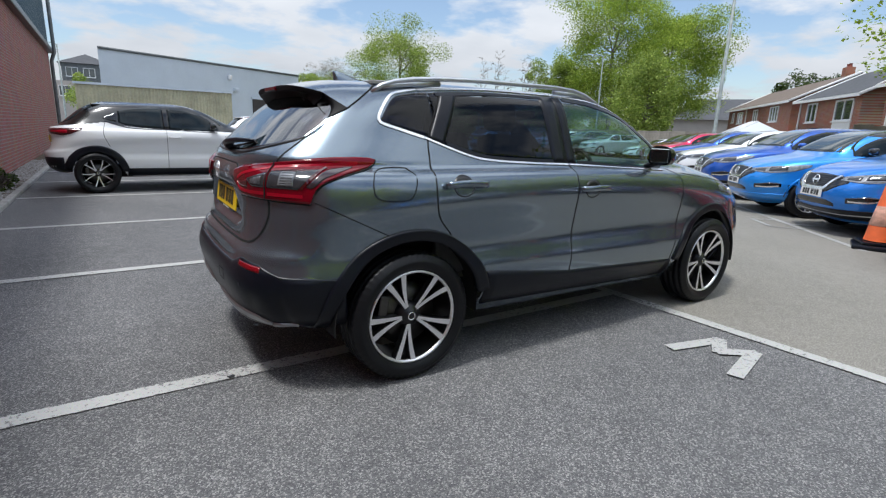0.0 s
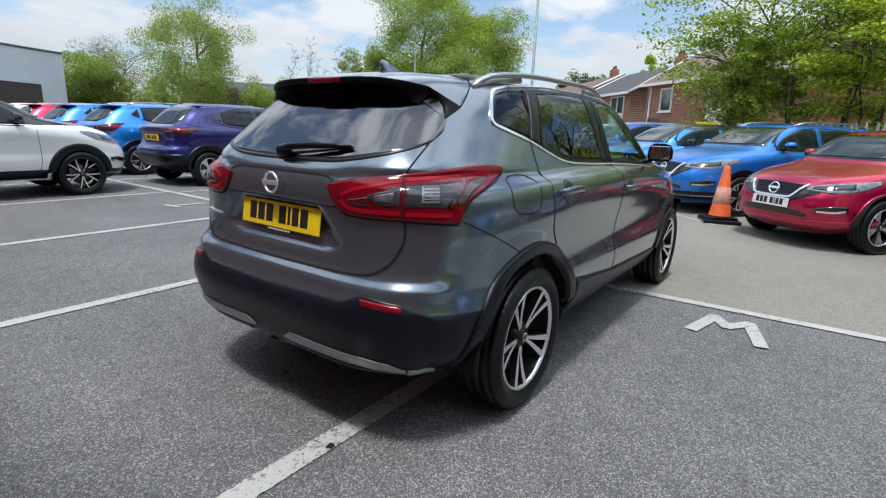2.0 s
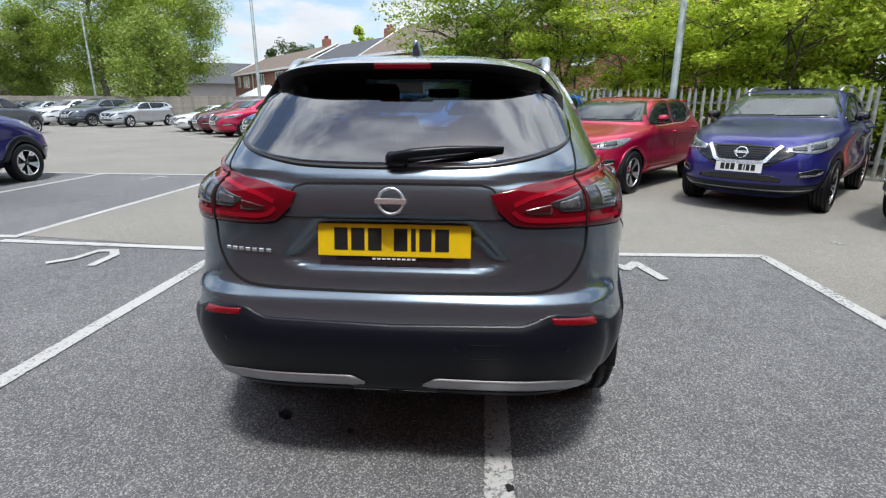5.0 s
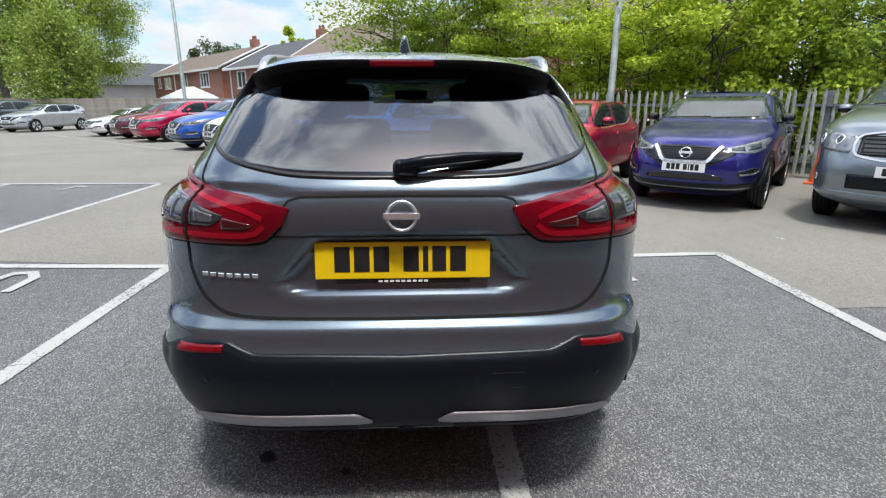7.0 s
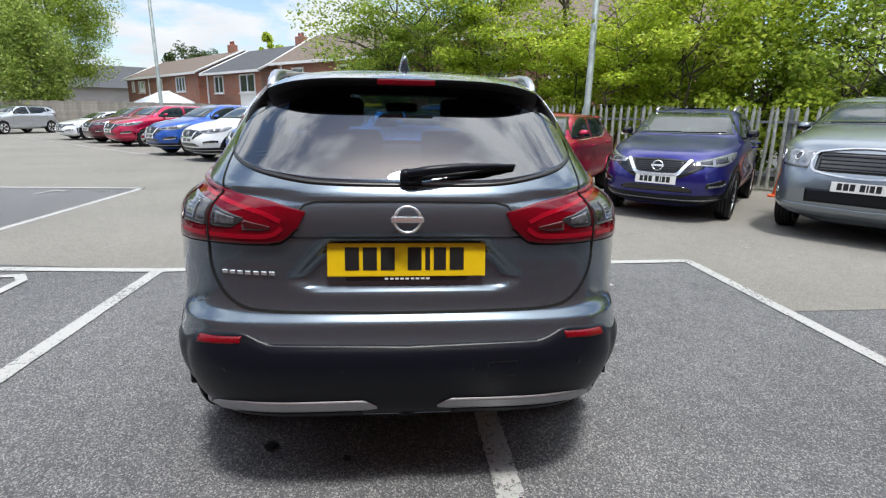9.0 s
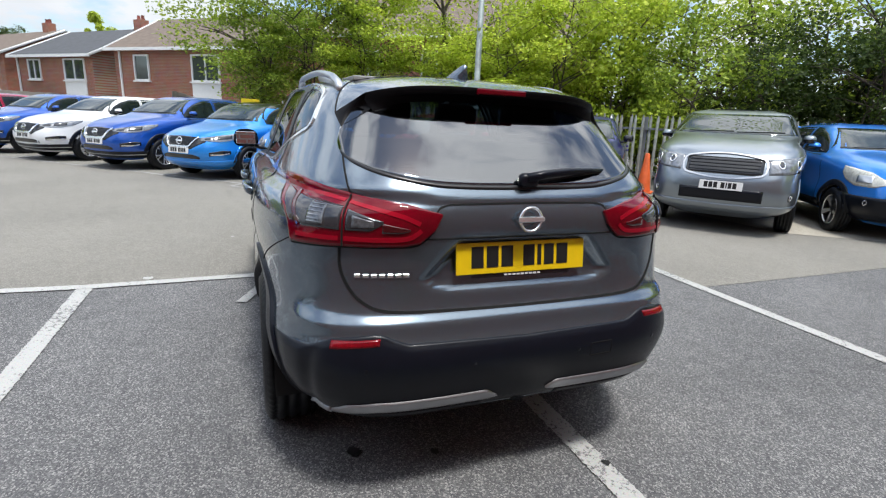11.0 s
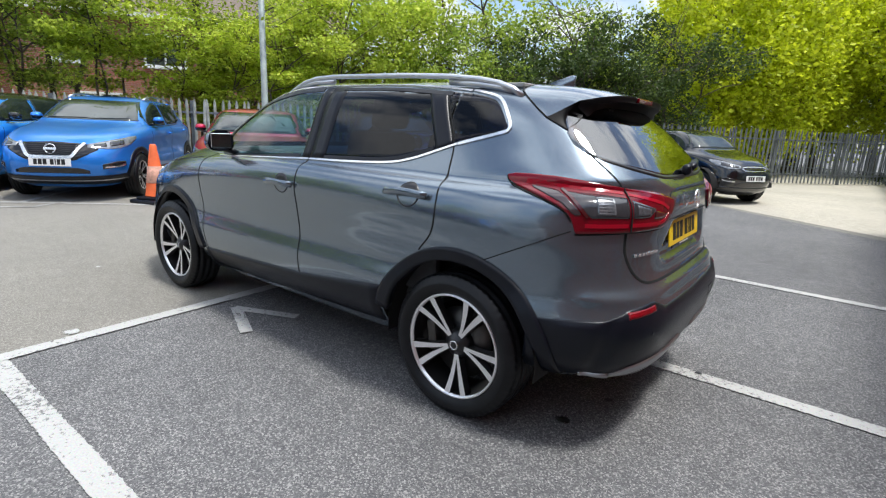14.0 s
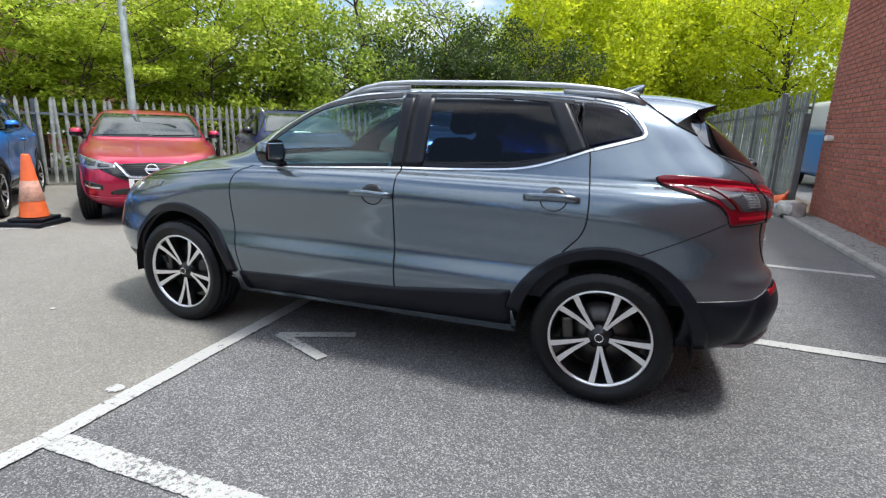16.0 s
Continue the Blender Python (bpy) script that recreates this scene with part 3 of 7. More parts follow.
def curve(pts, step=0.02, closed=False):
    """A smooth line through points."""
    line = []
    pts = list(pts) + ([pts[0]] if closed else [])
    ends = [pts[-2] if closed else pts[0]] + pts + [pts[1] if closed else pts[-1]]
    for i, (p, q) in enumerate(zip(pts, pts[1:])):
        d = math.hypot((q[0] - p[0]), (q[1] - p[1]))
        n = max(1, int(d / step))
        slopes = []
        for u, v in ((ends[i], q), (p, ends[i + 3])):
            m = math.hypot(v[0] - u[0], v[1] - u[1]) or 1.0
            slopes.append(((v[0] - u[0]) / m * d, (v[1] - u[1]) / m * d))
        for k in range(n):
            f = k / n
            h = (2 * f ** 3 - 3 * f ** 2 + 1, f ** 3 - 2 * f ** 2 + f, -2 * f ** 3 + 3 * f ** 2, f ** 3 - f ** 2)
            line.append(tuple(h[0] * p[j] + h[1] * slopes[0][j] + h[2] * q[j] + h[3] * slopes[1][j] for j in (0, 1)))
    line.append(pts[-1])
    return line


def ribbon(proj, pts, width, off=0.0015, thick=0.004, step=0.02, closed=False):
    """A narrow band that follows a smooth line through points on a skin: shut lines, trims."""
    line = curve(pts, step, closed)
    hits = [proj(*p) for p in line]
    vs, fs = [], []
    for i, (p, n) in enumerate(hits):
        t = (hits[min(i + 1, len(hits) - 1)][0] - hits[max(i - 1, 0)][0]).normalized()
        s = n.cross(t).normalized() * width / 2
        vs += [p - s - n * thick, p - s + n * off, p + s + n * off, p + s - n * thick]
    for i in range(len(hits) - 1):
        for k in range(3):
            fs.append((i * 4 + k, i * 4 + k + 1, i * 4 + k + 5, i * 4 + k + 4))
    return mesh_of("ribbon", vs, fs, smooth=False)


# ---- cars ----
def tyre_mesh(R, rim, W):
    h = W / 2
    t = R - rim
    prof = [(rim, -h * 0.80), (rim + 0.25 * t, -h * 0.97), (rim + 0.55 * t, -h), (R - 0.035, -h * 0.95), (R - 0.012, -h * 0.86)]
    g = [-0.62, -0.2, 0.2, 0.62]
    for c in g:
        prof += [(R - 0.001, (c - 0.10) * h), (R - 0.009, (c - 0.06) * h), (R - 0.009, (c + 0.06) * h), (R - 0.001, (c + 0.10) * h)]
    prof += [(R - 0.012, h * 0.86), (R - 0.035, h * 0.95), (rim + 0.55 * t, h), (rim + 0.50 * t, h * 1.008), (rim + 0.25 * t, h * 0.97), (rim, h * 0.80)]
    n, me = len(prof), lathe(prof, 180)
    for v in me.vertices:  # blocks of the tread's shoulders
        rad, k = math.hypot(v.co.x, v.co.z), v.index // n
        if rad > R - 0.02 and abs(v.co.y) > 0.66 * h and k % 3 == 0:
            f = (rad - 0.0045) / rad
            v.co.x, v.co.z = v.co.x * f, v.co.z * f
    return me


def spoke_mesh(r0, r1, w0, w1, a0, a1, y0, y1, depth):
    """One tapered spoke in the wheel's plane, its face of bright metal and its flanks black."""
    vs, fs = [], []
    n = 5
    for i in range(n):
        f = i / (n - 1)
        r, a, w, y = r0 + (r1 - r0) * f, radians(a0 + (a1 - a0) * f ** 0.85), w0 + (w1 - w0) * f, y0 + (y1 - y0) * f ** 1.4
        c, t = Vector((math.cos(a) * r, 0, math.sin(a) * r)), Vector((-math.sin(a), 0, math.cos(a)))
        vs += [c + t * w / 2 + Vector((0, y, 0)), c - t * w / 2 + Vector((0, y, 0)),
               c - t * w * 0.75 + Vector((0, y - depth, 0)), c + t * w * 0.75 + Vector((0, y - depth, 0))]
    for i in range(n - 1):
        for k in range(4):
            k2 = (k + 1) % 4
            fs.append((i * 4 + k, i * 4 + k2, (i + 1) * 4 + k2, (i + 1) * 4 + k))
    me = mesh_of("spoke", vs, fs, smooth=False)
    me.materials.append(M_RIM)
    me.materials.append(M_RIMDARK)
    for i, p in enumerate(me.polygons):
        p.material_index = 0 if i % 4 == 0 else 1
    return me


class WheelKit:
    """The meshes of one kind of wheel, shared by all that are alike."""

    def __init__(self, R, rim, W, spokes, pair, bright=True, fat=0.032, neck=0.020):
        h = W / 2
        self.tyre = tyre_mesh(R, rim, W)
        self.barrel = lathe([(rim * 0.96, h * 0.78), (rim * 0.93, h * 0.3), (rim * 0.90, -h * 0.75)], 48)
        self.lip = lathe([(rim * 1.005, h * 0.74), (rim * 1.0, h * 0.86), (rim * 0.965, h * 0.86), (rim * 0.945, h * 0.74)], 64)
        self.disc = lathe([(0.05, h * 0.12), (rim * 0.68, h * 0.12), (rim * 0.68, h * 0.04)], 40)
        self.hub = lathe([(0.0, h * 0.66), (0.026, h * 0.66), (0.030, h * 0.62), (0.042, h * 0.56), (0.066, h * 0.42), (0.07, h * 0.1)], 32)
        self.cap = lathe([(0.017, h * 0.665), (0.017, h * 0.675), (0.022, h * 0.675), (0.022, h * 0.665)], 24)
        self.caliper = as_mesh("caliper", box((0.055, 0.07, 0.15), (rim * 0.62, h * 0.12, 0.02), 0.012, 2))
        self.bolt = lathe([(0.0, h * 0.30), (0.011, h * 0.30), (0.012, h * 0.18)], 8)
        self.arms = []
        for k in range(spokes):
            base = 360 * k / spokes + 270
            if pair:
                for s in (-1, 1):
                    self.arms.append(spoke_mesh(0.045, rim * 0.955, neck, fat, base + s * 5, base + s * pair, h * 0.52, h * 0.80, 0.035))
            else:
                self.arms.append(spoke_mesh(0.045, rim * 0.955, 0.034, fat, base, base, h * 0.52, h * 0.80, 0.03))
        self.bright, self.R = bright, R

    def put(self, parent, x, y, z, left, roll=0):
        w = new("wheel")
        w.parent = parent
        w.matrix_local = pose(x, y, z, 0, 0, 0 if left else 180) @ pose(0, 0, 0, 0, roll, 0)
        part("tyre", self.tyre, M_RUBBER, w)
        part("rim", self.barrel, M_RIMDARK, w)
        part("rim_lip", self.lip, M_RIM if self.bright else M_RIMDARK, w)
        part("brake_disc", self.disc, M_DISC, w)
        part("hub", self.hub, M_RIMDARK, w)
        part("hub_cap_ring", self.cap, M_CHROME, w)
        part("brake_caliper", self.caliper, M_DISC, w)
        for k in range(5):
            a = radians(72 * k + 54)
            part("wheel_bolt", self.bolt, M_DISC, w, m=pose(0.057 * math.cos(a), 0, 0.057 * math.sin(a)))
        for a in self.arms:
            part("spoke", a, None, w)
        return w


def badge(parent, m, r=0.048):
    """A plain chrome ring with a bar across."""
    b = new("badge")
    b.parent = parent
    b.matrix_local = m
    part("ring", lathe([(r * 0.80, 0), (r * 0.83, 0.006), (r * 0.97, 0.006), (r, 0)], 40), M_CHROME, b)
    part("bar", box((r * 2.25, 0.010, r * 0.42), (0, 0.004, 0), 0.003), M_CHROME, b)
    return b


def number_plate(parent, m, material, w=0.52, h=0.111, label="", dark=None):
    """A pressed plate whose characters are plain bars."""
    p = part("number_plate", box((w, 0.006, h), (0, 0, 0), 0.002, 1), material, parent, label, m=m)
    x = -w * 0.36
    for k, wide in enumerate((0.047, 0.041, 0.016, 0.046, 0, 0.046, 0.046, 0.046)):
        if wide:
            part("character_bar", box((wide, 0.002, h * 0.68), (x + wide / 2, 0.0032, 0.004)), M_INK, p)
            x += wide + 0.012
        else:
            x += 0.03
    return p


def mirror(parent, skin, x, z, side, paint, size=(0.115, 0.165, 0.126), out=0.118):
    """A door mirror: a rounded shell, a black lower half and arm, and the glass set into its rear face."""
    p, n = skin.side(side)(x, z)
    m = new("door_mirror")
    m.parent = parent
    c = Vector((x - 0.02, p.y + side * out, z + 0.075))

    def shape(k0, k1, grow):
        vs, fs = [], []
        rings, sides = 9, 28
        for i in range(rings + 1):
            f = i / rings
            r = (1 - f ** 2.4) ** (1 / 2.4) if f < 1 else 0.0
            for k in range(sides):
                a = 2 * math.pi * k / sides
                ca, sa = math.cos(a), math.sin(a)
                q = (abs(ca) ** 3.2 + abs(sa) ** 3.2) ** (-1 / 3.2)
                vs.append(c + Vector((size[0] * (f - 0.45), ca * q * r * size[1] / 2 * grow * (1 - 0.1 * sa), (sa * q * r * size[2] / 2 * grow))))
        for i in range(rings):
            for k in range(sides):
                if k0 <= (k + 0.5) / sides < k1:
                    k2 = (k + 1) % sides
                    fs.append((i * sides + k, i * sides + k2, (i + 1) * sides + k2, (i + 1) * sides + k))
        return mesh_of("mirror_shape", vs, fs)

    part("mirror_shell", shape(0, 0.5, 1.0), paint, m)
    part("mirror_base", shape(0.5, 1.0, 0.99), M_GLOSSBLK, m)
    rim = [(c.x - size[0] * 0.45, c.y + math.cos(a) * size[1] * 0.49, c.z + math.sin(a) * size[2] * 0.49) for a in np.linspace(0, 2 * np.pi, 25)[:-1]]
    part("mirror_rim", mesh_of("mirror_rim", rim, [tuple(range(24))[::-1]], smooth=False), M_PLASTIC, m)
    part("mirror_glass", box((0.006, size[1] * 0.80, size[2] * 0.70), c - Vector((size[0] * 0.45 + 0.001, 0, 0)), 0.0025, 1), M_MIRROR, m)
    part("mirror_arm", sweep([p + Vector((-0.02, -side * 0.03, -0.005)), c + Vector((0, -side * 0.06, -0.055))], 0.07, 0.035), M_PLASTIC, m)
    return m


def seat(parent, x, y, z):
    s = new("seat")
    s.parent = parent
    s.matrix_local = pose(x, y, z)
    part("cushion", box((0.50, 0.48, 0.16), (0.05, 0, 0), 0.05, 3), M_CLOTH, s, smooth=True)
    part("backrest", box((0.14, 0.48, 0.60), (0, 0, 0), 0.05, 3, m=pose(-0.24, 0, 0.34, 0, -14, 0)), M_CLOTH, s, smooth=True)
    part("headrest", box((0.10, 0.26, 0.17), (0, 0, 0), 0.04, 3, m=pose(-0.36, 0, 0.74, 0, -10, 0)), M_CLOTH, s, smooth=True)
    return s


HATCH = dict(
    xr=[-0.70, -0.80, -0.838, -0.850, -0.765, -0.715, -0.735, -0.705, -0.665, -0.575, -0.42, -0.26, -0.12, 0.05, 0.30],
    zr=[0.345, 0.43, 0.55, 0.67, 0.735, 0.86, 1.02, 1.085, 1.13, 1.23, 1.37, 1.465, 1.51, 1.535, 1.548],
    xf=[3.30, 3.50, 3.58, 3.575, 3.52, 3.43, 3.28, 2.92, 2.42, 2.17, 1.87, 1.59, 1.38, 1.22, 1.10],
    zf=[0.20, 0.32, 0.50, 0.66, 0.77, 0.865, 0.942, 1.03, 1.115, 1.24, 1.40, 1.495, 1.53, 1.545, 1.55],
    w=[0.74, 0.857, 0.883, 0.867, 0.876, 0.897, 0.872, 0.815, 0.790, 0.748, 0.686, 0.620, 0.50, 0.28, 0.0],
    zm=[0.27, 0.40, 0.55, 0.68, 0.82, 0.95, 1.045, 1.085, 1.12, 1.22, 1.37, 1.47, 1.515, 1.54, 1.55],
    nr=[4.5, 5, 5, 5, 5, 5, 5, 5, 5, 4.6, 4.4, 4.2, 4, 3.5, 3],
    nf=[4.0, 4.2, 4.4, 4.4, 4.2, 3.5, 3.3, 3.6, 5.0, 5.4, 5.2, 5.0, 4.4, 3.6, 3],
)


CROSSOVER = dict(
    HATCH,
    xr=[-0.745, -0.772, -0.794, -0.752, -0.717, -0.708, -0.714, -0.692, *HATCH["xr"][8:]],
    nr=[6.0, 5.6, 5.6, 6.0, 5.5, 5.0, 4.9, 4.5, *HATCH["nr"][8:]],
    w=[0.79, 0.872, 0.895, 0.872, 0.887, 0.906, 0.879, 0.815, *HATCH["w"][8:]],
)


def ease(t):
    t = np.clip(t, 0, 1)
    return t * t * (3 - 2 * t)


CLAD_TOP = [(0, 0.616), (24.5, 0.625), (26.8, 0.640), (28.7, 0.656), (30.4, 0.660), (37, 0.645), (39.6, 0.622), (42, 0.604), (48.3, 0.596), (56.2, 0.581), (66, 0.575)]


def rear_relief(grid):
    """The sunk number plate bay, the bumper's shelf and the proud black cladding, pressed into the skin."""
    g = grid.copy()
    x, y, z = g[..., 0], np.abs(g[..., 1]), g[..., 2]
    back = ease((-0.50 - x) / 0.08)
    bay = np.interp(z, [0.77, 0.79, 0.82, 0.958], [0.30, 0.36, 0.40, 0.27])
    deep = np.interp(z, [0.772, 0.786, 0.800, 0.950, 0.962], [0.0, 0.015, 0.027, 0.030, 0.0])
    push = back * deep * ease((bay - y) / 0.05)
    shelf = np.interp(z, [0.640, 0.682, 0.706, 0.716], [0.0, 0.009, 0.002, 0.0]) * back
    lip = np.interp(z, [1.062, 1.078, 1.088, 1.115], [0.0, 0.0, 0.005, 0.0]) * back * ease((0.42 - y) / 0.12)
    ang = np.degrees(np.arctan2(y, 0.2 - x))
    top = np.interp(ang, [a for a, _ in CLAD_TOP], [b for _, b in CLAD_TOP])
    clad = 0.009 * ease((top - z) / 0.022) * ease((z - 0.33) / 0.05) * ease((x < -0.30) * (54 - ang) / 6)
    notch = 0.012 * ease((top - z) / 0.03) * np.exp(-((ang - 41.0 - (0.60 - z) * 8) / 1.6) ** 2)
    out = shelf + lip + clad - notch - push
    d = np.stack([x - 0.2, g[..., 1], np.zeros_like(x)], -1)
    d /= np.linalg.norm(d, axis=-1, keepdims=True) + 1e-9
    return g + d * (out * (x < -0.25))[..., None]


def main_car():
    car = thing("parked_car", "dark grey metallic family crossover car parked across a bay line", "car")
    sk = Skin(CROSSOVER, 1.0, 220, 10, 110, rear_relief)
    L, Rr = sk.side(1), sk.side(-1)
    wrap = sk.wrap(0.2)
    R, HUBZ, WX = 0.338, 0.338, 2.646

    # window outlines in the side view
    lo_f, hi_f = [(1.12, 1.102), (1.60, 1.078), (1.96, 1.06), (2.06, 1.10)], [(1.12, 1.485), (1.40, 1.468), (1.68, 1.405), (1.86, 1.315), (2.0, 1.21), (2.06, 1.115)]
    lo_r, hi_r = [(0.14, 1.235), (0.30, 1.17), (0.48, 1.13), (0.80, 1.112), (1.05, 1.104)], [(0.14, 1.450), (0.30, 1.465), (0.60, 1.483), (1.05, 1.487)]
    lo_q, hi_q = [(-0.090, 1.300), (-0.06, 1.290), (0.13, 1.235), (0.28, 1.178)], [(-0.090, 1.316), (-0.05, 1.368), (-0.018, 1.404), (0.012, 1.426), (0.06, 1.440), (0.13, 1.452), (0.28, 1.464)]

    def inside(x, z, lo, hi, d=0.022):
        a, b = lo[0][0] + d, lo[-1][0] - d
        return a < x < b and piecewise(lo)(x) + d < z < piecewise(hi)(x) - d

    half_lo = [(0.612, 1.240), (0.600, 1.213), (0.53, 1.178), (0.41, 1.150), (0.285, 1.134), (0, 1.129)]
    glass_lo = curve([(-y, z) for y, z in half_lo] + half_lo[-2::-1])
    glass_hi = [(-0.612, 1.245), (-0.598, 1.29), (-0.57, 1.33), (-0.50, 1.43), (0, 1.45), (0.50, 1.43), (0.57, 1.33), (0.598, 1.29), (0.612, 1.245)]

    def gone(x, y, z):
        if abs(y) > 0.45:
            if inside(x, z, lo_f, hi_f) or inside(x, z, lo_r, hi_r) or inside(x, z, lo_q, hi_q):
                return True
            for cx in (0.0, WX):
                if math.hypot(x - cx, z - HUBZ) < 0.425 or (abs(x - cx) < 0.40 and z < HUBZ):
                    return True
        if x < -0.2 and abs(y) < 0.60 and 1.115 < z < 1.43 and piecewise(glass_lo)(y) + 0.02 < z < piecewise(glass_hi)(y) - 0.02:
            return True
        if x > 1.45 and 1.13 < z < 1.49 and abs(y) < 0.645 - (z - 1.13) * 0.40:
            return True
        return False

    def rear_edge(z):
        return float(np.interp(z, [0.70, 0.80, 0.99, 1.12, 1.24, 1.46], [0.36, 0.13, 0.105, 0.115, 0.14, 0.26]))

    doors = lambda x, y, z: abs(y) > 0.5 and 0.36 < z < 1.50
    tests = [
        ("front_door", lambda x, y, z: doors(x, y, z) and y > 0 and 1.085 < x < 2.16),
        ("front_door_r", lambda x, y, z: doors(x, y, z) and y < 0 and 1.085 < x < 2.16),
        ("rear_door", lambda x, y, z: doors(x, y, z) and y > 0 and rear_edge(z) < x <= 1.085),
        ("rear_door_r", lambda x, y, z: doors(x, y, z) and y < 0 and rear_edge(z) < x <= 1.085),
        ("rear_bumper", lambda x, y, z: x < -0.30 and z < 0.715),
        ("tailgate", lambda x, y, z: x < -0.30 and abs(y) < 0.64 and z >= 0.715),
        ("front_bumper", lambda x, y, z: x > 3.0 and z < 0.80),
        ("bonnet", lambda x, y, z: x > 2.1 and z > 0.95 and abs(y) < 0.72),
        ("body_shell", lambda x, y, z: True),
    ]
    obs = {}
    for name, faces in sk.split(tests, gone).items():
        obs[name] = part(name.replace("_r", "") if name.endswith("door_r") else name, sk.piece(name, faces), M_GREY, car)
    shell, gate = obs["body_shell"], obs["tailgate"]

    # glass, seals and bright trim of both sides
    for sg, pr, fd, rd in ((1, L, obs["front_door"], obs["rear_door"]), (-1, Rr, obs["front_door_r"], obs["rear_door_r"])):
        part("front_window", patch(pr, 1.135, 2.055, 30, lo_f, hi_f, 12, 0.001, 0.004), M_GLASS_C, fd, "clear front side glass")
        part("rear_window", patch(pr, 0.20, 1.02, 28, lo_r, hi_r, 12, 0.001, 0.004), M_GLASS_D, rd, "dark privacy glass")
        part("quarter_window", patch(pr, -0.090, 0.195, 22, lo_q, hi_q, 10, 0.001, 0.004), M_GLASS_D, shell, "dark privacy glass")
        part("door_pillar", patch(pr, 1.088, 1.152, 3, [(1.0, 1.103), (1.2, 1.098)], [(1.0, 1.487), (1.2, 1.483)], 12, 0.003, 0.008), M_PLASTIC, fd, "black pillar cover")
        part("door_pillar", patch(pr, 0.968, 1.082, 3, [(0.9, 1.107), (1.1, 1.104)], [(0.9, 1.487), (1.1, 1.487)], 12, 0.003, 0.008), M_PLASTIC, rd, "black pillar cover")
        lean = lambda a, z, pr=pr: pr(a + (z - 1.215) * 0.55, z)
        part("door_pillar", patch(lean, 0.138, 0.236, 4, [(0.138, 1.226), (0.236, 1.196)], [(0.138, 1.458), (0.236, 1.466)], 14, 0.003, 0.008), M_PLASTIC, rd, "black pillar cover")
        part("window_seal", ribbon(pr, [(2.05, 1.10), (1.96, 1.068), (1.60, 1.086), (1.17, 1.107)], 0.022, 0.003), M_PLASTIC, fd)
        part("window_seal", ribbon(pr, [(2.05, 1.115), (1.99, 1.205), (1.85, 1.305), (1.68, 1.395), (1.40, 1.457), (1.17, 1.475)], 0.026, 0.003), M_PLASTIC, fd)
        part("window_seal", ribbon(pr, [(1.0, 1.113), (0.80, 1.12), (0.48, 1.138), (0.24, 1.20)], 0.020, 0.003), M_PLASTIC, rd)
        part("window_seal", ribbon(pr, [(1.0, 1.477), (0.60, 1.473), (0.24, 1.45)], 0.026, 0.003), M_PLASTIC, rd)
        part("chrome_trim", ribbon(pr, [(1.99, 1.052), (1.80, 1.060), (1.60, 1.069), (1.09, 1.094)], 0.010, 0.006), M_CHROME, fd)
        part("chrome_trim", ribbon(pr, [(1.08, 1.094), (0.80, 1.103), (0.49, 1.121), (0.35, 1.148), (0.12, 1.228)], 0.010, 0.006), M_CHROME, rd)
        part("chrome_trim", ribbon(pr, [(2.06, 1.135), (2.0, 1.225), (1.86, 1.327), (1.68, 1.417), (1.55, 1.452), (1.39, 1.478), (1.09, 1.498)], 0.014, 0.006), M_CHROME, fd)
        part("chrome_trim", ribbon(pr, [(1.08, 1.498), (0.60, 1.496), (0.30, 1.478), (0.15, 1.465)], 0.014, 0.006), M_CHROME, rd)
        part("chrome_trim", ribbon(pr, [(0.14, 1.466), (0.06, 1.452), (0.004, 1.437), (-0.030, 1.413), (-0.064, 1.375), (-0.098, 1.329), (-0.105, 1.308), (-0.098, 1.294), (-0.06, 1.280), (0.115, 1.229)], 0.014, 0.006, step=0.015), M_CHROME, shell)
        # shut lines
        part("shut_line", ribbon(pr, [(2.06, 1.06), (2.16, 1.0), (2.18, 0.88), (2.17, 0.62), (2.13, 0.40)], 0.006), M_GAP, fd)
        part("shut_line", ribbon(pr, [(1.085, 1.50), (1.085, 1.08), (1.09, 0.72), (1.08, 0.40)], 0.007), M_GAP, fd)
        part("shut_line", ribbon(pr, [(0.268, 1.464), (0.139, 1.228), (0.122, 1.12), (0.105, 0.99), (0.120, 0.86), (0.205, 0.752)], 0.007), M_GAP, rd)
        part("panel_seam", ribbon(pr, [(-0.12, 0.762), (-0.159, 0.78), (-0.476, 0.936)], 0.004), M_GAP, shell)
        # black cladding: sill, wheel arches
        part("sill_cladding", patch(pr, 0.44, 2.15, 24, [(0.44, 0.335), (2.15, 0.29)], [(0.44, 0.535), (1.07, 0.46), (2.15, 0.41)], 6, 0.008, 0.02), M_PLASTIC, shell, "black plastic sill cladding")
        for cx, a0, a1 in ((0.0, -8, 208), (WX, -22, 192)):
            ring = lambda a, r, cx=cx: pr(cx + math.cos(radians(a)) * r * 1.0, HUBZ + math.sin(radians(a)) * r)
            part("wheel_arch", patch(ring, a0 + 20, a1 - 20, 44, lambda a: 0.400, lambda a: 0.456 + 0.02 * abs(math.cos(radians(a))) ** 4, 5, 0.012, 0.04), M_PLASTIC, shell, "black plastic wheel arch moulding")
            part("wheel_well", lathe([(0.10, sg * 0.50), (0.41, sg * 0.50), (0.41, sg * 0.852)], 30, start=-6, sweep=192), M_GAP, shell, m=pose(cx, 0, HUBZ))
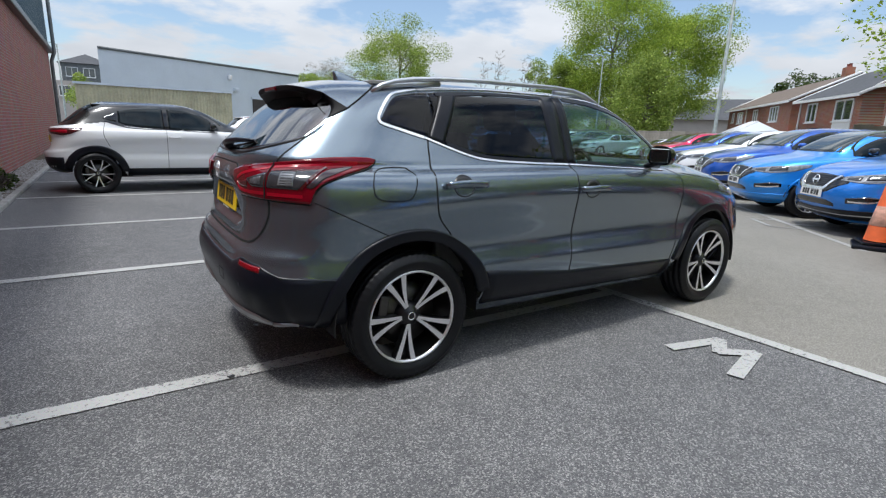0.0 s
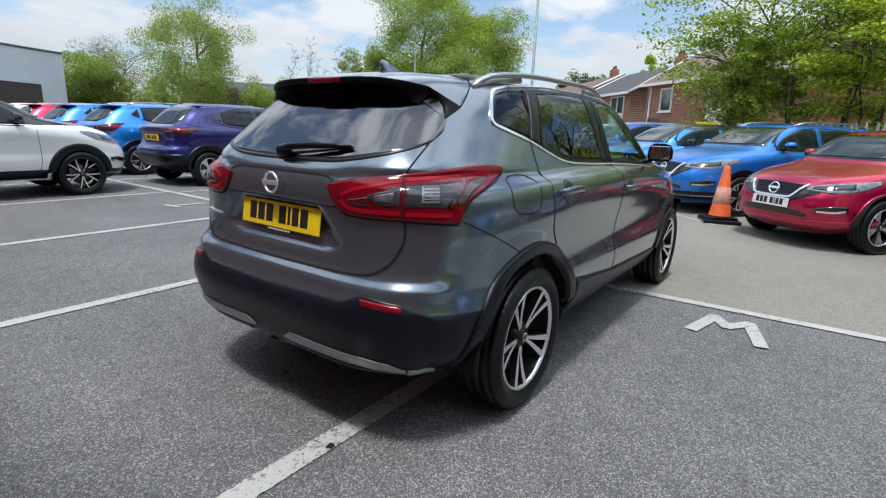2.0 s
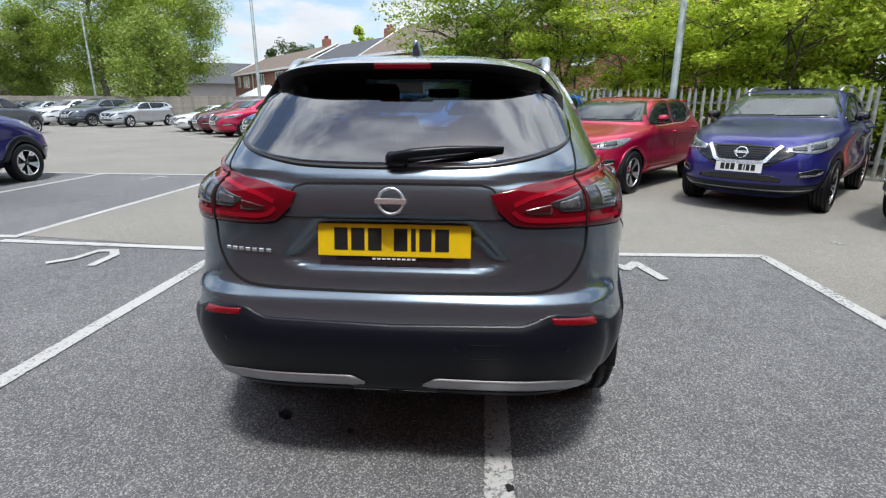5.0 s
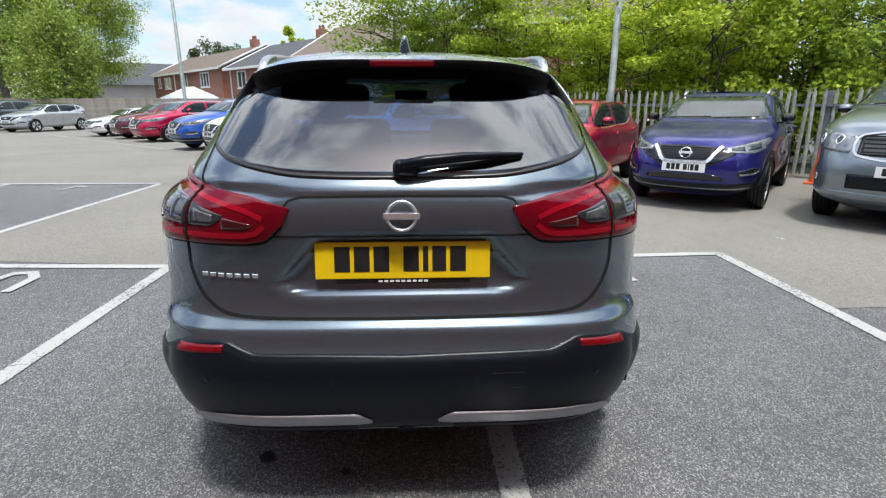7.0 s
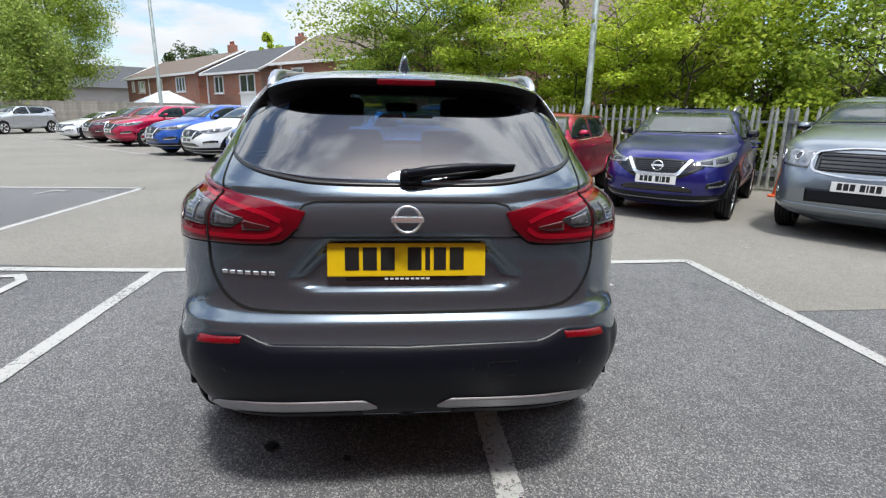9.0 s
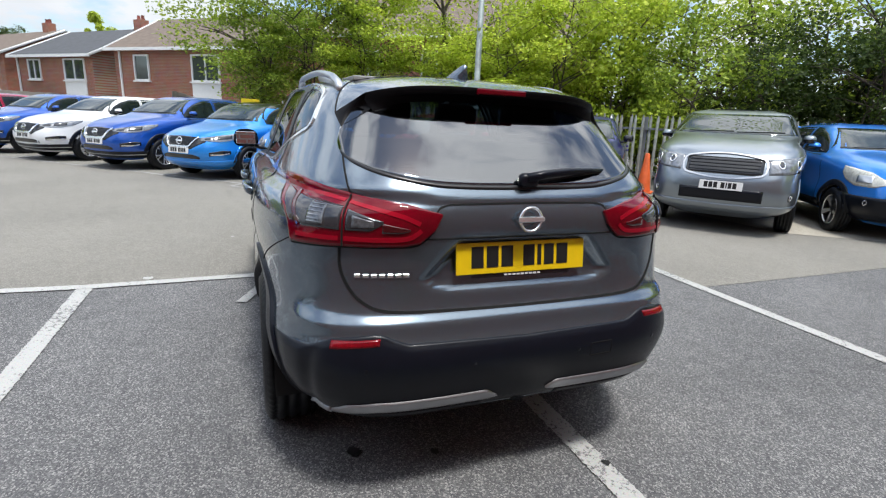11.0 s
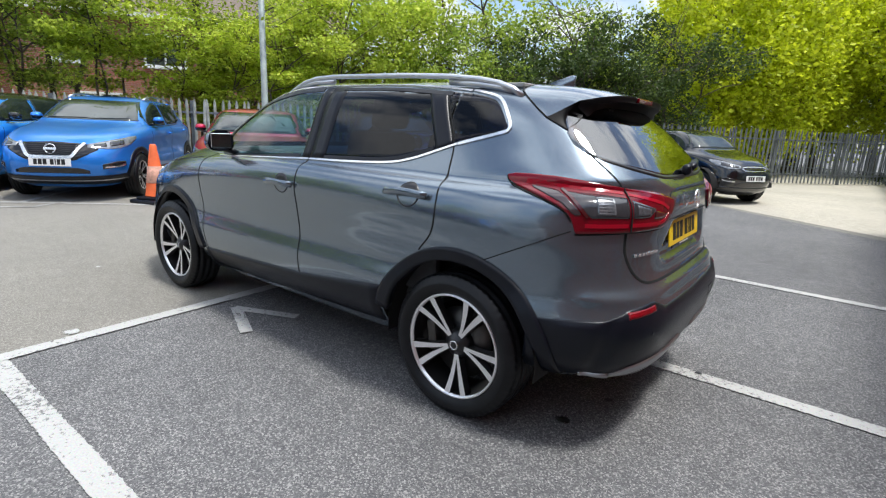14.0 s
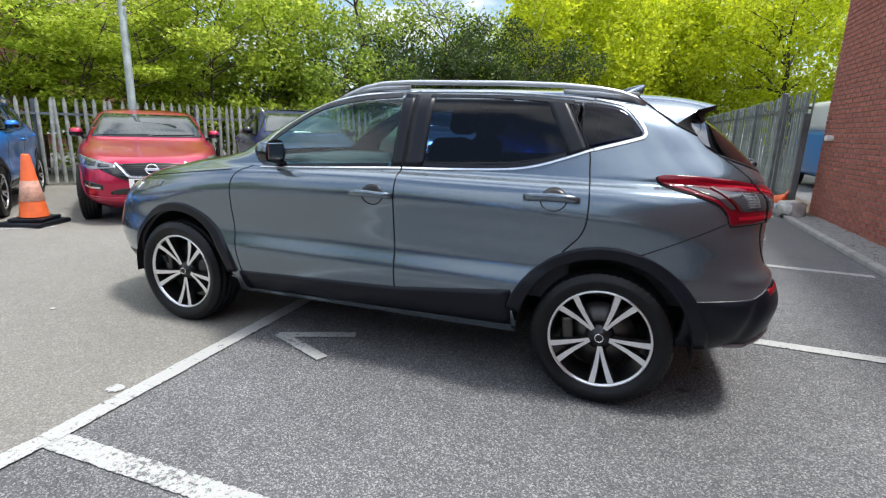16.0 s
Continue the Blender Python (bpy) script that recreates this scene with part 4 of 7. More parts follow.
        # handles, with flat black patches that paint the shade in their cups
        for dx, dz, dd in ((1.22, 0.957, fd), (0.275, 1.0, rd)):
            cup = lambda a, r, dx=dx, dz=dz: pr(dx - 0.01 + math.cos(radians(a)) * r * 1.15, dz + math.sin(radians(a)) * r)
            part("handle_cup_shade", patch(cup, 8, 172, 18, lambda a: 0.0, lambda a: 0.054, 3, 0.0015, 0.004), M_RIMDARK, dd, "dark recess behind the handle")
            part("cup_edge_shade", patch(cup, 184, 356, 18, lambda a: 0.050, lambda a: 0.056, 1, 0.002, 0.004), M_RIMDARK, dd)
            p0 = [pr(dx + d, dz + 0.004 * math.sin((d + 0.12) * 13)) for d in (-0.125, -0.10, -0.05, 0.0, 0.05, 0.10, 0.125)]
            lift = (0.012, 0.030, 0.038, 0.040, 0.038, 0.030, 0.012)
            part("door_handle", sweep([p + n * k for (p, n), k in zip(p0, lift)], 0.020, 0.034, 10), M_GREY, dd, smooth=True)
        mirror(fd, sk, 1.88, 1.08, sg, M_GLOSSBLK if sg < 0 else M_GREY)
        # roof rail
        def rail_y(x):
            return sg * (0.572 - 0.05 * max(0, x - 1.0) - 0.10 * max(0, 0.2 - x))

        rise = [(1.62, -0.012), (1.54, 0.004), (1.44, 0.024), (1.32, 0.039), (1.15, 0.050), (0.95, 0.052), (0.58, 0.050), (0.30, 0.046), (0.14, 0.040), (0.04, 0.031), (-0.035, 0.016), (-0.085, -0.010)]
        line = [Vector((x, rail_y(x), sk.top(x, rail_y(x))[0].z + d)) for x, d in rise]
        rail = part("roof_rail", sweep(line, 0.034, 0.026, 10), M_SATIN, car, "satin silver roof rail")
        for k0, k1 in ((1, 5), (7, 11)):
            part("roof_rail_foot", sweep([p.lerp(sk.top(p.x, p.y)[0], 0.55) for p in line[k0:k1]], 0.026, 0.03, 8), M_SATIN, rail)
        # tail lamp: red frame, grey inner lens, dark red core
        lamp_hi = [(19.5, 1.046), (26, 1.072), (32.5, 1.089), (38, 1.104), (45, 1.118), (52, 1.128), (58, 1.130), (62, 1.128), (64, 1.121)]
        lamp_lo = [(19.5, 1.040), (20.8, 0.995), (23.6, 0.951), (26.5, 0.942), (37, 0.940), (43.5, 0.934), (48.6, 0.928), (49.3, 0.975), (50.2, 1.0), (52, 1.024), (56.7, 1.057), (61.8, 1.084), (63.6, 1.104), (64, 1.117)]
        wr = (lambda a, z: wrap(a, z)) if sg > 0 else (lambda a, z: wrap(-a, z))
        lamp = part("tail_lamp", patch(wr, 19.5, 64, 120, lamp_lo, lamp_hi, 16, 0.010, 0.02), M_RED, car, "red and grey wraparound tail lamp")
        part("grey_lens", patch(wr, 37.5, 50.4, 26, [(37.5, 0.992), (41.6, 0.992), (45.6, 0.989), (46.4, 1.0), (50.4, 1.066)], [(37.5, 1.057), (43.2, 1.066), (50.4, 1.070)], 8, 0.0125, 0.004), M_CLEAR, lamp, "smoked grey lens")
        part("grey_lens", patch(wr, 47.6, 57.5, 16, [(47.6, 0.998), (49.0, 0.996), (51.5, 1.035), (57.5, 1.077)], [(47.6, 1.004), (50.9, 1.062), (52, 1.073), (57.5, 1.084)], 6, 0.0128, 0.004), M_SMOKE, lamp, "dark smoked corner lens")
        part("grey_lens", patch(wr, 30.0, 36.5, 14, [(30.0, 1.016), (32.1, 0.993), (36.5, 0.992)], [(30.0, 1.023), (36.5, 1.051)], 6, 0.0125, 0.004), M_CLEAR, lamp, "smoked grey lens")
        part("fog_lens", patch(wr, 31.6, 35.4, 8, [(31.6, 1.004), (35.4, 1.002)], [(31.6, 1.022), (35.4, 1.036)], 5, 0.0140, 0.004), M_LENSGREY, lamp, "clear faceted inner lens")
        rl = part("reversing_lens", patch(wr, 40.7, 44.4, 8, 1.002, [(40.7, 1.055), (44.4, 1.060)], 8, 0.0145, 0.004), M_LENSGREY, lamp, "clear ribbed reversing lamp")
        for k in range(6):
            part("lens_rib", ribbon(wr, [(41.0, 1.008 + 0.009 * k), (44.1, 1.008 + 0.009 * k)], 0.0045, 0.0165, step=1), M_LAMPWHITE, rl)
        part("lens_rib", ribbon(wr, [(40.9, 1.006), (40.9, 1.052)], 0.006, 0.017, step=0.01), M_LAMPWHITE, rl)
        for line in ([(37.7, 1.0725), (43.4, 1.084), (50.4, 1.095), (54.5, 1.1015), (58.6, 1.1015)], [(36.7, 1.070), (31.5, 1.055), (26.4, 1.036), (23.6, 1.016)],
                     [(23.4, 0.996), (25.0, 0.974), (28, 0.966), (36.7, 0.966)], [(37.7, 0.965), (43.5, 0.962), (46.8, 0.960)]):
            part("light_guide", ribbon(wr, line, 0.015, 0.0120, step=0.8), M_REDLIT, lamp, "bright red light guide")
        part("light_guide", ribbon(wr, [(54.0, 1.1045), (58.8, 1.1035)], 0.019, 0.0125, step=0.8), M_REDLIT, lamp, "bright red light guide")
        part("lamp_core", patch(wr, 25.4, 30.2, 10, [(25.4, 0.994), (27, 0.986), (30.2, 0.986)], [(25.4, 1.000), (30.2, 1.018)], 4, 0.0124, 0.004), M_REDDARK, lamp, "dark red inner lens")
        part("lamp_divider", ribbon(wr, [(46.3, 0.990), (48.2, 1.030), (50.8, 1.078)], 0.012, 0.0150, step=0.5), M_REDDARK, lamp, "dark slanted divider")
        part("shut_line", ribbon(wr, [(37.0, 1.102), (37.0, 0.941)], 0.005, 0.0145, step=0.02), M_GAP, lamp)
        part("lamp_edge", ribbon(wr, [(20.8, 0.992), (23.6, 0.9475), (26.5, 0.9385), (37, 0.9365), (43.5, 0.930), (48.6, 0.924)], 0.006, 0.004, step=0.6), M_GAP, lamp)
        part("lamp_edge", ribbon(wr, [(49.5, 0.970), (50.4, 0.996), (52.2, 1.020), (56.8, 1.053), (61.9, 1.080), (63.8, 1.100), (64.3, 1.119)], 0.006, 0.004, step=0.6), M_GAP, lamp)
        # rear reflector in its black pocket
        part("rear_reflector", patch(wr, 29.2, 37.3, 14, [(29.2, 0.626), (37.3, 0.612)], [(29.2, 0.647), (37.3, 0.637)], 3, 0.0030, 0.008), M_REFLECT, obs["rear_bumper"], "red rear reflector")

    # rear: tailgate glass, black bumper, skirt, plate, recess
    part("rear_window", patch(sk.rear, -0.608, 0.608, 76, glass_lo, glass_hi, 20, 0.002, 0.006), M_GLASS_R, gate, "dark privacy rear glass")
    part("rear_window_band", patch(sk.rear, -0.605, 0.605, 60, [(y, z - 0.007) for y, z in glass_lo],
                                   [(y, z + 0.006) for y, z in glass_lo], 2, 0.003, 0.006), M_RIMDARK, gate)
    bump_hi = [(-a, z) for a, z in CLAD_TOP[:0:-1]] + CLAD_TOP
    bump_lo = [(-66, 0.33), (-50, 0.335), (-30, 0.352), (0, 0.352), (30, 0.352), (50, 0.335), (66, 0.33)]
    part("bumper_cladding", patch(wrap, -57, 57, 150, bump_lo, bump_hi, 34, 0.0016, 0.02), M_PLASTIC, obs["rear_bumper"], "black plastic lower bumper")
    tow = [(-15.0, 0.560), (-20.0, 0.562), (-20.0, 0.512), (-15.0, 0.510)]
    for p, q in zip(tow, tow[1:] + tow[:1]):
        part("tow_cover_edge", ribbon(wrap, [p, q], 0.0025, 0.0030, step=0.02), M_GAP, obs["rear_bumper"])
    for sg in (-1, 1):
        wr = (lambda a, z: wrap(a, z)) if sg > 0 else (lambda a, z: wrap(-a, z))
        part("skid_strip", patch(wr, 6, 38.8, 44, [(6, 0.388), (8.5, 0.382), (30, 0.380), (35, 0.369), (38.8, 0.350)], [(6, 0.391), (8.5, 0.419), (30, 0.416), (35, 0.402), (38.8, 0.362)], 5, 0.010, 0.03), M_SKID, obs["rear_bumper"], "satin silver skid strip")
        part("skid_hook", patch(wr, 38.6, 44.5, 10, [(38.6, 0.350), (44.5, 0.352)], [(38.6, 0.366), (44.5, 0.354)], 2, 0.014, 0.02), M_SKID, obs["rear_bumper"])
        part("diffuser_lip", patch(wr, 9, 37, 30, [(9, 0.346), (37, 0.346)], [(9, 0.372), (37, 0.364)], 2, 0.004, 0.03), M_PLASTIC, obs["rear_bumper"])
    panel_line = [(0.405, 0.962), (0.343, 1.044), (0.325, 1.066), (0.29, 1.076)]
    part("handle_panel_edge", ribbon(sk.rear, [(-y, z) for y, z in panel_line[1:]] + panel_line[:0:-1], 0.006, 0.002), M_GAP, gate)
    part("handle_panel_edge", ribbon(sk.rear, [(-0.43, 0.964), (0.43, 0.964)], 0.005, 0.002), M_GAP, gate)
    cut = [(0.646, 0.94), (0.643, 0.855), (0.607, 0.780), (0.556, 0.738), (0.498, 0.722), (0.34, 0.715)]
    part("shut_line", ribbon(sk.rear, [(-y, z) for y, z in cut] + [(0, 0.711)] + cut[::-1], 0.010, 0.002), M_GAP, gate)
    for sg in (-1, 1):
        part("shut_line", ribbon(wrap, [(sg * 42.8, 1.214), (sg * 39.7, 1.156), (sg * 38.0, 1.119), (sg * 37.3, 1.10)], 0.006, 0.002, step=0.01), M_GAP, gate)
    number_plate(gate, pose(-0.699, 0, 0.886, 7.5, 0, 90), M_YELLOW, label="yellow rear number plate with dark bars")
    strip = part("plate_strip", box((0.40, 0.006, 0.020), (0, 0, 0), 0.002, 1), M_GLOSSBLK, gate, "black strip below the plate with a pale line of print", m=pose(-0.703, 0, 0.826, 7.5, 0, 90))
    for k in range(9):
        part("print_bar", box((0.012, 0.002, 0.006), (-0.068 + 0.017 * k, 0.0035, -0.003)), M_WHITE, strip)
    for a in (-31, -12, 12, 31):
        p, n = wrap(a, 0.545)
        part("parking_sensor", lathe([(0.0, 0.0016), (0.0095, 0.0016), (0.011, 0.0)], 16), M_PLASTIC, obs["rear_bumper"], m=Matrix.Translation(p) @ n.to_track_quat("Y", "Z").to_matrix().to_4x4())
    badge(gate, pose(-0.734, 0, 1.027, 4, 0, 90), 0.046)
    for k in range(7):
        p, n = sk.rear(0.594 - 0.0262 * k, 0.842)
        part("model_letter_bar", box((0.019, 0.004, 0.013), (0, 0, 0), 0.0015, 1), M_CHROME, gate, m=pose(p.x - 0.003, p.y, p.z, 0, 0, 78))
    # wiper
    w0, _ = sk.rear(0.0, 1.155)
    w1, _ = sk.rear(-0.36, 1.19)
    part("wiper_cap", box((0.045, 0.075, 0.052), w0 + Vector((-0.028, -0.012, 0.0)), 0.02, 4), M_PLASTIC, gate, smooth=True)
    part("wiper_arm", sweep([w0 + Vector((-0.045, 0, 0.01)), w0.lerp(w1, 0.2) + Vector((-0.05, 0, 0.016)), w0.lerp(w1, 0.5) + Vector((-0.042, 0, 0.014)), w0.lerp(w1, 0.8) + Vector((-0.03, 0, 0.006)), w1 + Vector((-0.02, 0, 0.0))], 0.03, 0.03, 8, taper=(1.0, 1.0, 0.9, 0.65, 0.35)), M_PLASTIC, gate)
    part("wiper_blade", sweep([w0.lerp(w1, 0.12) + Vector((-0.012, 0, -0.012)), w0.lerp(w1, 0.6) + Vector((-0.014, 0, -0.012)), w1 + Vector((-0.010, 0, -0.008))], 0.014, 0.02, 6), M_RUBBER, gate)
    # roof spoiler with black underside and side fins
    def proud(p, gap=0.003):
        """The point itself, or pushed out to lie a little proud of the skin."""
        q, n, i, d = sk.bvh.find_nearest(p)
        n = n * sk.sign
        return p if (p - q).dot(n) > gap else q + n * gap

    def onto(p, gap=0.003):
        q, n, i, d = sk.bvh.find_nearest(p)
        return q + n * sk.sign * gap

    rows, cols, top = 40, 12, []
    T, S1, B = (-0.330, 0.50, 1.430), (-0.243, 0.612, 1.378), (-0.332, 0.587, 1.312)
    for i in range(rows + 1):
        s = -1 + 2 * i / rows
        e, sg = abs(s), 1 if s > 0 else -1
        if e <= 0.7:
            f = e / 0.7
            front = Vector((-0.055, s / 0.7 * 0.49, 1.56))
            front = sk.top(front.x, front.y)[0]
            back = Vector((-0.435 + 0.105 * f ** 5, s / 0.7 * 0.50, 1.470 - 0.038 * f ** 4))
        else:
            f = (e - 0.7) / 0.3
            front = onto(Vector((-0.055 - 0.188 * f ** 1.5, sg * (0.49 + 0.122 * f ** 0.85), 1.492 - 0.113 * f ** 1.2)))
            back = Vector((T[0], sg * T[1], T[2] + 0.002)).lerp(onto(Vector((S1[0], sg * S1[1], S1[2]))), f)
        top.append([proud(front.lerp(back, k / cols) + Vector((0, 0, 0.012 * math.sin(math.pi * k / cols))) * (1 - e ** 3)) for k in range(cols + 1)])
    W = cols + 1
    vs = [p for r in top for p in r]
    fs = [(i * W + k, i * W + k + 1, (i + 1) * W + k + 1, (i + 1) * W + k) for i in range(rows) for k in range(cols)]
    sp = part("roof_spoiler", mesh_of("spoiler", vs, fs), M_GREY, car, "grey roof spoiler with a black underside", smooth=True)
    lip = [r[-1] for i, r in enumerate(top) if abs(-1 + 2 * i / rows) <= 0.7001]
    vs = [q for p in lip for q in (p, p + Vector((-0.003, 0, -0.010)), p + Vector((0.006, 0, -0.026)))]
    part("spoiler_lip", mesh_of("lip", vs, [(3 * i + k, 3 * i + k + 1, 3 * i + k + 4, 3 * i + k + 3) for i in range(len(lip) - 1) for k in range(2)]), M_SPOILER, sp, smooth=True)
    vs = []
    for p in lip:
        a = p + Vector((0.006, 0, -0.026))
        f = abs(p.y) / 0.5
        g, n = sk.rear(p.y * 0.95, 1.415 - 0.05 * f ** 4)
        b = g + n * 0.003
        rise = Vector((0, 0, 0.014 * (1 - f ** 4)))
        vs += [a, a.lerp(b, 0.35) + rise, a.lerp(b, 0.7) + rise, b]
    part("spoiler_underside", mesh_of("under", vs, [(4 * i + k, 4 * i + k + 1, 4 * i + k + 5, 4 * i + k + 4) for i in range(len(lip) - 1) for k in range(3)]), M_SPOILER, sp, smooth=True)
    for sg in (-1, 1):
        tip, upper, lower = (Vector((x, sg * y, z)) for x, y, z in (T, S1, B))
        vs, n = [], 10
        for k in range(n + 1):
            f = k / n
            out = onto(upper.lerp(lower, f), 0.004)
            rim = tip.lerp(onto(lower, 0.004), f) + Vector((0.030, 0, -0.004)) * math.sin(math.pi * f)
            g, m = sk.rear(rim.y - sg * 0.075 * (1 - f), rim.z - 0.02 * (1 - f))
            vs += [out, out.lerp(rim, 0.5) + Vector((-0.004, sg * 0.005, 0)) * math.sin(math.pi * f), rim, rim + Vector((0.006, -sg * 0.012, 0)), g + m * 0.003]
        part("spoiler_fin", mesh_of("fin", vs, [(5 * k + j, 5 * k + j + 1, 5 * k + j + 6, 5 * k + j + 5) for k in range(n) for j in range(4)]), M_SPOILER, sp, smooth=True)
        seam = [r[0] for i, r in enumerate(top) if (-1 + 2 * i / rows) * sg >= 0.7]
        seam = seam if sg > 0 else seam[::-1]
        part("shut_line", sweep([proud(p, 0.002) for p in seam] + [onto(upper.lerp(lower, k / 4), 0.002) for k in range(1, 5)], 0.006, 0.006, 6), M_GAP, sp)
    part("shut_line", ribbon(sk.top, [(-0.055, -0.49), (-0.055, -0.25), (-0.055, 0), (-0.055, 0.25), (-0.055, 0.49)], 0.006, 0.004), M_GAP, sp)
    zc = 1.522 - 0.055
    part("brake_light", box((0.02, 0.205, 0.022), (-0.437, 0, zc - 0.010), 0.005, 2), M_RED, sp, "red high-level brake light")
    # aerial fin
    fin = [(0.13, 1.520, 0.030), (0.08, 1.541, 0.026), (0.02, 1.562, 0.019), (-0.03, 1.578, 0.012), (-0.062, 1.584, 0.008), (-0.078, 1.580, 0.007), (-0.072, 1.548, 0.014), (-0.062, 1.515, 0.02)]
    n = len(fin)
    vs = [(x, s * w, z) for s in (-1, 1) for x, z, w in fin] + [(x, 0, z + 0.004) for x, z, w in fin]
    part("aerial_fin", mesh_of("aerial", vs, [tuple(range(n)), tuple(range(2 * n - 1, n - 1, -1))] + [(k, 2 * n + k, 2 * n + k + 1, k + 1) for k in range(n - 1)] + [(2 * n + k, n + k, n + k + 1, 2 * n + k + 1) for k in range(n - 1)]), M_GREY, car)
    part("fuel_flap", ribbon(Rr, [(-0.15, 1.082), (-0.02, 1.084), (0.006, 1.058), (-0.018, 0.968), (-0.052, 0.940), (-0.18, 0.943), (-0.214, 0.97), (-0.204, 1.05)], 0.005, 0.0015, closed=True), M_GAP, shell)
    # windscreen, bonnet line, headlamps
    scr = lambda a, z: sk.front(a * (0.665 - (z - 1.13) * 0.40), z)
    part("windscreen", patch(scr, -1, 1, 30, 1.12, 1.50, 14, 0.002, 0.006), M_GLASS_C, shell, "clear windscreen")
    for sg in (-1, 1):
        fw = lambda a, z, sg=sg: sk.hit((2.2 + 6 * math.cos(radians(a)), sg * 6 * math.sin(radians(a)), z), (-math.cos(radians(a)), -sg * math.sin(radians(a)), 0))
        lampf = part("headlamp", patch(fw, 24, 52, 24, [(24, 0.80), (40, 0.83), (52, 0.885)], [(24, 0.845), (40, 0.905), (52, 0.92)], 6, 0.006, 0.012), M_LAMPWHITE, car, "clear swept-back headlamp")
        part("lamp_reflector", patch(fw, 30, 40, 8, 0.838, 0.88, 4, 0.010, 0.004), M_CHROME, lampf)
        part("shut_line", ribbon(L if sg > 0 else Rr, [(2.20, 1.03), (2.60, 0.985), (3.05, 0.93)], 0.006), M_GAP, obs["bonnet"])
    part("front_grille", patch(sk.front, -0.40, 0.40, 20, [(-0.40, 0.60), (0, 0.52), (0.40, 0.60)], [(-0.40, 0.78), (0, 0.82), (0.40, 0.78)], 8, 0.004, 0.01), M_GLOSSBLK, obs["front_bumper"])
    part("front_cladding", patch(lambda a, z: sk.hit((2.2 + 6 * math.cos(radians(a)), 6 * math.sin(radians(a)), z), (-math.cos(radians(a)), -math.sin(radians(a)), 0)), -54, 54, 60,
                                 [(-54, 0.30), (0, 0.24), (54, 0.30)], [(-54, 0.42), (-40, 0.40), (0, 0.36), (40, 0.40), (54, 0.42)], 5, 0.005, 0.01), M_PLASTIC, obs["front_bumper"])
    # cabin
    part("floor_pan", box((3.6, 1.18, 0.10), (1.35, 0, 0.30), 0.03), M_GAP, car)
    part("load_bay", box((0.85, 1.28, 0.5), (-0.15, 0, 0.72), 0.05), M_TRIM, car)
    part("cabin_floor", box((2.3, 1.50, 0.06), (1.3, 0, 0.50), 0.01), M_TRIM, car)
    for sg in (-1, 1):
        part("door_lining", box((1.95, 0.05, 0.55), (1.15, sg * 0.755, 0.79), 0.02), M_TRIM, car)
    part("firewall", box((0.1, 1.5, 0.55), (2.42, 0, 0.77), 0.02), M_TRIM, car)
    part("dashboard", box((0.50, 1.40, 0.24), (2.05, 0, 0.98), 0.08, 3), M_TRIM, car, smooth=True)
    wheel_c = new("steering_wheel")
    wheel_c.parent = car
    wheel_c.matrix_local = pose(1.62, -0.36, 1.0, 0, 0, 0) @ pose(0, 0, 0, 0, 68, 90)
    part("steering_rim", lathe([(0.17 + 0.015 * math.cos(a), 0.015 * math.sin(a)) for a in np.linspace(0, 2 * np.pi, 9)[:-1]], 32, closed=True), M_TRIM, wheel_c)
    part("steering_hub", box((0.30, 0.05, 0.07), (0, 0, 0), 0.02), M_TRIM, wheel_c)
    for x, y in ((1.25, 0.36), (1.25, -0.36), (0.35, 0.36), (0.35, -0.36)):
        seat(car, x, y, 0.62)
    part("rear_view_mirror", box((0.03, 0.22, 0.06), (1.42, 0, 1.40), 0.012), M_TRIM, car)
    part("headliner", box((1.35, 0.98, 0.02), (0.62, 0, 1.50), 0.005), M_GREYTRIM, car)
    kit = WheelKit(R, 0.245, 0.225, 5, 11.5, fat=0.030, neck=0.013)
    for x in (0.0, WX):
        for sg in (-1, 1):
            kit.put(car, x, sg * 0.775, HUBZ, sg > 0, (8 if sg > 0 else -10) if x == 0 else (1 if sg > 0 else -5))
    return car


main_car()


KIT_ALLOY = WheelKit(0.335, 0.225, 0.215, 5, 12.0)
KIT_SILVER = WheelKit(0.325, 0.215, 0.205, 5, 9.0, fat=0.052)
KIT_FIVE = WheelKit(0.325, 0.215, 0.205, 5, 0, fat=0.075)


def reshaped(length, width, height, wheelbase, bonnet=0.0, screen=0.0, tail=0.0, square=0.0):
    """The body rows for another make of car: scaled, with the bonnet raised, the screen moved and the tail made more upright."""
    fx, fw, fz = length / 4.43, width / 1.786, height / 1.55
    r = {k: list(v) for k, v in HATCH.items()}
    for i in range(15):
        for k in ("xr", "xf"):
            r[k][i] = (r[k][i] - 1.323) * fx + wheelbase / 2
        for k in ("zr", "zf", "zm"):
            r[k][i] *= fz
        r["w"][i] *= fw
    for i, f in zip((5, 6, 7, 8, 9), (0.3, 0.8, 1.0, 0.8, 0.3)):
        r["zf"][i] += bonnet * f
    for i, f in zip((8, 9, 10, 11, 12, 13), (0.6, 0.9, 1.0, 1.0, 0.9, 0.5)):
        r["xf"][i] += screen * f
        r["xr"][i] -= tail * f
    if square:
        for i in range(1, 8):
            r["nf"][i] = 6.0
        for i in range(8, 14):
            r["w"][i] += square * (1 if i < 13 else 0.6)
    return r


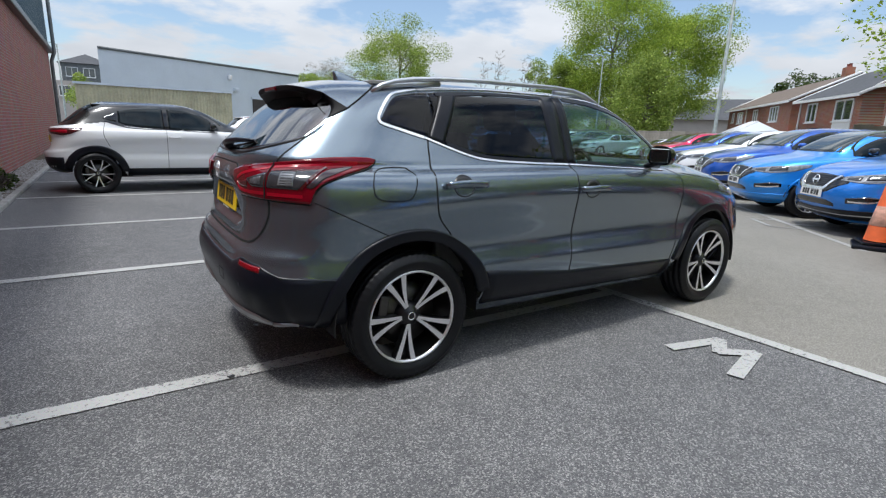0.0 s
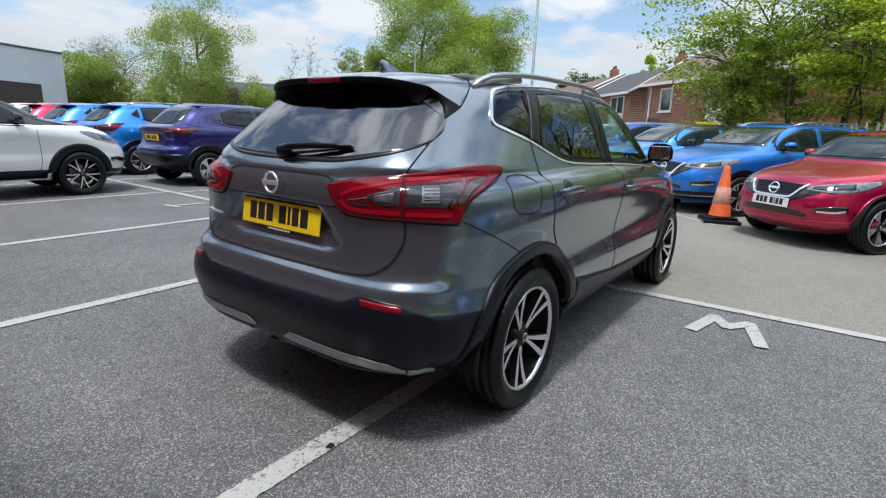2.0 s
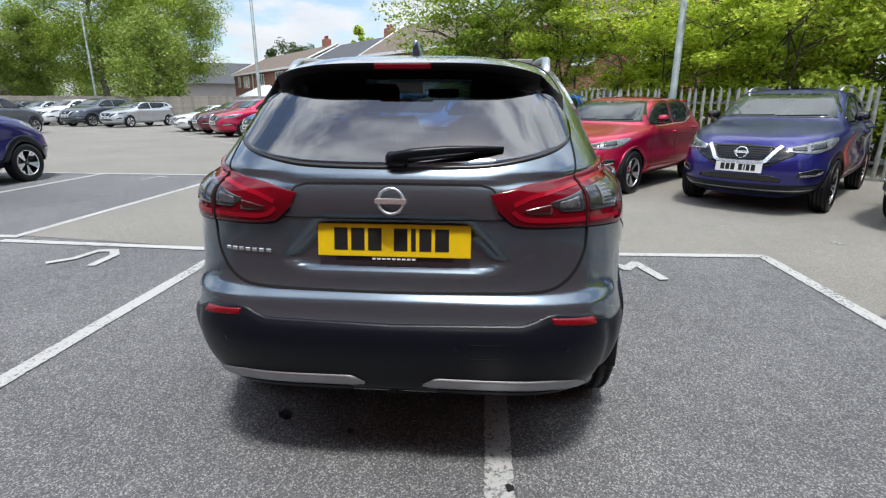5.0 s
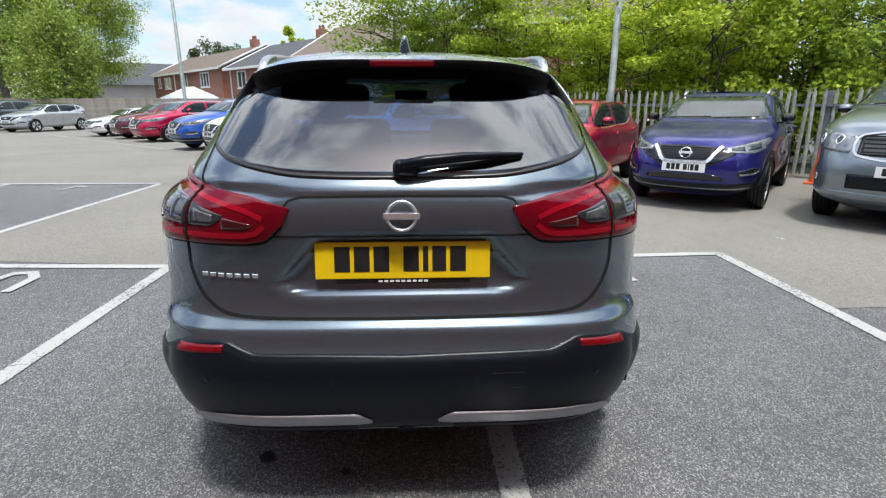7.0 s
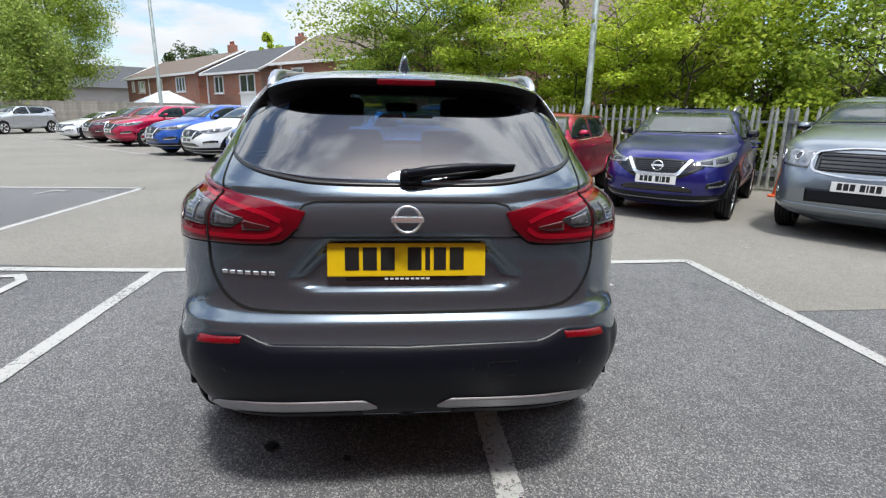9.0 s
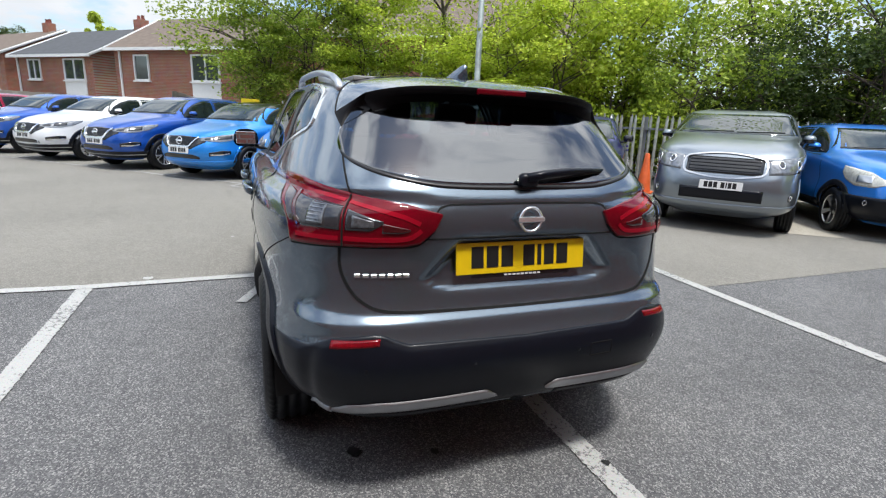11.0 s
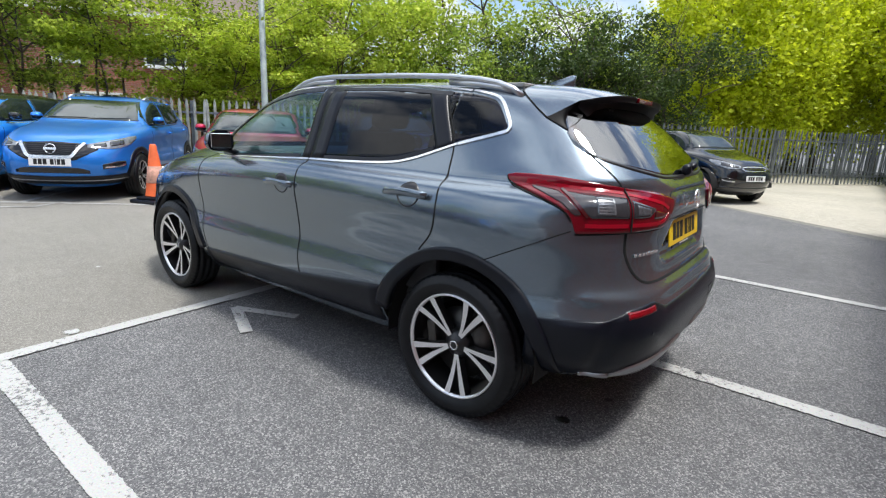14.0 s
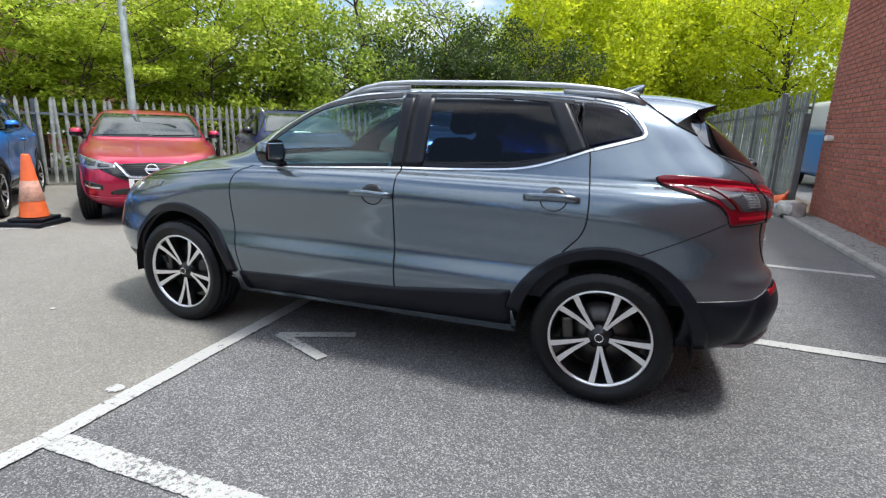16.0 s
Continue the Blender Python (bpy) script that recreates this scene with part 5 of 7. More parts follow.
def other_car(label, paint, x, y, heading, length=4.38, width=1.80, height=1.56, wheelbase=2.646, kit=None, cladding=True, roof=None,
              bonnet=0.0, screen=0.0, tail=0.0, square=0.0, grille="vee", rails=False, lamps="swept", fine=True, group="parked cars", black_arch=None, roof_from=1.485, coupe=False):
    """A parked car with its rear axle over (x, y), pointing along heading degrees."""
    car = thing("parked_car", label, "car", pose(x, y, 0, 0, 0, heading), group)
    rows = reshaped(length, width, height, wheelbase, bonnet, screen, tail, square)
    sk = Skin(rows, wheelbase / 2, 90 if coupe else (44 if fine else 26), 8 if coupe else (4 if fine else 3))
    kit = kit or KIT_SILVER
    WX, mid = wheelbase, wheelbase / 2
    HZ, fz, fx = kit.R, height / 1.55, length / 4.43
    X = lambda v: (v - 1.323) * fx + mid
    Z = lambda v: v * fz

    hole = 0.41 if coupe else 0.37

    def gone(px, py, pz):
        return abs(py) > 0.5 and any(math.hypot(px - cx, pz - HZ) < hole or (abs(px - cx) < hole and pz < HZ) for cx in (0.0, WX))

    roof_line = Z(roof_from)
    waist = piecewise([(X(-0.75), Z(1.085)), (X(-0.50), Z(1.115)), (X(-0.05), Z(1.165)), (X(0.14), Z(1.19)), (X(0.40), Z(1.13)), (X(1.0), Z(1.09)), (X(2.2), Z(1.07))])
    tests = [("roof", lambda px, py, pz: roof is not None and pz > (waist(px) if coupe else roof_line)),
             ("bonnet", lambda px, py, pz: px > X(2.15) and pz > Z(0.97) + bonnet * 0.6 and abs(py) < 0.7),
             ("tailgate", lambda px, py, pz: px < X(-0.35) and abs(py) < 0.6 and pz > Z(0.72)),
             ("body", lambda px, py, pz: True)]
    obs = {}
    for name, faces in sk.split(tests, gone).items():
        obs[name] = part(name, sk.piece(name, faces), roof if name == "roof" else paint, car)
    body = obs["body"]
    arch = black_arch or (M_PLASTIC if cladding else paint)
    sc = lambda pts: [(X(a), Z(b)) for a, b in pts]
    for sg in (1, -1):
        pr = sk.side(sg)
        part("front_window", patch(pr, X(1.14) , X(2.03) + screen * 0.5, 16, sc([(1.12, 1.10), (1.60, 1.08), (2.06, 1.09)]),
                                   [(X(1.12), Z(1.475)), (X(1.40) + screen * 0.6, Z(1.455)), (X(1.68) + screen * 0.6, Z(1.375)), (X(1.86) + screen * 0.6, Z(1.28)), (X(2.06) + screen * 0.6, Z(1.11))], 8, 0.003, 0.006), M_GLASS_O, body, "dark reflective side glass")
        if coupe:
            part("rear_window", patch(pr, X(0.33), X(1.06), 16, sc([(0.33, 1.19), (0.45, 1.145), (0.62, 1.125), (1.10, 1.10)]), sc([(0.33, 1.375), (0.50, 1.425), (0.75, 1.46), (1.10, 1.475)]), 8, 0.003, 0.006), M_GLASS_O, body, "dark reflective side glass")
            part("pillar_panel", patch(pr, X(0.10), X(0.30), 10, sc([(0.10, 1.245), (0.30, 1.195)]), sc([(0.10, 1.265), (0.30, 1.36)]), 6, 0.004, 0.008), M_GLOSSBLK, body, "gloss black pillar panel that hides the rear handle")
            part("pillar", patch(pr, X(1.055), X(1.145), 4, Z(1.10), Z(1.475), 6, 0.004, 0.008), M_GLOSSBLK, body)
        else:
            part("rear_window", patch(pr, X(0.16) - tail * 0.5, X(1.06), 16, sc([(0.14, 1.20), (0.48, 1.12), (1.10, 1.10)]), sc([(0.14, 1.445), (0.60, 1.47), (1.10, 1.475)]), 8, 0.003, 0.006), M_GLASS_O, body, "dark reflective side glass")
            part("quarter_window", patch(pr, X(-0.06) - tail, X(0.10) - tail * 0.5, 8, [(X(-0.06) - tail, Z(1.28)), (X(0.10) - tail * 0.5, Z(1.22))],
                                         [(X(-0.06) - tail, Z(1.30)), (X(0.10) - tail * 0.5, Z(1.43))], 6, 0.003, 0.006), M_GLASS_O, body, "dark reflective side glass")
        part("window_trim", ribbon(pr, sc([(2.0, 1.055), (1.60, 1.065), (1.09, 1.085), (0.50, 1.105), (0.12, 1.20)]), 0.016, 0.005), M_PLASTIC if cladding else M_CHROME, body)
        part("shut_line", ribbon(pr, sc([(2.14, 1.0), (2.16, 0.62), (2.12, 0.40)]), 0.007), M_GAP, body)
        part("shut_line", ribbon(pr, sc([(1.09, 1.48), (1.09, 0.72), (1.08, 0.40)]), 0.007), M_GAP, body)
        part("shut_line", ribbon(pr, sc([(0.13, 1.22), (0.085, 0.99), (0.16, 0.79)]), 0.007), M_GAP, body)
        part("sill", patch(pr, X(0.40), X(2.22), 10, Z(0.29), Z(0.42), 3, 0.006, 0.02), M_PLASTIC if cladding else paint, body)
        for cx in (0.0, WX):
            ring = lambda a, r, cx=cx: pr(cx + math.cos(radians(a)) * r, HZ + math.sin(radians(a)) * r)
            part("wheel_arch", patch(ring, 4, 176, 26, lambda a: 0.36, (lambda a: 0.475 if coupe else 0.445) if cladding else (lambda a: 0.392), 3, 0.010, 0.03), arch, body)
            part("wheel_well", lathe([(0.39, sg * 0.50), (0.39, sg * 0.84)], 20, start=2, sweep=176), M_GAP, body, m=pose(cx, 0, HZ))
            kit.put(car, cx, sg * (width / 2 - 0.125), HZ, sg > 0)
        for dx, dz in ((1.22, 0.955), (0.28, 0.99))[: 1 if coupe else 2]:
            p0 = [pr(X(dx + d), Z(dz)) for d in (-0.10, -0.05, 0.05, 0.10)]
            part("door_handle", sweep([p + n * k for (p, n), k in zip(p0, (0.008, 0.032, 0.032, 0.008))], 0.018, 0.03, 8), paint, body, smooth=True)
        mirror(car, sk, X(1.93), Z(1.10), sg, M_GLOSSBLK if roof is not None or paint in (P_PURPLE, P_NAVY) else paint)
        fw = lambda a, z, sg=sg: sk.hit((mid + 0.7 + 6 * math.cos(radians(a)), sg * 6 * math.sin(radians(a)), z), (-math.cos(radians(a)), -sg * math.sin(radians(a)), 0))
        b = bonnet
        if lamps == "swept":
            hl = patch(fw, 17, 50, 24, [(17, Z(0.775) + b * .6), (30, Z(0.760) + b * .6), (42, Z(0.82) + b * .8), (50, Z(0.905) + b)], [(17, Z(0.825) + b * .6), (30, Z(0.885) + b * .8), (42, Z(0.925) + b), (50, Z(0.935) + b)], 6, 0.006, 0.012)
        elif lamps == "oval":
            hl = patch(fw, 23, 49, 22, [(23, Z(0.745)), (28, Z(0.700)), (38, Z(0.705)), (45, Z(0.77)), (49, Z(0.86))], [(23, Z(0.80)), (30, Z(0.885)), (40, Z(0.925)), (49, Z(0.945))], 8, 0.008, 0.014)
        else:
            hl = patch(fw, 19, 46, 18, [(19, Z(0.70) + b * .5), (46, Z(0.74) + b * .6)], [(19, Z(0.85) + b * .7), (34, Z(0.88) + b * .8), (46, Z(0.90) + b)], 6, 0.006, 0.012)
        lamp = part("headlamp", hl, M_LAMPOLD if lamps == "oval" else M_LAMPWHITE, car, "clear glass headlamp")
        if lamps == "swept":
            part("lamp_bowl", patch(fw, 28, 37, 8, [(28, Z(0.795) + b * .6), (37, Z(0.82) + b * .7)], [(28, Z(0.855) + b * .7), (37, Z(0.885) + b * .8)], 4, 0.010, 0.004), M_CLEAR, lamp)
            part("lamp_bowl", patch(fw, 20, 26, 6, Z(0.79) + b * .6, [(20, Z(0.818) + b * .6), (26, Z(0.84) + b * .7)], 4, 0.010, 0.004), M_CLEAR, lamp)
            part("day_light", ribbon(fw, [(17.5, Z(0.782) + b * .6), (30, Z(0.768) + b * .6), (42, Z(0.828) + b * .8)], 0.010, 0.011, step=1.5), M_LAMPWHITE, lamp)
        elif lamps == "oval":
            part("lamp_bowl", patch(fw, 29, 37, 8, Z(0.745), Z(0.845), 6, 0.012, 0.004), M_SATIN, lamp)
        else:
            for am, rr in ((24.5, 0.045), (34, 0.055)):
                bowl = lambda a, r, am=am: fw(am + math.cos(radians(a)) * r * 28, Z(0.80) + b * .7 + math.sin(radians(a)) * r)
                part("lamp_bowl", patch(bowl, 0, 360, 20, lambda a: 0.0, lambda a, rr=rr: rr, 4, 0.010, 0.004), M_CLEAR, lamp)
                part("lamp_ring", patch(bowl, 0, 360, 20, lambda a, rr=rr: rr * 0.85, lambda a, rr=rr: rr * 1.15, 2, 0.014, 0.006), M_CHROME, lamp)
        if lamps == "swept":
            part("fog_lamp", patch(fw, 23, 36, 10, [(23, Z(0.48)), (36, Z(0.52))], [(23, Z(0.55)), (31, Z(0.59)), (36, Z(0.58))], 4, 0.006, 0.01), M_GLOSSBLK, body)
            part("fog_lamp_trim", ribbon(fw, [(24, Z(0.508)), (31, Z(0.512)), (35, Z(0.535))], 0.020, 0.012, step=2), M_CHROME, body)
        else:
            fog = lambda a, r: fw(30 + math.cos(radians(a)) * r * 26, Z(0.50) + math.sin(radians(a)) * r)
            fl = part("fog_lamp", patch(fog, 0, 360, 20, lambda a: 0.0, lambda a: 0.052, 4, 0.006, 0.008), M_GLOSSBLK, body)
            part("fog_lamp_ring", patch(fog, 0, 360, 20, lambda a: 0.026, lambda a: 0.036, 2, 0.012, 0.006), M_CHROME, fl)
        wr = lambda a, z, sg=sg: sk.wrap(0.2)(sg * a, z)
        if coupe:
            tl = part("tail_lamp", patch(wr, 24, 66, 30, [(24, Z(1.02)), (36, Z(0.98)), (50, Z(0.955)), (58, Z(0.99)), (66, Z(1.055))], [(24, Z(1.045)), (40, Z(1.065)), (66, Z(1.075))], 6, 0.010, 0.018), M_REDDARK, car, "dark red wedge tail lamp")
            part("lamp_lens", patch(wr, 34, 54, 10, [(34, Z(1.01)), (54, Z(0.995))], [(34, Z(1.03)), (54, Z(1.04))], 4, 0.014, 0.004), M_REDLIT, tl)
        else:
            tl = part("tail_lamp", patch(wr, 23, 60, 30, [(23, Z(1.03)), (46, Z(1.10)), (60, Z(1.12))], [(23, Z(1.02)), (27, Z(0.94)), (48, Z(0.93)), (60, Z(1.10))], 6, 0.008, 0.015), M_RED, car, "red wraparound tail lamp")
            part("lamp_lens", patch(wr, 30, 46, 10, Z(0.97), Z(1.04), 4, 0.012, 0.004), M_CLEAR, tl)
        if rails:
            part("roof_rail", sweep([(X(vx), sg * (0.575 * width / 1.8), Z(vz)) for vx, vz in ((1.52, 1.50), (1.30, 1.555), (1.0, 1.575), (0.5, 1.57), (0.1, 1.545), (-0.08, 1.50))], 0.03, 0.028, 8), M_SATIN, car)
    b = bonnet
    hood = sk.front
    scr = lambda a, z: hood(a * (0.79 * width / 1.8 + square * 0.5 - (z - Z(1.1)) * 0.60 * (1 - min(1, square * 5))), z)
    part("windscreen", patch(scr, -1, 1, 22, Z(1.15) + b * 0.5, Z(1.465), 10, 0.004, 0.008), M_GLASS_W, body, "windscreen reflecting the trees")
    part("wiper", ribbon(scr, [(-0.75, Z(1.165) + b * .5), (0.0, Z(1.175) + b * .5)], 0.012, 0.016, step=0.1), M_PLASTIC, body)
    part("wiper", ribbon(scr, [(0.05, Z(1.165) + b * .5), (0.8, Z(1.18) + b * .5)], 0.012, 0.016, step=0.1), M_PLASTIC, body)
    part("rear_window", patch(sk.rear, -0.52, 0.52, 20, [(-0.52, Z(1.20)), (-0.40, Z(1.13)), (0.40, Z(1.13)), (0.52, Z(1.20))], [(-0.52, Z(1.26)), (-0.46, Z(1.44)), (0.46, Z(1.44)), (0.52, Z(1.26))], 8, 0.004, 0.008), M_GLASS_O, obs.get("tailgate", body), "dark rear glass")
    part("roof_spoiler", box((0.14 if coupe else 0.22, 1.0 * width / 1.8, 0.03), (X(-0.10 if coupe else -0.27) - tail * 0.8, 0, Z(1.475)), 0.012, 2), roof if roof is not None else paint, car, smooth=True)
    number_plate(car, pose(hood(0, Z(0.575) + b * 0.2)[0].x + 0.012, 0, Z(0.575) + b * 0.2, 4, 0, -90), M_WHITE, label="white front number plate with dark bars")
    number_plate(car, pose(X(-0.742), 0, Z(0.88), -6, 0, 90), M_YELLOW, label="yellow rear number plate with dark bars")
    if grille == "vee":
        k = width / 1.8
        part("grille_surround", patch(sk.front, -0.56 * k, 0.56 * k, 24, [(-0.56 * k, Z(0.745) + b * .5), (-0.30 * k, Z(0.60)), (0.30 * k, Z(0.60)), (0.56 * k, Z(0.745) + b * .5)], [(-0.56 * k, Z(0.77) + b * .6), (-0.40 * k, Z(0.83) + b * .6), (0, Z(0.85) + b * .7), (0.40 * k, Z(0.83) + b * .6), (0.56 * k, Z(0.77) + b * .6)], 8, 0.004, 0.01), M_GLOSSBLK, car, "gloss black grille surround")
        grl = part("grille", patch(sk.front, -0.33 * k, 0.33 * k, 16, [(-0.33 * k, Z(0.80) + b * .5), (-0.24 * k, Z(0.68)), (0.24 * k, Z(0.68)), (0.33 * k, Z(0.80) + b * .5)], [(-0.33 * k, Z(0.815) + b * .6), (0, Z(0.845) + b * .7), (0.33 * k, Z(0.815) + b * .6)], 8, 0.006, 0.01), M_PLASTIC, car, "black mesh grille")
        for j in range(6):
            zz = Z(0.695) + (Z(0.125) + b * .5) * j / 5
            wd = k * float(np.interp(j, [0, 5], [0.24, 0.32]))
            part("grille_bar", ribbon(sk.front, [(-wd, zz), (wd, zz)], 0.009, 0.012, 0.008, step=0.06), M_RIMDARK, grl)
        part("chrome_vee", ribbon(sk.front, [(-0.40 * k, Z(0.835) + b * .6), (-0.34 * k, Z(0.76) + b * .4), (-0.275 * k, Z(0.665)), (-0.22 * k, Z(0.645)), (0.22 * k, Z(0.645)), (0.275 * k, Z(0.665)), (0.34 * k, Z(0.76) + b * .4), (0.40 * k, Z(0.835) + b * .6)], (0.042 if cladding else 0.026) * k, 0.018, 0.016), M_CHROME, car, "chrome vee round the grille")
        badge(car, pose(hood(0, Z(0.755) + b * .4)[0].x + 0.022, 0, Z(0.755) + b * .4, 12, 0, -90), 0.072)
    elif grille == "box":
        g0, g1 = Z(0.70) + b * .3, Z(0.86) + b * .6
        part("grille", patch(sk.front, -0.46, 0.46, 16, g0, g1, 6, 0.006, 0.01), M_GLOSSBLK, car, "black mesh grille")
        part("grille_frame", ribbon(sk.front, [(-0.45, g0), (0.45, g0), (0.45, g1), (-0.45, g1)], 0.022, 0.014, 0.012, step=0.05, closed=True), M_SATIN, car)
        for k in range(4):
            part("grille_bar", ribbon(sk.front, [(-0.42, g0 + (g1 - g0) * (k + 1) / 5), (0.42, g0 + (g1 - g0) * (k + 1) / 5)], 0.009, 0.014, 0.008), M_PLASTIC, car)
        part("lower_grille", patch(sk.front, -0.50, 0.50, 14, Z(0.42), Z(0.56), 4, 0.006, 0.01), M_PLASTIC, car, "black lower grille")
    elif grille == "halves":
        part("grille", patch(sk.front, -0.42, 0.42, 20, [(-0.42, Z(0.765)), (-0.30, Z(0.715)), (0, Z(0.695)), (0.30, Z(0.715)), (0.42, Z(0.765))], [(-0.42, Z(0.80)), (0, Z(0.825)), (0.42, Z(0.80))], 6, 0.006, 0.01), M_CHROME, car, "bright grille in two halves")
        for k in range(3):
            for sg in (-1, 1):
                zz = Z(0.722 + 0.027 * k)
                part("grille_slot", ribbon(sk.front, [(sg * 0.10, zz), (sg * 0.24, zz + 0.004), (sg * (0.33 + 0.025 * k), zz + 0.010)], 0.013, 0.016, 0.008), M_GLOSSBLK, car)
        badge(car, pose(hood(0, Z(0.765))[0].x + 0.028, 0, Z(0.765), 12, 0, -90), 0.068)
        part("lower_grille", patch(sk.front, -0.46, 0.46, 14, Z(0.43), Z(0.545), 4, 0.014, 0.01), M_GLOSSBLK, car, "black lower grille")
        for k in range(3):
            part("grille_bar", ribbon(sk.front, [(-0.44, Z(0.45 + 0.035 * k)), (0.44, Z(0.45 + 0.035 * k))], 0.010, 0.026, 0.008), M_SATIN, car)
    else:
        part("grille", patch(sk.front, -0.30, 0.30, 12, Z(0.735), Z(0.79), 4, 0.006, 0.01), M_GLOSSBLK, car, "narrow black grille")
        part("grille_trim", ribbon(sk.front, [(-0.32, Z(0.765)), (-0.26, Z(0.80)), (0.26, Z(0.80)), (0.32, Z(0.765)), (0.26, Z(0.73)), (-0.26, Z(0.73))], 0.012, 0.012, closed=True), M_CHROME, car)
    part("air_intake", patch(sk.front, -0.46, 0.46, 14, [(-0.46, Z(0.42)), (0.46, Z(0.42))], [(-0.46, Z(0.46)), (-0.36, Z(0.50)), (0.36, Z(0.50)), (0.46, Z(0.46))], 4, 0.004, 0.01), M_GLOSSBLK, body)
    fr = lambda a, z: sk.hit((mid + 0.7 + 6 * math.cos(radians(a)), 6 * math.sin(radians(a)), z), (-math.cos(radians(a)), -math.sin(radians(a)), 0))
    part("front_lip", patch(fr, -52, 52, 36, Z(0.26), [(-52, Z(0.60)), (-38, Z(0.58)), (0, Z(0.575)), (38, Z(0.58)), (52, Z(0.60))] if grille == "halves" else [(-52, Z(0.43)), (-38, Z(0.40)), (0, Z(0.37)), (38, Z(0.40)), (52, Z(0.43))], 8, 0.012, 0.018), M_PLASTIC if cladding and grille != "box" else paint, body)
    if cladding and grille not in ("box", "halves"):
        part("lip_trim", ribbon(fr, [(-38, Z(0.335)), (0, Z(0.315)), (38, Z(0.335))], 0.022, 0.013, step=2), M_SATIN, body)
    part("rear_lip", patch(sk.wrap(0.2), -50, 50, 36, Z(0.36), Z(0.60) if cladding else Z(0.45), 4, 0.006, 0.015), M_PLASTIC, body)
    part("underbody", box((length * 0.80, width * 0.64, 0.14), (mid + 0.02, 0, 0.32), 0.03), M_GAP, car)
    return car


def by_wheel(wx, wy, heading, wheelbase=2.646, half=0.86, front=True, left=True):
    """The rear axle's middle, from where one wheel stands."""
    h = radians(heading)
    f, l = Vector((math.cos(h), math.sin(h))), Vector((-math.sin(h), math.cos(h)))
    p = Vector((wx, wy)) - f * (wheelbase if front else 0) - l * (half if left else -half)
    return p.x, p.y, heading


P_BLUE = car_paint("bright_blue_paint", (0.016, 0.21, 0.72), 0.45, 0.3)
P_SKY = car_paint("sky_blue_paint", (0.018, 0.27, 0.80), 0.4, 0.3)
P_DEEP = car_paint("deep_blue_paint", (0.010, 0.085, 0.42), 0.45, 0.3)
P_PURPLE = car_paint("indigo_paint", (0.016, 0.015, 0.185), 0.5, 0.3)
P_NAVY = car_paint("navy_paint", (0.010, 0.010, 0.13), 0.5, 0.3)
P_RED = car_paint("red_paint", (0.50, 0.003, 0.055), 0.6, 0.3)
P_MAROON = car_paint("maroon_paint", (0.12, 0.006, 0.018), 0.5, 0.3)
P_WHITE = car_paint("white_paint", (0.80, 0.81, 0.82), 0.0, 0.3)
P_SILVER = car_paint("silver_paint", (0.25, 0.285, 0.32), 0.75, 0.3)
P_PALE = car_paint("pale_silver_paint", (0.52, 0.55, 0.57), 0.6, 0.3)
P_BLACK = car_paint("black_paint", (0.006, 0.007, 0.009), 0.2, 0.2)
P_SLATE = car_paint("slate_paint", (0.11, 0.13, 0.15), 0.6, 0.3)

# row that faces the bay, along the palisade fence
other_car("bright blue crossover car with a silver-edged grille", P_BLUE, *by_wheel(7.60, -0.90, 140), kit=KIT_ALLOY, rails=True)
other_car("red hatchback with a black and chrome grille", P_RED, *by_wheel(5.62, -2.56, 140, 2.525, 0.83), 3.99, 1.74, 1.455, 2.525, kit=KIT_SILVER, cladding=False, bonnet=-0.03, screen=0.10)
other_car("indigo crossover car with a chrome vee grille", P_PURPLE, *by_wheel(4.43, -4.70, 139.5), kit=KIT_ALLOY, rails=True)
other_car("silver grey boxy off-road car", P_SILVER, *by_wheel(2.70, -6.30, 128, 2.66, 0.87), 4.50, 1.91, 1.74, 2.66, kit=KIT_FIVE, bonnet=0.11, screen=0.02, tail=0.22, square=0.07, grille="box", lamps="round", black_arch=P_SILVER)
other_car("mid blue older crossover car with a two-part bright grille", P_BLUE, *by_wheel(1.72, -8.55, 145, 2.63, 0.85), 4.31, 1.78, 1.60, 2.63, kit=KIT_FIVE, bonnet=0.03, grille="halves", lamps="oval")
other_car("black small hatchback with bright headlamps", P_BLACK, *by_wheel(0.27, -10.40, 148, 2.385, 0.79), 3.60, 1.60, 1.48, 2.385, kit=KIT_FIVE, cladding=False, grille="slim", screen=0.10, tail=0.06)
other_car("sky blue electric hatchback with a black roof", P_SKY, *by_wheel(8.73, 0.84, 136, 2.70, 0.86), 4.49, 1.79, 1.54, 2.70, kit=KIT_ALLOY, cladding=False, roof=P_BLACK, screen=0.15, bonnet=-0.02, roof_from=1.42)
other_car("deep blue crossover car with a chrome-sided grille", P_DEEP, *by_wheel(10.45, 2.60, 136, 2.665), 4.42, 1.84, 1.60, 2.665, kit=KIT_ALLOY)
other_car("white crossover car with black cladding", P_WHITE, *by_wheel(12.25, 4.40, 136), kit=KIT_SILVER, fine=False)
other_car("deep blue crossover car beside a white one", P_DEEP, *by_wheel(14.1, 6.2, 136), kit=KIT_SILVER, fine=False)
other_car("dark red electric hatchback", P_RED, *by_wheel(17.9, 9.3, 140, 2.70), 4.49, 1.79, 1.54, 2.70, kit=KIT_SILVER, cladding=False, screen=0.15, fine=False)
other_car("maroon hatchback beside a red one", P_MAROON, *by_wheel(19.7, 11.2, 140), 4.2, 1.76, 1.48, kit=KIT_SILVER, cladding=False, fine=False)
other_car("low white sports car", P_WHITE, *by_wheel(21.6, 13.4, 140, 2.33, 0.82), 3.92, 1.72, 1.24, 2.33, kit=KIT_SILVER, cladding=False, fine=False)
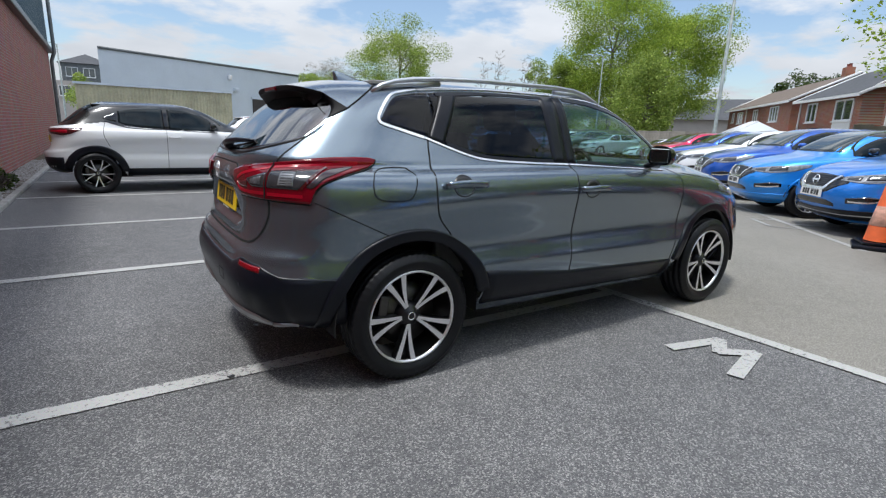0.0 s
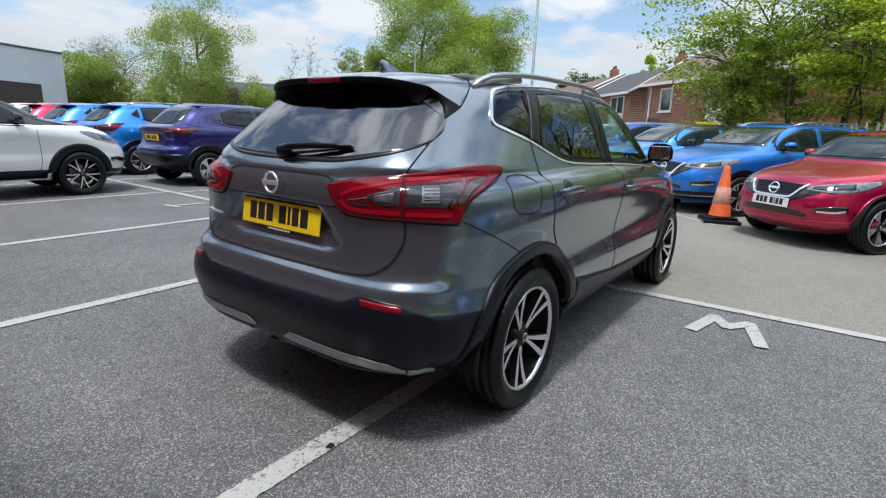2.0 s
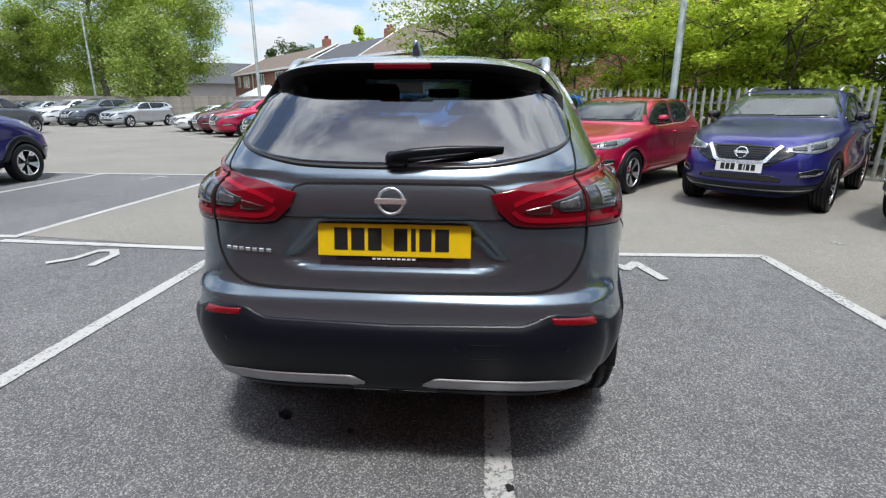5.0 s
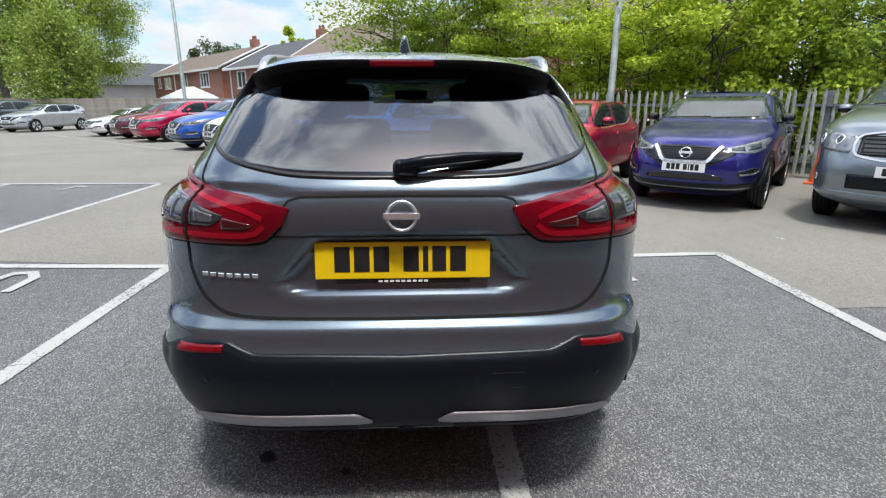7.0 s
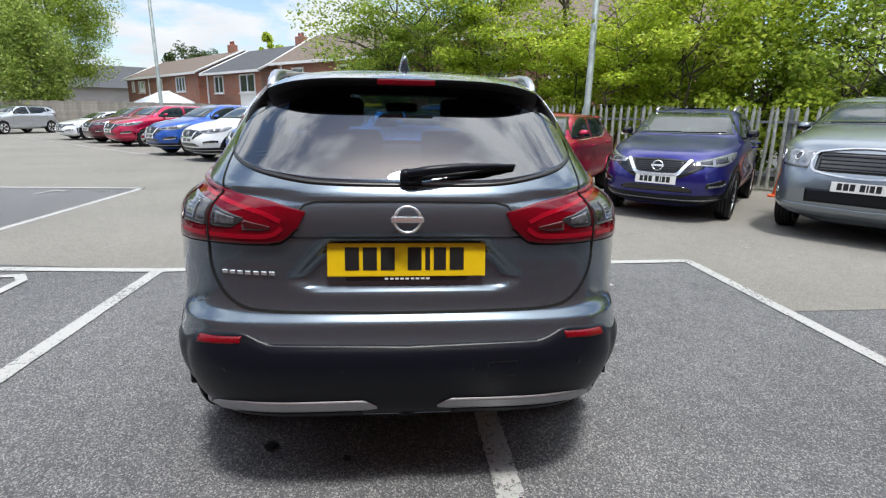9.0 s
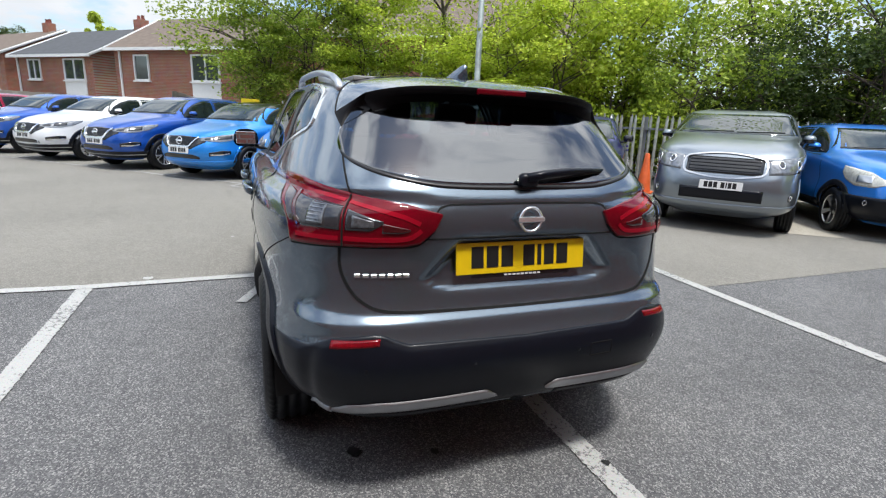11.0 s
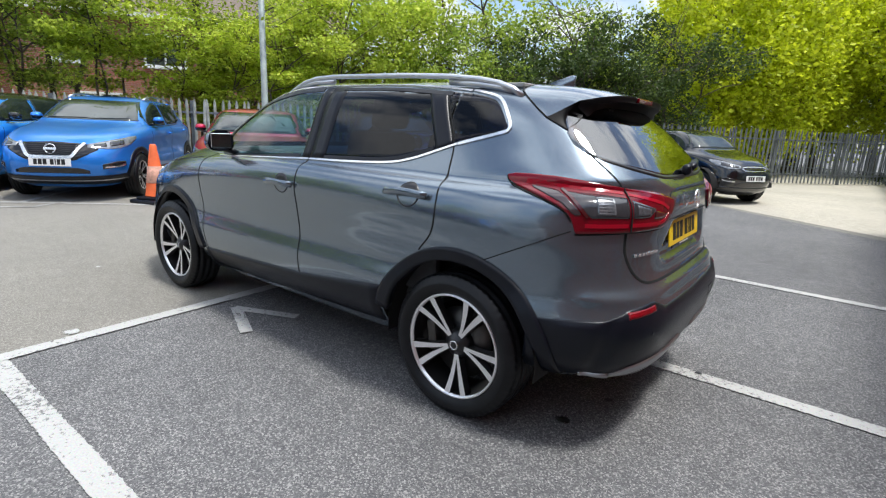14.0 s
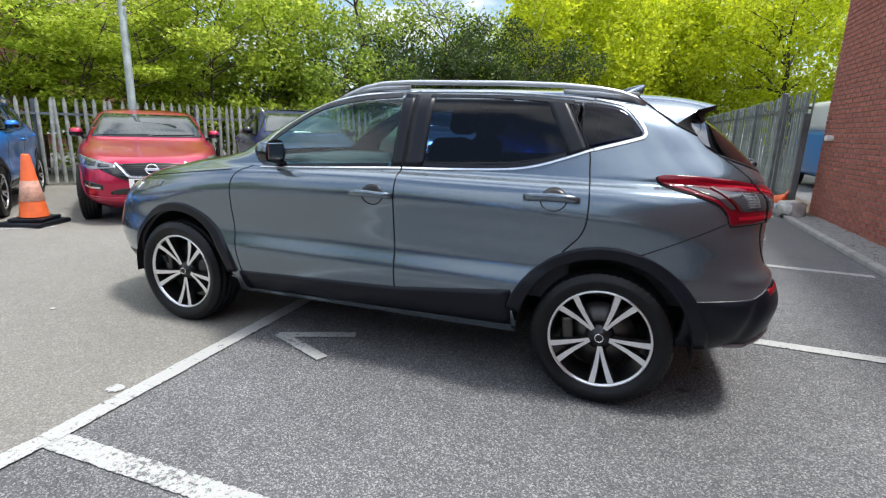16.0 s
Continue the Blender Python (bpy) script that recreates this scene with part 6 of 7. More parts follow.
other_car("pale silver estate car with a dark roof", P_PALE, *by_wheel(25.6, 19.6, 166, 2.67, 0.86), 4.25, 1.80, 1.44, 2.67, kit=KIT_SILVER, cladding=False, roof=P_BLACK, tail=0.3, fine=False)
other_car("slate grey crossover car behind a silver estate", P_SLATE, *by_wheel(26.5, 22.6, 166, 2.67, 0.86), 4.45, 1.84, 1.62, 2.67, kit=KIT_ALLOY, fine=False)
other_car("white hatchback in the far row", P_WHITE, *by_wheel(27.8, 25.5, 166), kit=KIT_SILVER, cladding=False, fine=False)
other_car("pale silver hatchback in the far row", P_PALE, *by_wheel(29.0, 28.4, 166), 4.1, 1.75, 1.48, kit=KIT_SILVER, cladding=False, fine=False)
other_car("slate grey hatchback in the far row", P_SLATE, *by_wheel(30.2, 31.2, 166), 4.2, 1.75, 1.48, kit=KIT_SILVER, cladding=False, fine=False)
other_car("grey crossover car parked on its own", P_SLATE, 17.0, 20.6, 4, kit=KIT_ALLOY, height=1.60, fine=False)
# rows seen from behind
other_car("white small crossover car with a black roof and black arches", P_WHITE, -1.42, 8.50, 1, 4.21, 1.80, 1.58, 2.636, kit=WheelKit(0.345, 0.250, 0.215, 5, 15.0, bright=False, fat=0.013), roof=P_BLACK, bonnet=0.06, tail=-0.13, coupe=True)
other_car("dark indigo small crossover car on silver wheels", P_NAVY, 3.36, 8.50, 0, 4.21, 1.80, 1.58, 2.636, kit=KIT_SILVER, bonnet=0.06, tail=-0.13, coupe=True)
other_car("bright blue crossover car in a row", P_SKY, 3.30, 11.2, 0, kit=KIT_ALLOY, rails=True)
other_car("blue crossover car beside a brighter one", P_BLUE, 3.30, 13.7, 0, kit=KIT_ALLOY, fine=False)
other_car("red crossover car in a row", P_RED, 3.30, 16.1, 0, kit=KIT_ALLOY, fine=False)
other_car("white crossover car at a row's end", P_WHITE, 3.4, 18.7, 0, kit=KIT_ALLOY, fine=False)


# ---- ground ----
def sheet(name, pts, z, material, label, kind="structure", category=""):
    me = mesh_of(name, [(x, y, z) for x, y in pts], [tuple(range(len(pts)))], smooth=False)
    return solid(name, me, material, label, category, kind=kind)


sheet("ground", [(-400, -400), (400, -400), (400, 400), (-400, 400)], 0.0, M_TARMAC, "worn dark grey tarmac of the parking bays", category="ground")
sheet("road", [(2.1, 2.0), (2.31, -2.84), (0.95, -2.84), (1.05, -8.9), (-2.0, -6.7), (-2.4, -6.6), (-2.4, -9.0), (8, -9), (60, 0), (60, 60), (12, 60), (7.1, 60), (7.1, 4.45), (2.4, 4.45), (2.1, 2.0)][:-1], 0.004, M_ROAD, "paler sun-bleached tarmac of the roadway", category="road")
sheet("concrete_apron", [(0.75, -8.9), (-2.4, -6.75), (-2.4, -24), (0.5, -24), (8, -9.5), (4.5, -6.0), (2.6, -6.2)], 0.008, M_CONC, "pale sandy concrete apron", category="pavement")


def stripe(p, q, w, material=M_LINE, z=0.0065, name="painted_line", label="white painted bay line worn at the edges"):
    """A painted line with slightly ragged edges."""
    a, b = Vector((*p, 0)), Vector((*q, 0))
    d = (b - a).normalized()
    s = Vector((-d.y, d.x, 0))
    n = max(2, int((b - a).length / 0.012))
    vs = []
    for i in range(n + 1):
        c = a.lerp(b, i / n)
        for k in (-1, 1):
            vs.append(c + s * (k * w / 2 + random.gauss(0, 1) * 0.0022) + Vector((0, 0, z)))
    me = mesh_of(name, vs, [(2 * i, 2 * i + 1, 2 * i + 3, 2 * i + 2) for i in range(n)], smooth=False)
    return solid(name, me, material, label, "road marking", kind="structure")


for y0, y1, x1 in ((-0.385, -0.37, 2.15), (2.035, 2.09, 2.07), (4.48, 4.52, 2.2), (-2.78, -2.84, 2.25)):
    stripe((-2.42, y0), (x1, y1), 0.105)
stripe((-2.5, 7.26), (2.38, 7.30), 0.10)
stripe((2.29, -2.88), (2.08, 2.1), 0.10, z=0.0085, label="white painted line across the bay ends")
stripe((2.08, 2.1), (2.2, 4.5), 0.10, z=0.0085, label="white painted line across the bay ends")
stripe((2.36, 4.45), (2.40, 20.0), 0.10, z=0.0085, label="white painted line between two bay rows")
stripe((2.4, 4.50), (7.05, 4.50), 0.10, z=0.0085)
for y in (7.10, 9.6, 12.1, 14.6, 17.0):
    stripe((2.45, y), (7.0, y), 0.10, z=0.0085)
for y in (9.75, 12.2):
    stripe((-2.5, y), (2.3, y), 0.10)
stripe((7.03, 4.45), (7.03, 20.0), 0.10, z=0.0085)
# lines of the row that faces us
ROWD = Vector((0.68, 0.733))
A0 = Vector((6.55, -0.60))
stripe(A0 - ROWD * 0.2, A0 + ROWD * 26, 0.09, M_LINE_OLD, z=0.0085)
for k in range(9):
    p = A0 + ROWD * (1.75 + 2.5 * k)
    stripe(p, p + Vector((ROWD.y, -ROWD.x)) * 4.6, 0.09, M_LINE_OLD, z=0.0085)


def strokes(lines, w, label, material=M_LINE):
    vs, fs = [], []
    for (ax, ay), (bx, by) in lines:
        a, b = Vector((ax, ay, 0.0095)), Vector((bx, by, 0.0095))
        d = (b - a).normalized()
        s = Vector((-d.y, d.x, 0)) * w / 2
        a2, b2 = a - d * w * 0.3, b + d * w * 0.3
        n = len(vs)
        vs += [a2 - s, a2 + s, b2 + s, b2 - s]
        fs.append((n, n + 1, n + 2, n + 3))
        for v in vs[n:]:
            v.z += 0.0004 * len(fs)
    return solid("painted_mark", mesh_of("mark", vs, fs, smooth=False), material, label, "road marking", kind="structure")


strokes([((1.60, -1.315), (1.98, -1.40)), ((1.98, -1.40), (1.80, -1.50)), ((1.80, -1.50), (1.97, -1.62)), ((1.97, -1.62), (1.57, -1.72))], 0.085, "white painted letter W on the tarmac")
strokes([((1.90, 0.82), (1.50, 0.635)), ((1.90, 0.82), (1.50, 0.99))], 0.075, "white painted letter V on the tarmac")
strokes([((1.52, 3.0), (1.82, 3.02)), ((1.82, 3.02), (1.95, 3.12)), ((1.95, 3.12), (1.93, 3.26)), ((1.93, 3.26), (1.68, 3.30)), ((1.68, 3.30), (1.55, 3.42))], 0.075, "white painted letter U on the tarmac")
strokes([((1.62, 5.90), (1.66, 5.60)), ((1.64, 5.76), (2.1, 5.72))], 0.07, "white painted letter T on the tarmac")
strokes([((6.28, 5.80), (6.72, 5.74)), ((6.72, 5.74), (6.60, 5.54))], 0.07, "white painted strokes on the tarmac", M_LINE_OLD)
G0 = Vector((7.20, 0.55))
strokes([(G0 + ROWD * a + Vector((ROWD.y, -ROWD.x)) * b, G0 + ROWD * c + Vector((ROWD.y, -ROWD.x)) * d) for a, b, c, d in ((0, 0.3, 0.9, 0.3), (0, 0.3, 0.1, -0.1), (0.9, 0.3, 0.8, -0.1), (0.1, -0.1, 0.8, -0.1))], 0.06, "faded painted marking on the roadway", M_LINE_OLD)


def blotch(x, y, r, material, label, z=0.0095):
    n = 18
    pts = [(x + math.cos(6.283 * k / n) * r * random.uniform(0.6, 1.2), y + math.sin(6.283 * k / n) * r * random.uniform(0.5, 1.1), z) for k in range(n)]
    return solid("oil_spot", mesh_of("spot", pts, [tuple(range(n))], smooth=False), material, label, "stain", kind="structure")


for x, y, r in ((-0.43, 0.557, 0.035), (-0.53, 0.234, 0.022), (-0.805, -0.417, 0.02)):
    blotch(x, y, r, M_OIL, "dark oil spot on the tarmac")
for x, y, r in ((2.21, 1.70, 0.045), (2.79, -3.81, 0.03), (2.83, -3.78, 0.018), (3.6, 1.1, 0.02)):
    blotch(x, y, r, M_LINE, "dried pale spot on the tarmac", 0.0105)
# kerb, soil and gravel strip along the brick building
for y0, y1 in ((-24.0, -6.9), (-6.9, 26.0)):
    bm = bmesh.new()
    y = y0
    while y < y1 - 0.1:
        box((0.10, 0.90, 0.07), (-2.55, y + 0.455, 0.03), 0.012, 1, bm)
        y += 0.915
    solid("kerb", bm, M_KERB, "low concrete kerb edging the tarmac", "kerb", kind="structure")
sheet("verge", [(-2.6, -26), (-2.6, 26), (-3.6, 26), (-3.6, -26)], 0.028, M_SOIL, "bare soil strip beside the wall", category="verge")


def scatter(name, count, area, size, material, label, z=0.03, flat=0.6):
    vs, fs = [], []
    for _ in range(count):
        x, y = random.uniform(area[0], area[1]), random.uniform(area[2], area[3])
        r = size * random.uniform(0.5, 1.3)
        n = len(vs)
        a = random.uniform(0, 6.28)
        for k in range(5):
            vs.append((x + math.cos(a + k * 1.2566) * r * random.uniform(0.7, 1.2), y + math.sin(a + k * 1.2566) * r * random.uniform(0.7, 1.2), z))
        vs.append((x, y, z + r * flat * random.uniform(0.5, 1.2)))
        fs += [(n + k, n + (k + 1) % 5, n + 5) for k in range(5)]
    return solid(name, mesh_of(name, vs, fs, smooth=False), material, label, name.replace("_", " "), kind="stuff")


scatter("gravel", 5200, (-3.1, -2.62, -7.0, -0.5), 0.022, M_GRAVEL, "grey and white gravel along the wall's foot")
scatter("gravel", 1500, (-3.1, -2.62, 5.0, 16.0), 0.03, M_GRAVEL, "grey gravel along the wall's foot")
scatter("leaf_litter", 2500, (-2.75, -2.45, -21.0, -7.6), 0.05, mat("dead_leaves", (0.16, 0.10, 0.055), 0.9, vary=0.5, vscale=20), "brown leaf litter along the kerb", flat=0.35)


# ---- buildings and fences ----
WALLX, WALL_Y0, WALL_Y1, EAVE = -3.1, -7.55, 27.5, 4.1
wall = thing("wall_west", "long red brick wall of the dealership building", "wall", kind="structure")
part("wall_core", box((0.28, WALL_Y1 - WALL_Y0, EAVE), (WALLX - 0.155, (WALL_Y0 + WALL_Y1) / 2, EAVE / 2)), M_BRICKFAR, wall)
part("gable_wall", box((9.0, 0.28, EAVE), (WALLX - 4.8, WALL_Y0 + 0.14, EAVE / 2)), M_BRICKFAR, wall)
part("far_gable_wall", box((9.0, 0.28, EAVE), (WALLX - 4.8, WALL_Y1 - 0.14, EAVE / 2)), M_BRICKFAR, wall)
part("mortar_bed", box((0.012, 5.2, EAVE), (WALLX - 0.009, WALL_Y0 + 2.6, EAVE / 2)), M_MORTAR, wall)
roof = thing("roof_west", "grey metal roof over the brick building with a dark fascia", "roof", kind="structure")
part("fascia", box((0.30, WALL_Y1 - WALL_Y0 + 0.3, 0.20), (WALLX + 0.02, (WALL_Y0 + WALL_Y1) / 2, EAVE + 0.10), 0.02, 1), M_PLASTIC, roof)
me = mesh_of("roof_slope", [(WALLX + 0.15, WALL_Y0 - 0.15, EAVE + 0.2), (WALLX + 0.15, WALL_Y1 + 0.15, EAVE + 0.2), (WALLX - 9.3, WALL_Y1 + 0.15, EAVE + 2.4), (WALLX - 9.3, WALL_Y0 - 0.15, EAVE + 2.4),
                            (WALLX + 0.15, WALL_Y0 - 0.15, EAVE + 0.12), (WALLX + 0.15, WALL_Y1 + 0.15, EAVE + 0.12), (WALLX - 9.3, WALL_Y1 + 0.15, EAVE + 2.3), (WALLX - 9.3, WALL_Y0 - 0.15, EAVE + 2.3)],
             [(0, 1, 2, 3), (7, 6, 5, 4), (0, 4, 5, 1), (1, 5, 6, 2), (2, 6, 7, 3), (3, 7, 4, 0)], smooth=False)
part("roof_slope", me, M_SHED, roof)
upper = thing("upper_storey", "blue-grey ribbed metal cladding above the brick wall", "wall", kind="structure")
part("cladding_core", box((8.6, 15.5, 3.2), (WALLX - 4.3, WALL_Y1 - 7.75, EAVE + 1.72)), M_CLADBLUE, upper)
for k in range(51):
    part("cladding_rib", box((0.03, 0.06, 3.2), (WALLX + 0.015, WALL_Y1 - 0.2 - k * 0.3, EAVE + 1.72), 0.008, 1), M_CLADBLUE, upper)
pipe = tube([(WALLX + 0.08, WALL_Y1 - 0.1, 0.05), (WALLX + 0.08, WALL_Y1 - 0.1, EAVE - 0.35), (WALLX + 0.22, WALL_Y1 - 0.1, EAVE + 0.05), (WALLX + 0.22, WALL_Y1 - 0.1, EAVE + 3.1)], [0.075] * 4, 10)
solid("drainpipe", mesh_of("drainpipe", *pipe), M_STEELDK, "grey drainpipe at the building's corner", "drainpipe", kind="structure")
solid("wall_light", box((0.10, 0.16, 0.09), (WALLX + 0.05, -7.1, 1.35), 0.02, 2), M_UPVC, "small white box fixed to the brick wall", "box")


def palisade(p, q, height, label, pitch=0.155, wide=0.063, material=M_STEEL, lean=0.0):
    """A steel palisade fence: pointed pales, two rails, posts."""
    a, b = Vector((*p, 0)), Vector((*q, 0))
    d = (b - a).normalized()
    length = (b - a).length
    f = thing("palisade_fence", label, "fence", Matrix.Translation(a) @ Matrix.Rotation(math.atan2(d.y, d.x), 4, "Z"), kind="structure")
    w = wide
    prof = [(-w / 2, 0.0), (-w / 6, 0.014), (w / 6, 0.014), (w / 2, 0.0)]
    vs, fs = [], []
    for z, s in ((0.05, 1.0), (height - 0.09, 1.0), (height, 0.25)):
        vs += [(x * s, y, z + (0.0 if s == 1 else 0)) for x, y in prof]
    for r in range(2):
        for k in range(3):
            fs.append((r * 4 + k, r * 4 + k + 1, (r + 1) * 4 + k + 1, (r + 1) * 4 + k))
    n = len(vs)
    vs += [(x, y - 0.004, z) for x, y, z in vs]
    fs += [tuple(i + n for i in g[::-1]) for g in fs]
    pale = mesh_of("pale", vs, fs, smooth=False)
    pale.materials.append(material)
    for k in range(int(length / pitch)):
        part("pale", pale, None, f, m=pose(k * pitch, 0.03, random.uniform(-0.01, 0.01), random.gauss(0, 0.8), random.gauss(0, 1.0), 0))
    for z in (0.32, height - 0.30):
        part("rail", box((length, 0.045, 0.045), (length / 2, 0.0, z)), M_STEELDK, f)
    post = as_mesh("post", box((0.09, 0.055, height - 0.04), (0, -0.05, height / 2 - 0.02)))
    post.materials.append(M_STEELDK)
    for k in range(int(length / 2.75) + 1):
        part("post", post, None, f, m=pose(k * 2.75, 0, 0))
    return f


FD = Vector((0.61, 0.792))
FP = Vector((7.3, -7.4))
palisade(FP - FD * 5.7, FP + FD * 9.5, 1.66, "weathered galvanised palisade fence in front of the trees", pitch=0.150)
# this stretch takes the darker steel so its colour carries the trees' shade
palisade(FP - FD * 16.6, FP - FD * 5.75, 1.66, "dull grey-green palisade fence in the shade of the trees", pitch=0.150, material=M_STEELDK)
palisade((-2.78, -22.5), (-2.78, -7.4), 2.15, "tall dull steel palisade fence beside the building", pitch=0.100, wide=0.080, material=M_STEELGR)
palisade((4.5, -23.5), (-2.7, -22.6), 1.75, "dull palisade fence at the end of the apron", material=M_STEELDK)
for y, h in ((-9.05, 2.2), (-7.35, 1.75)):
    solid("gate_post", box((0.10, 0.10, h), (-2.74, y, h / 2), 0.008, 1), M_STEELDK, "square steel gate post", "post")


def pole(x, y, h, r, label, arm=0.0, turn=0.0, material=M_STEELGR, name="street_lamp"):
    t = thing(name, label, "lamp post", pose(x, y, 0, 0, 0, turn))
    part("pole", mesh_of("pole", *tube([(0, 0, 0), (0, 0, 1.2), (0, 0, 1.25), (0, 0, h)], [r * 1.3, r * 1.3, r, r * 0.7], 12)), material, t)
    if arm:
        part("arm", mesh_of("arm", *tube([(0, 0, h - 0.02), (arm * 0.4, 0, h + 0.08), (arm, 0, h + 0.1)], [0.035] * 3, 8)), material, t)
        part("lantern", box((0.62, 0.20, 0.10), (arm + 0.25, 0, h + 0.08), 0.03, 2), M_SHED, t, smooth=True)
    return t


pole(9.34, -4.28, 7.5, 0.075, "grey steel lamp post behind the red hatchback", 0.8, 200)
pole(23.4, 11.0, 9.5, 0.085, "slim grey lamp post near the houses", 0.9, 150)
pole(40.5, 33.0, 8.9, 0.09, "far street lamp among the trees", 1.1, 160)
pole(52.0, 52.0, 8.0, 0.09, "far street lamp beyond the parked cars", 1.2, 200)
pole(-4.5, 62.0, 8.2, 0.09, "far street lamp by the pale building", 1.0, 200)


def window(parent, m, w, h, bars=2):
    win = new("window")
    win.parent = parent
    win.matrix_local = m
    part("pane", box((w - 0.06, 0.03, h - 0.06), (0, 0.02, 0)), M_PANE, win)
    for s in (-1, 1):
        part("frame_side", box((0.09, 0.08, h), (s * (w / 2 - 0.045), -0.01, 0)), M_UPVC, win)
        part("frame_bar", box((w - 0.18, 0.08, 0.09), (0, -0.01, s * (h / 2 - 0.045))), M_UPVC, win)
    for k in range(1, bars):
        part("mullion", box((0.07, 0.07, h - 0.18), (w * (k / bars - 0.5), -0.01, 0)), M_UPVC, win)
    part("sill", box((w + 0.12, 0.16, 0.06), (0, -0.05, -h / 2 - 0.03)), M_UPVC, win)


def house(p, q, depth, eave, ridge, roof_m, windows, label, chimney=None, panel=None, pipes=(), ground=0.0):
    """A two-storey brick house whose front runs from p to q (seen from outside, left to right)."""
    a, b = Vector((*p, 0)), Vector((*q, 0))
    d = (b - a).normalized()
    L = (b - a).length
    h = thing("house", label, "house", Matrix.Translation(a) @ Matrix.Rotation(math.atan2(d.y, d.x), 4, "Z"))
    part("wall", box((L, depth, eave), (L / 2, depth / 2, eave / 2)), M_HOUSE, h)
    o = 0.35
    z0 = eave - 0.08
    vs = [(-o, -o, z0), (L + o, -o, z0), (L + o, depth + o, z0), (-o, depth + o, z0), (-o, depth / 2, ridge), (L + o, depth / 2, ridge)]
    vs += [(x, y, z - 0.14) for x, y, z in vs]
    fs = [(0, 1, 5, 4), (2, 3, 4, 5), (7, 6, 10, 11), (9, 8, 11, 10), (0, 6, 7, 1), (2, 8, 9, 3), (0, 4, 10, 6), (4, 3, 9, 10), (1, 7, 11, 5), (5, 11, 8, 2)]
    rf = part("roof", mesh_of("roof", vs, fs, smooth=False), roof_m, h)
    for s in (-1, 1):
        gx = L / 2 + s * (L / 2 - 0.02)
        part("gable", mesh_of("gable", [(gx, 0, eave - 0.02), (gx, depth, eave - 0.02), (gx, depth / 2, ridge - 0.2), (gx - s * 0.2, 0, eave - 0.02), (gx - s * 0.2, depth, eave - 0.02), (gx - s * 0.2, depth / 2, ridge - 0.2)],
                              [(0, 1, 2), (5, 4, 3), (0, 3, 4, 1), (1, 4, 5, 2), (2, 5, 3, 0)], smooth=False), M_HOUSE, h)
        part("barge_board", sweep([(gx + s * 0.38, -o, z0 - 0.02), (gx + s * 0.38, depth / 2, ridge - 0.02)], 0.05, 0.20, 4), M_UPVC, h)
    part("gutter", box((L + 0.7, 0.12, 0.16), (L / 2, -o - 0.02, z0 - 0.06)), M_UPVC, h)
    for x, z, w, hh, bars in windows:
        window(h, pose(x, -0.02, z), w, hh, bars)
    for x in pipes:
        part("drainpipe", box((0.10, 0.10, eave - 0.2), (x, -0.06, eave / 2 - 0.1), 0.02), M_UPVC, h)
    if panel:
        part("white_panel", box((panel[1], 0.05, panel[3] - panel[2]), (panel[0], -0.03, (panel[2] + panel[3]) / 2)), M_UPVC, h)
    if chimney is not None:
        c = part("chimney", box((0.75, 0.55, 0.95), (chimney, depth / 2, ridge + 0.05), 0.01, 1), M_HOUSE, h)
        for k in (-1, 1):
            part("chimney_pot", lathe([(0.11, 0), (0.09, 0.25), (0.11, 0.27)], 12), M_BRICK, c, m=pose(chimney + k * 0.2, depth / 2, ridge + 0.52, 90))
    return h


house((55.0, 27.6), (41.2, 15.6), 7.5, 4.35, 6.25, M_ROOFT, [(2.0, 3.55, 0.7, 1.0, 1), (4.6, 3.45, 1.8, 1.1, 2), (9.6, 3.45, 1.3, 1.15, 2), (14.6, 3.45, 2.0, 1.2, 3), (9.0, 1.4, 1.8, 1.4, 2)], "red brick house with a brown tiled roof", chimney=16.6, pipes=(6.8,))
house((40.2, 14.6), (34.4, 9.1), 7.5, 4.15, 6.1, M_ROOFS, [(2.0, 3.25, 1.4, 1.25, 2), (6.2, 3.25, 2.1, 1.25, 2)], "red brick house with a slate grey roof and a white panel", chimney=7.3, panel=(6.2, 2.1, 0.8, 2.58), pipes=(0.2,))
house((33.6, 7.8), (25.6, -0.6), 7.0, 4.5, 6.6, M_ROOFT, [(2.2, 3.4, 1.2, 1.4, 1), (7.0, 3.4, 2.0, 1.4, 2)], "red brick house behind the trees", panel=(7.0, 2.0, 0.8, 2.7), pipes=(0.5,))
house((24.8, -3.2), (17.5, -13.5), 8.0, 5.2, 7.6, M_ROOFT, [(2.0, 3.8, 1.2, 1.3, 2), (5.5, 3.8, 1.6, 1.3, 2), (9.5, 3.8, 1.2, 1.3, 2), (3.0, 1.4, 1.6, 1.3, 2), (8.0, 1.4, 1.6, 1.3, 2)], "orange brick house close behind the hedge", chimney=5.0)
# conservatory in front of the first house
cons = thing("conservatory", "white framed conservatory with a pale ridged roof", "conservatory", pose(43.0, 18.5, 0, 0, 0, 221))
part("base", box((4.2, 3.0, 1.9), (0, -0.5, 0.95), 0.03), M_UPVC, cons)
vs = [(-2.3, -2.2, 1.9), (2.3, -2.2, 1.9), (2.3, 1.2, 1.9), (-2.3, 1.2, 1.9), (-1.0, -0.4, 2.8), (1.0, -0.4, 2.8)]
part("roof", mesh_of("croof", vs, [(0, 1, 5, 4), (1, 2, 5), (2, 3, 4, 5), (3, 0, 4)], smooth=False), M_SHED, cons)
for k in range(7):
    t = -2.2 + 4.4 * k / 6
    part("glazing_bar", sweep([(t, -2.2, 1.93), (t * 0.45, -0.4, 2.84)], 0.07, 0.07, 4), M_UPVC, cons)
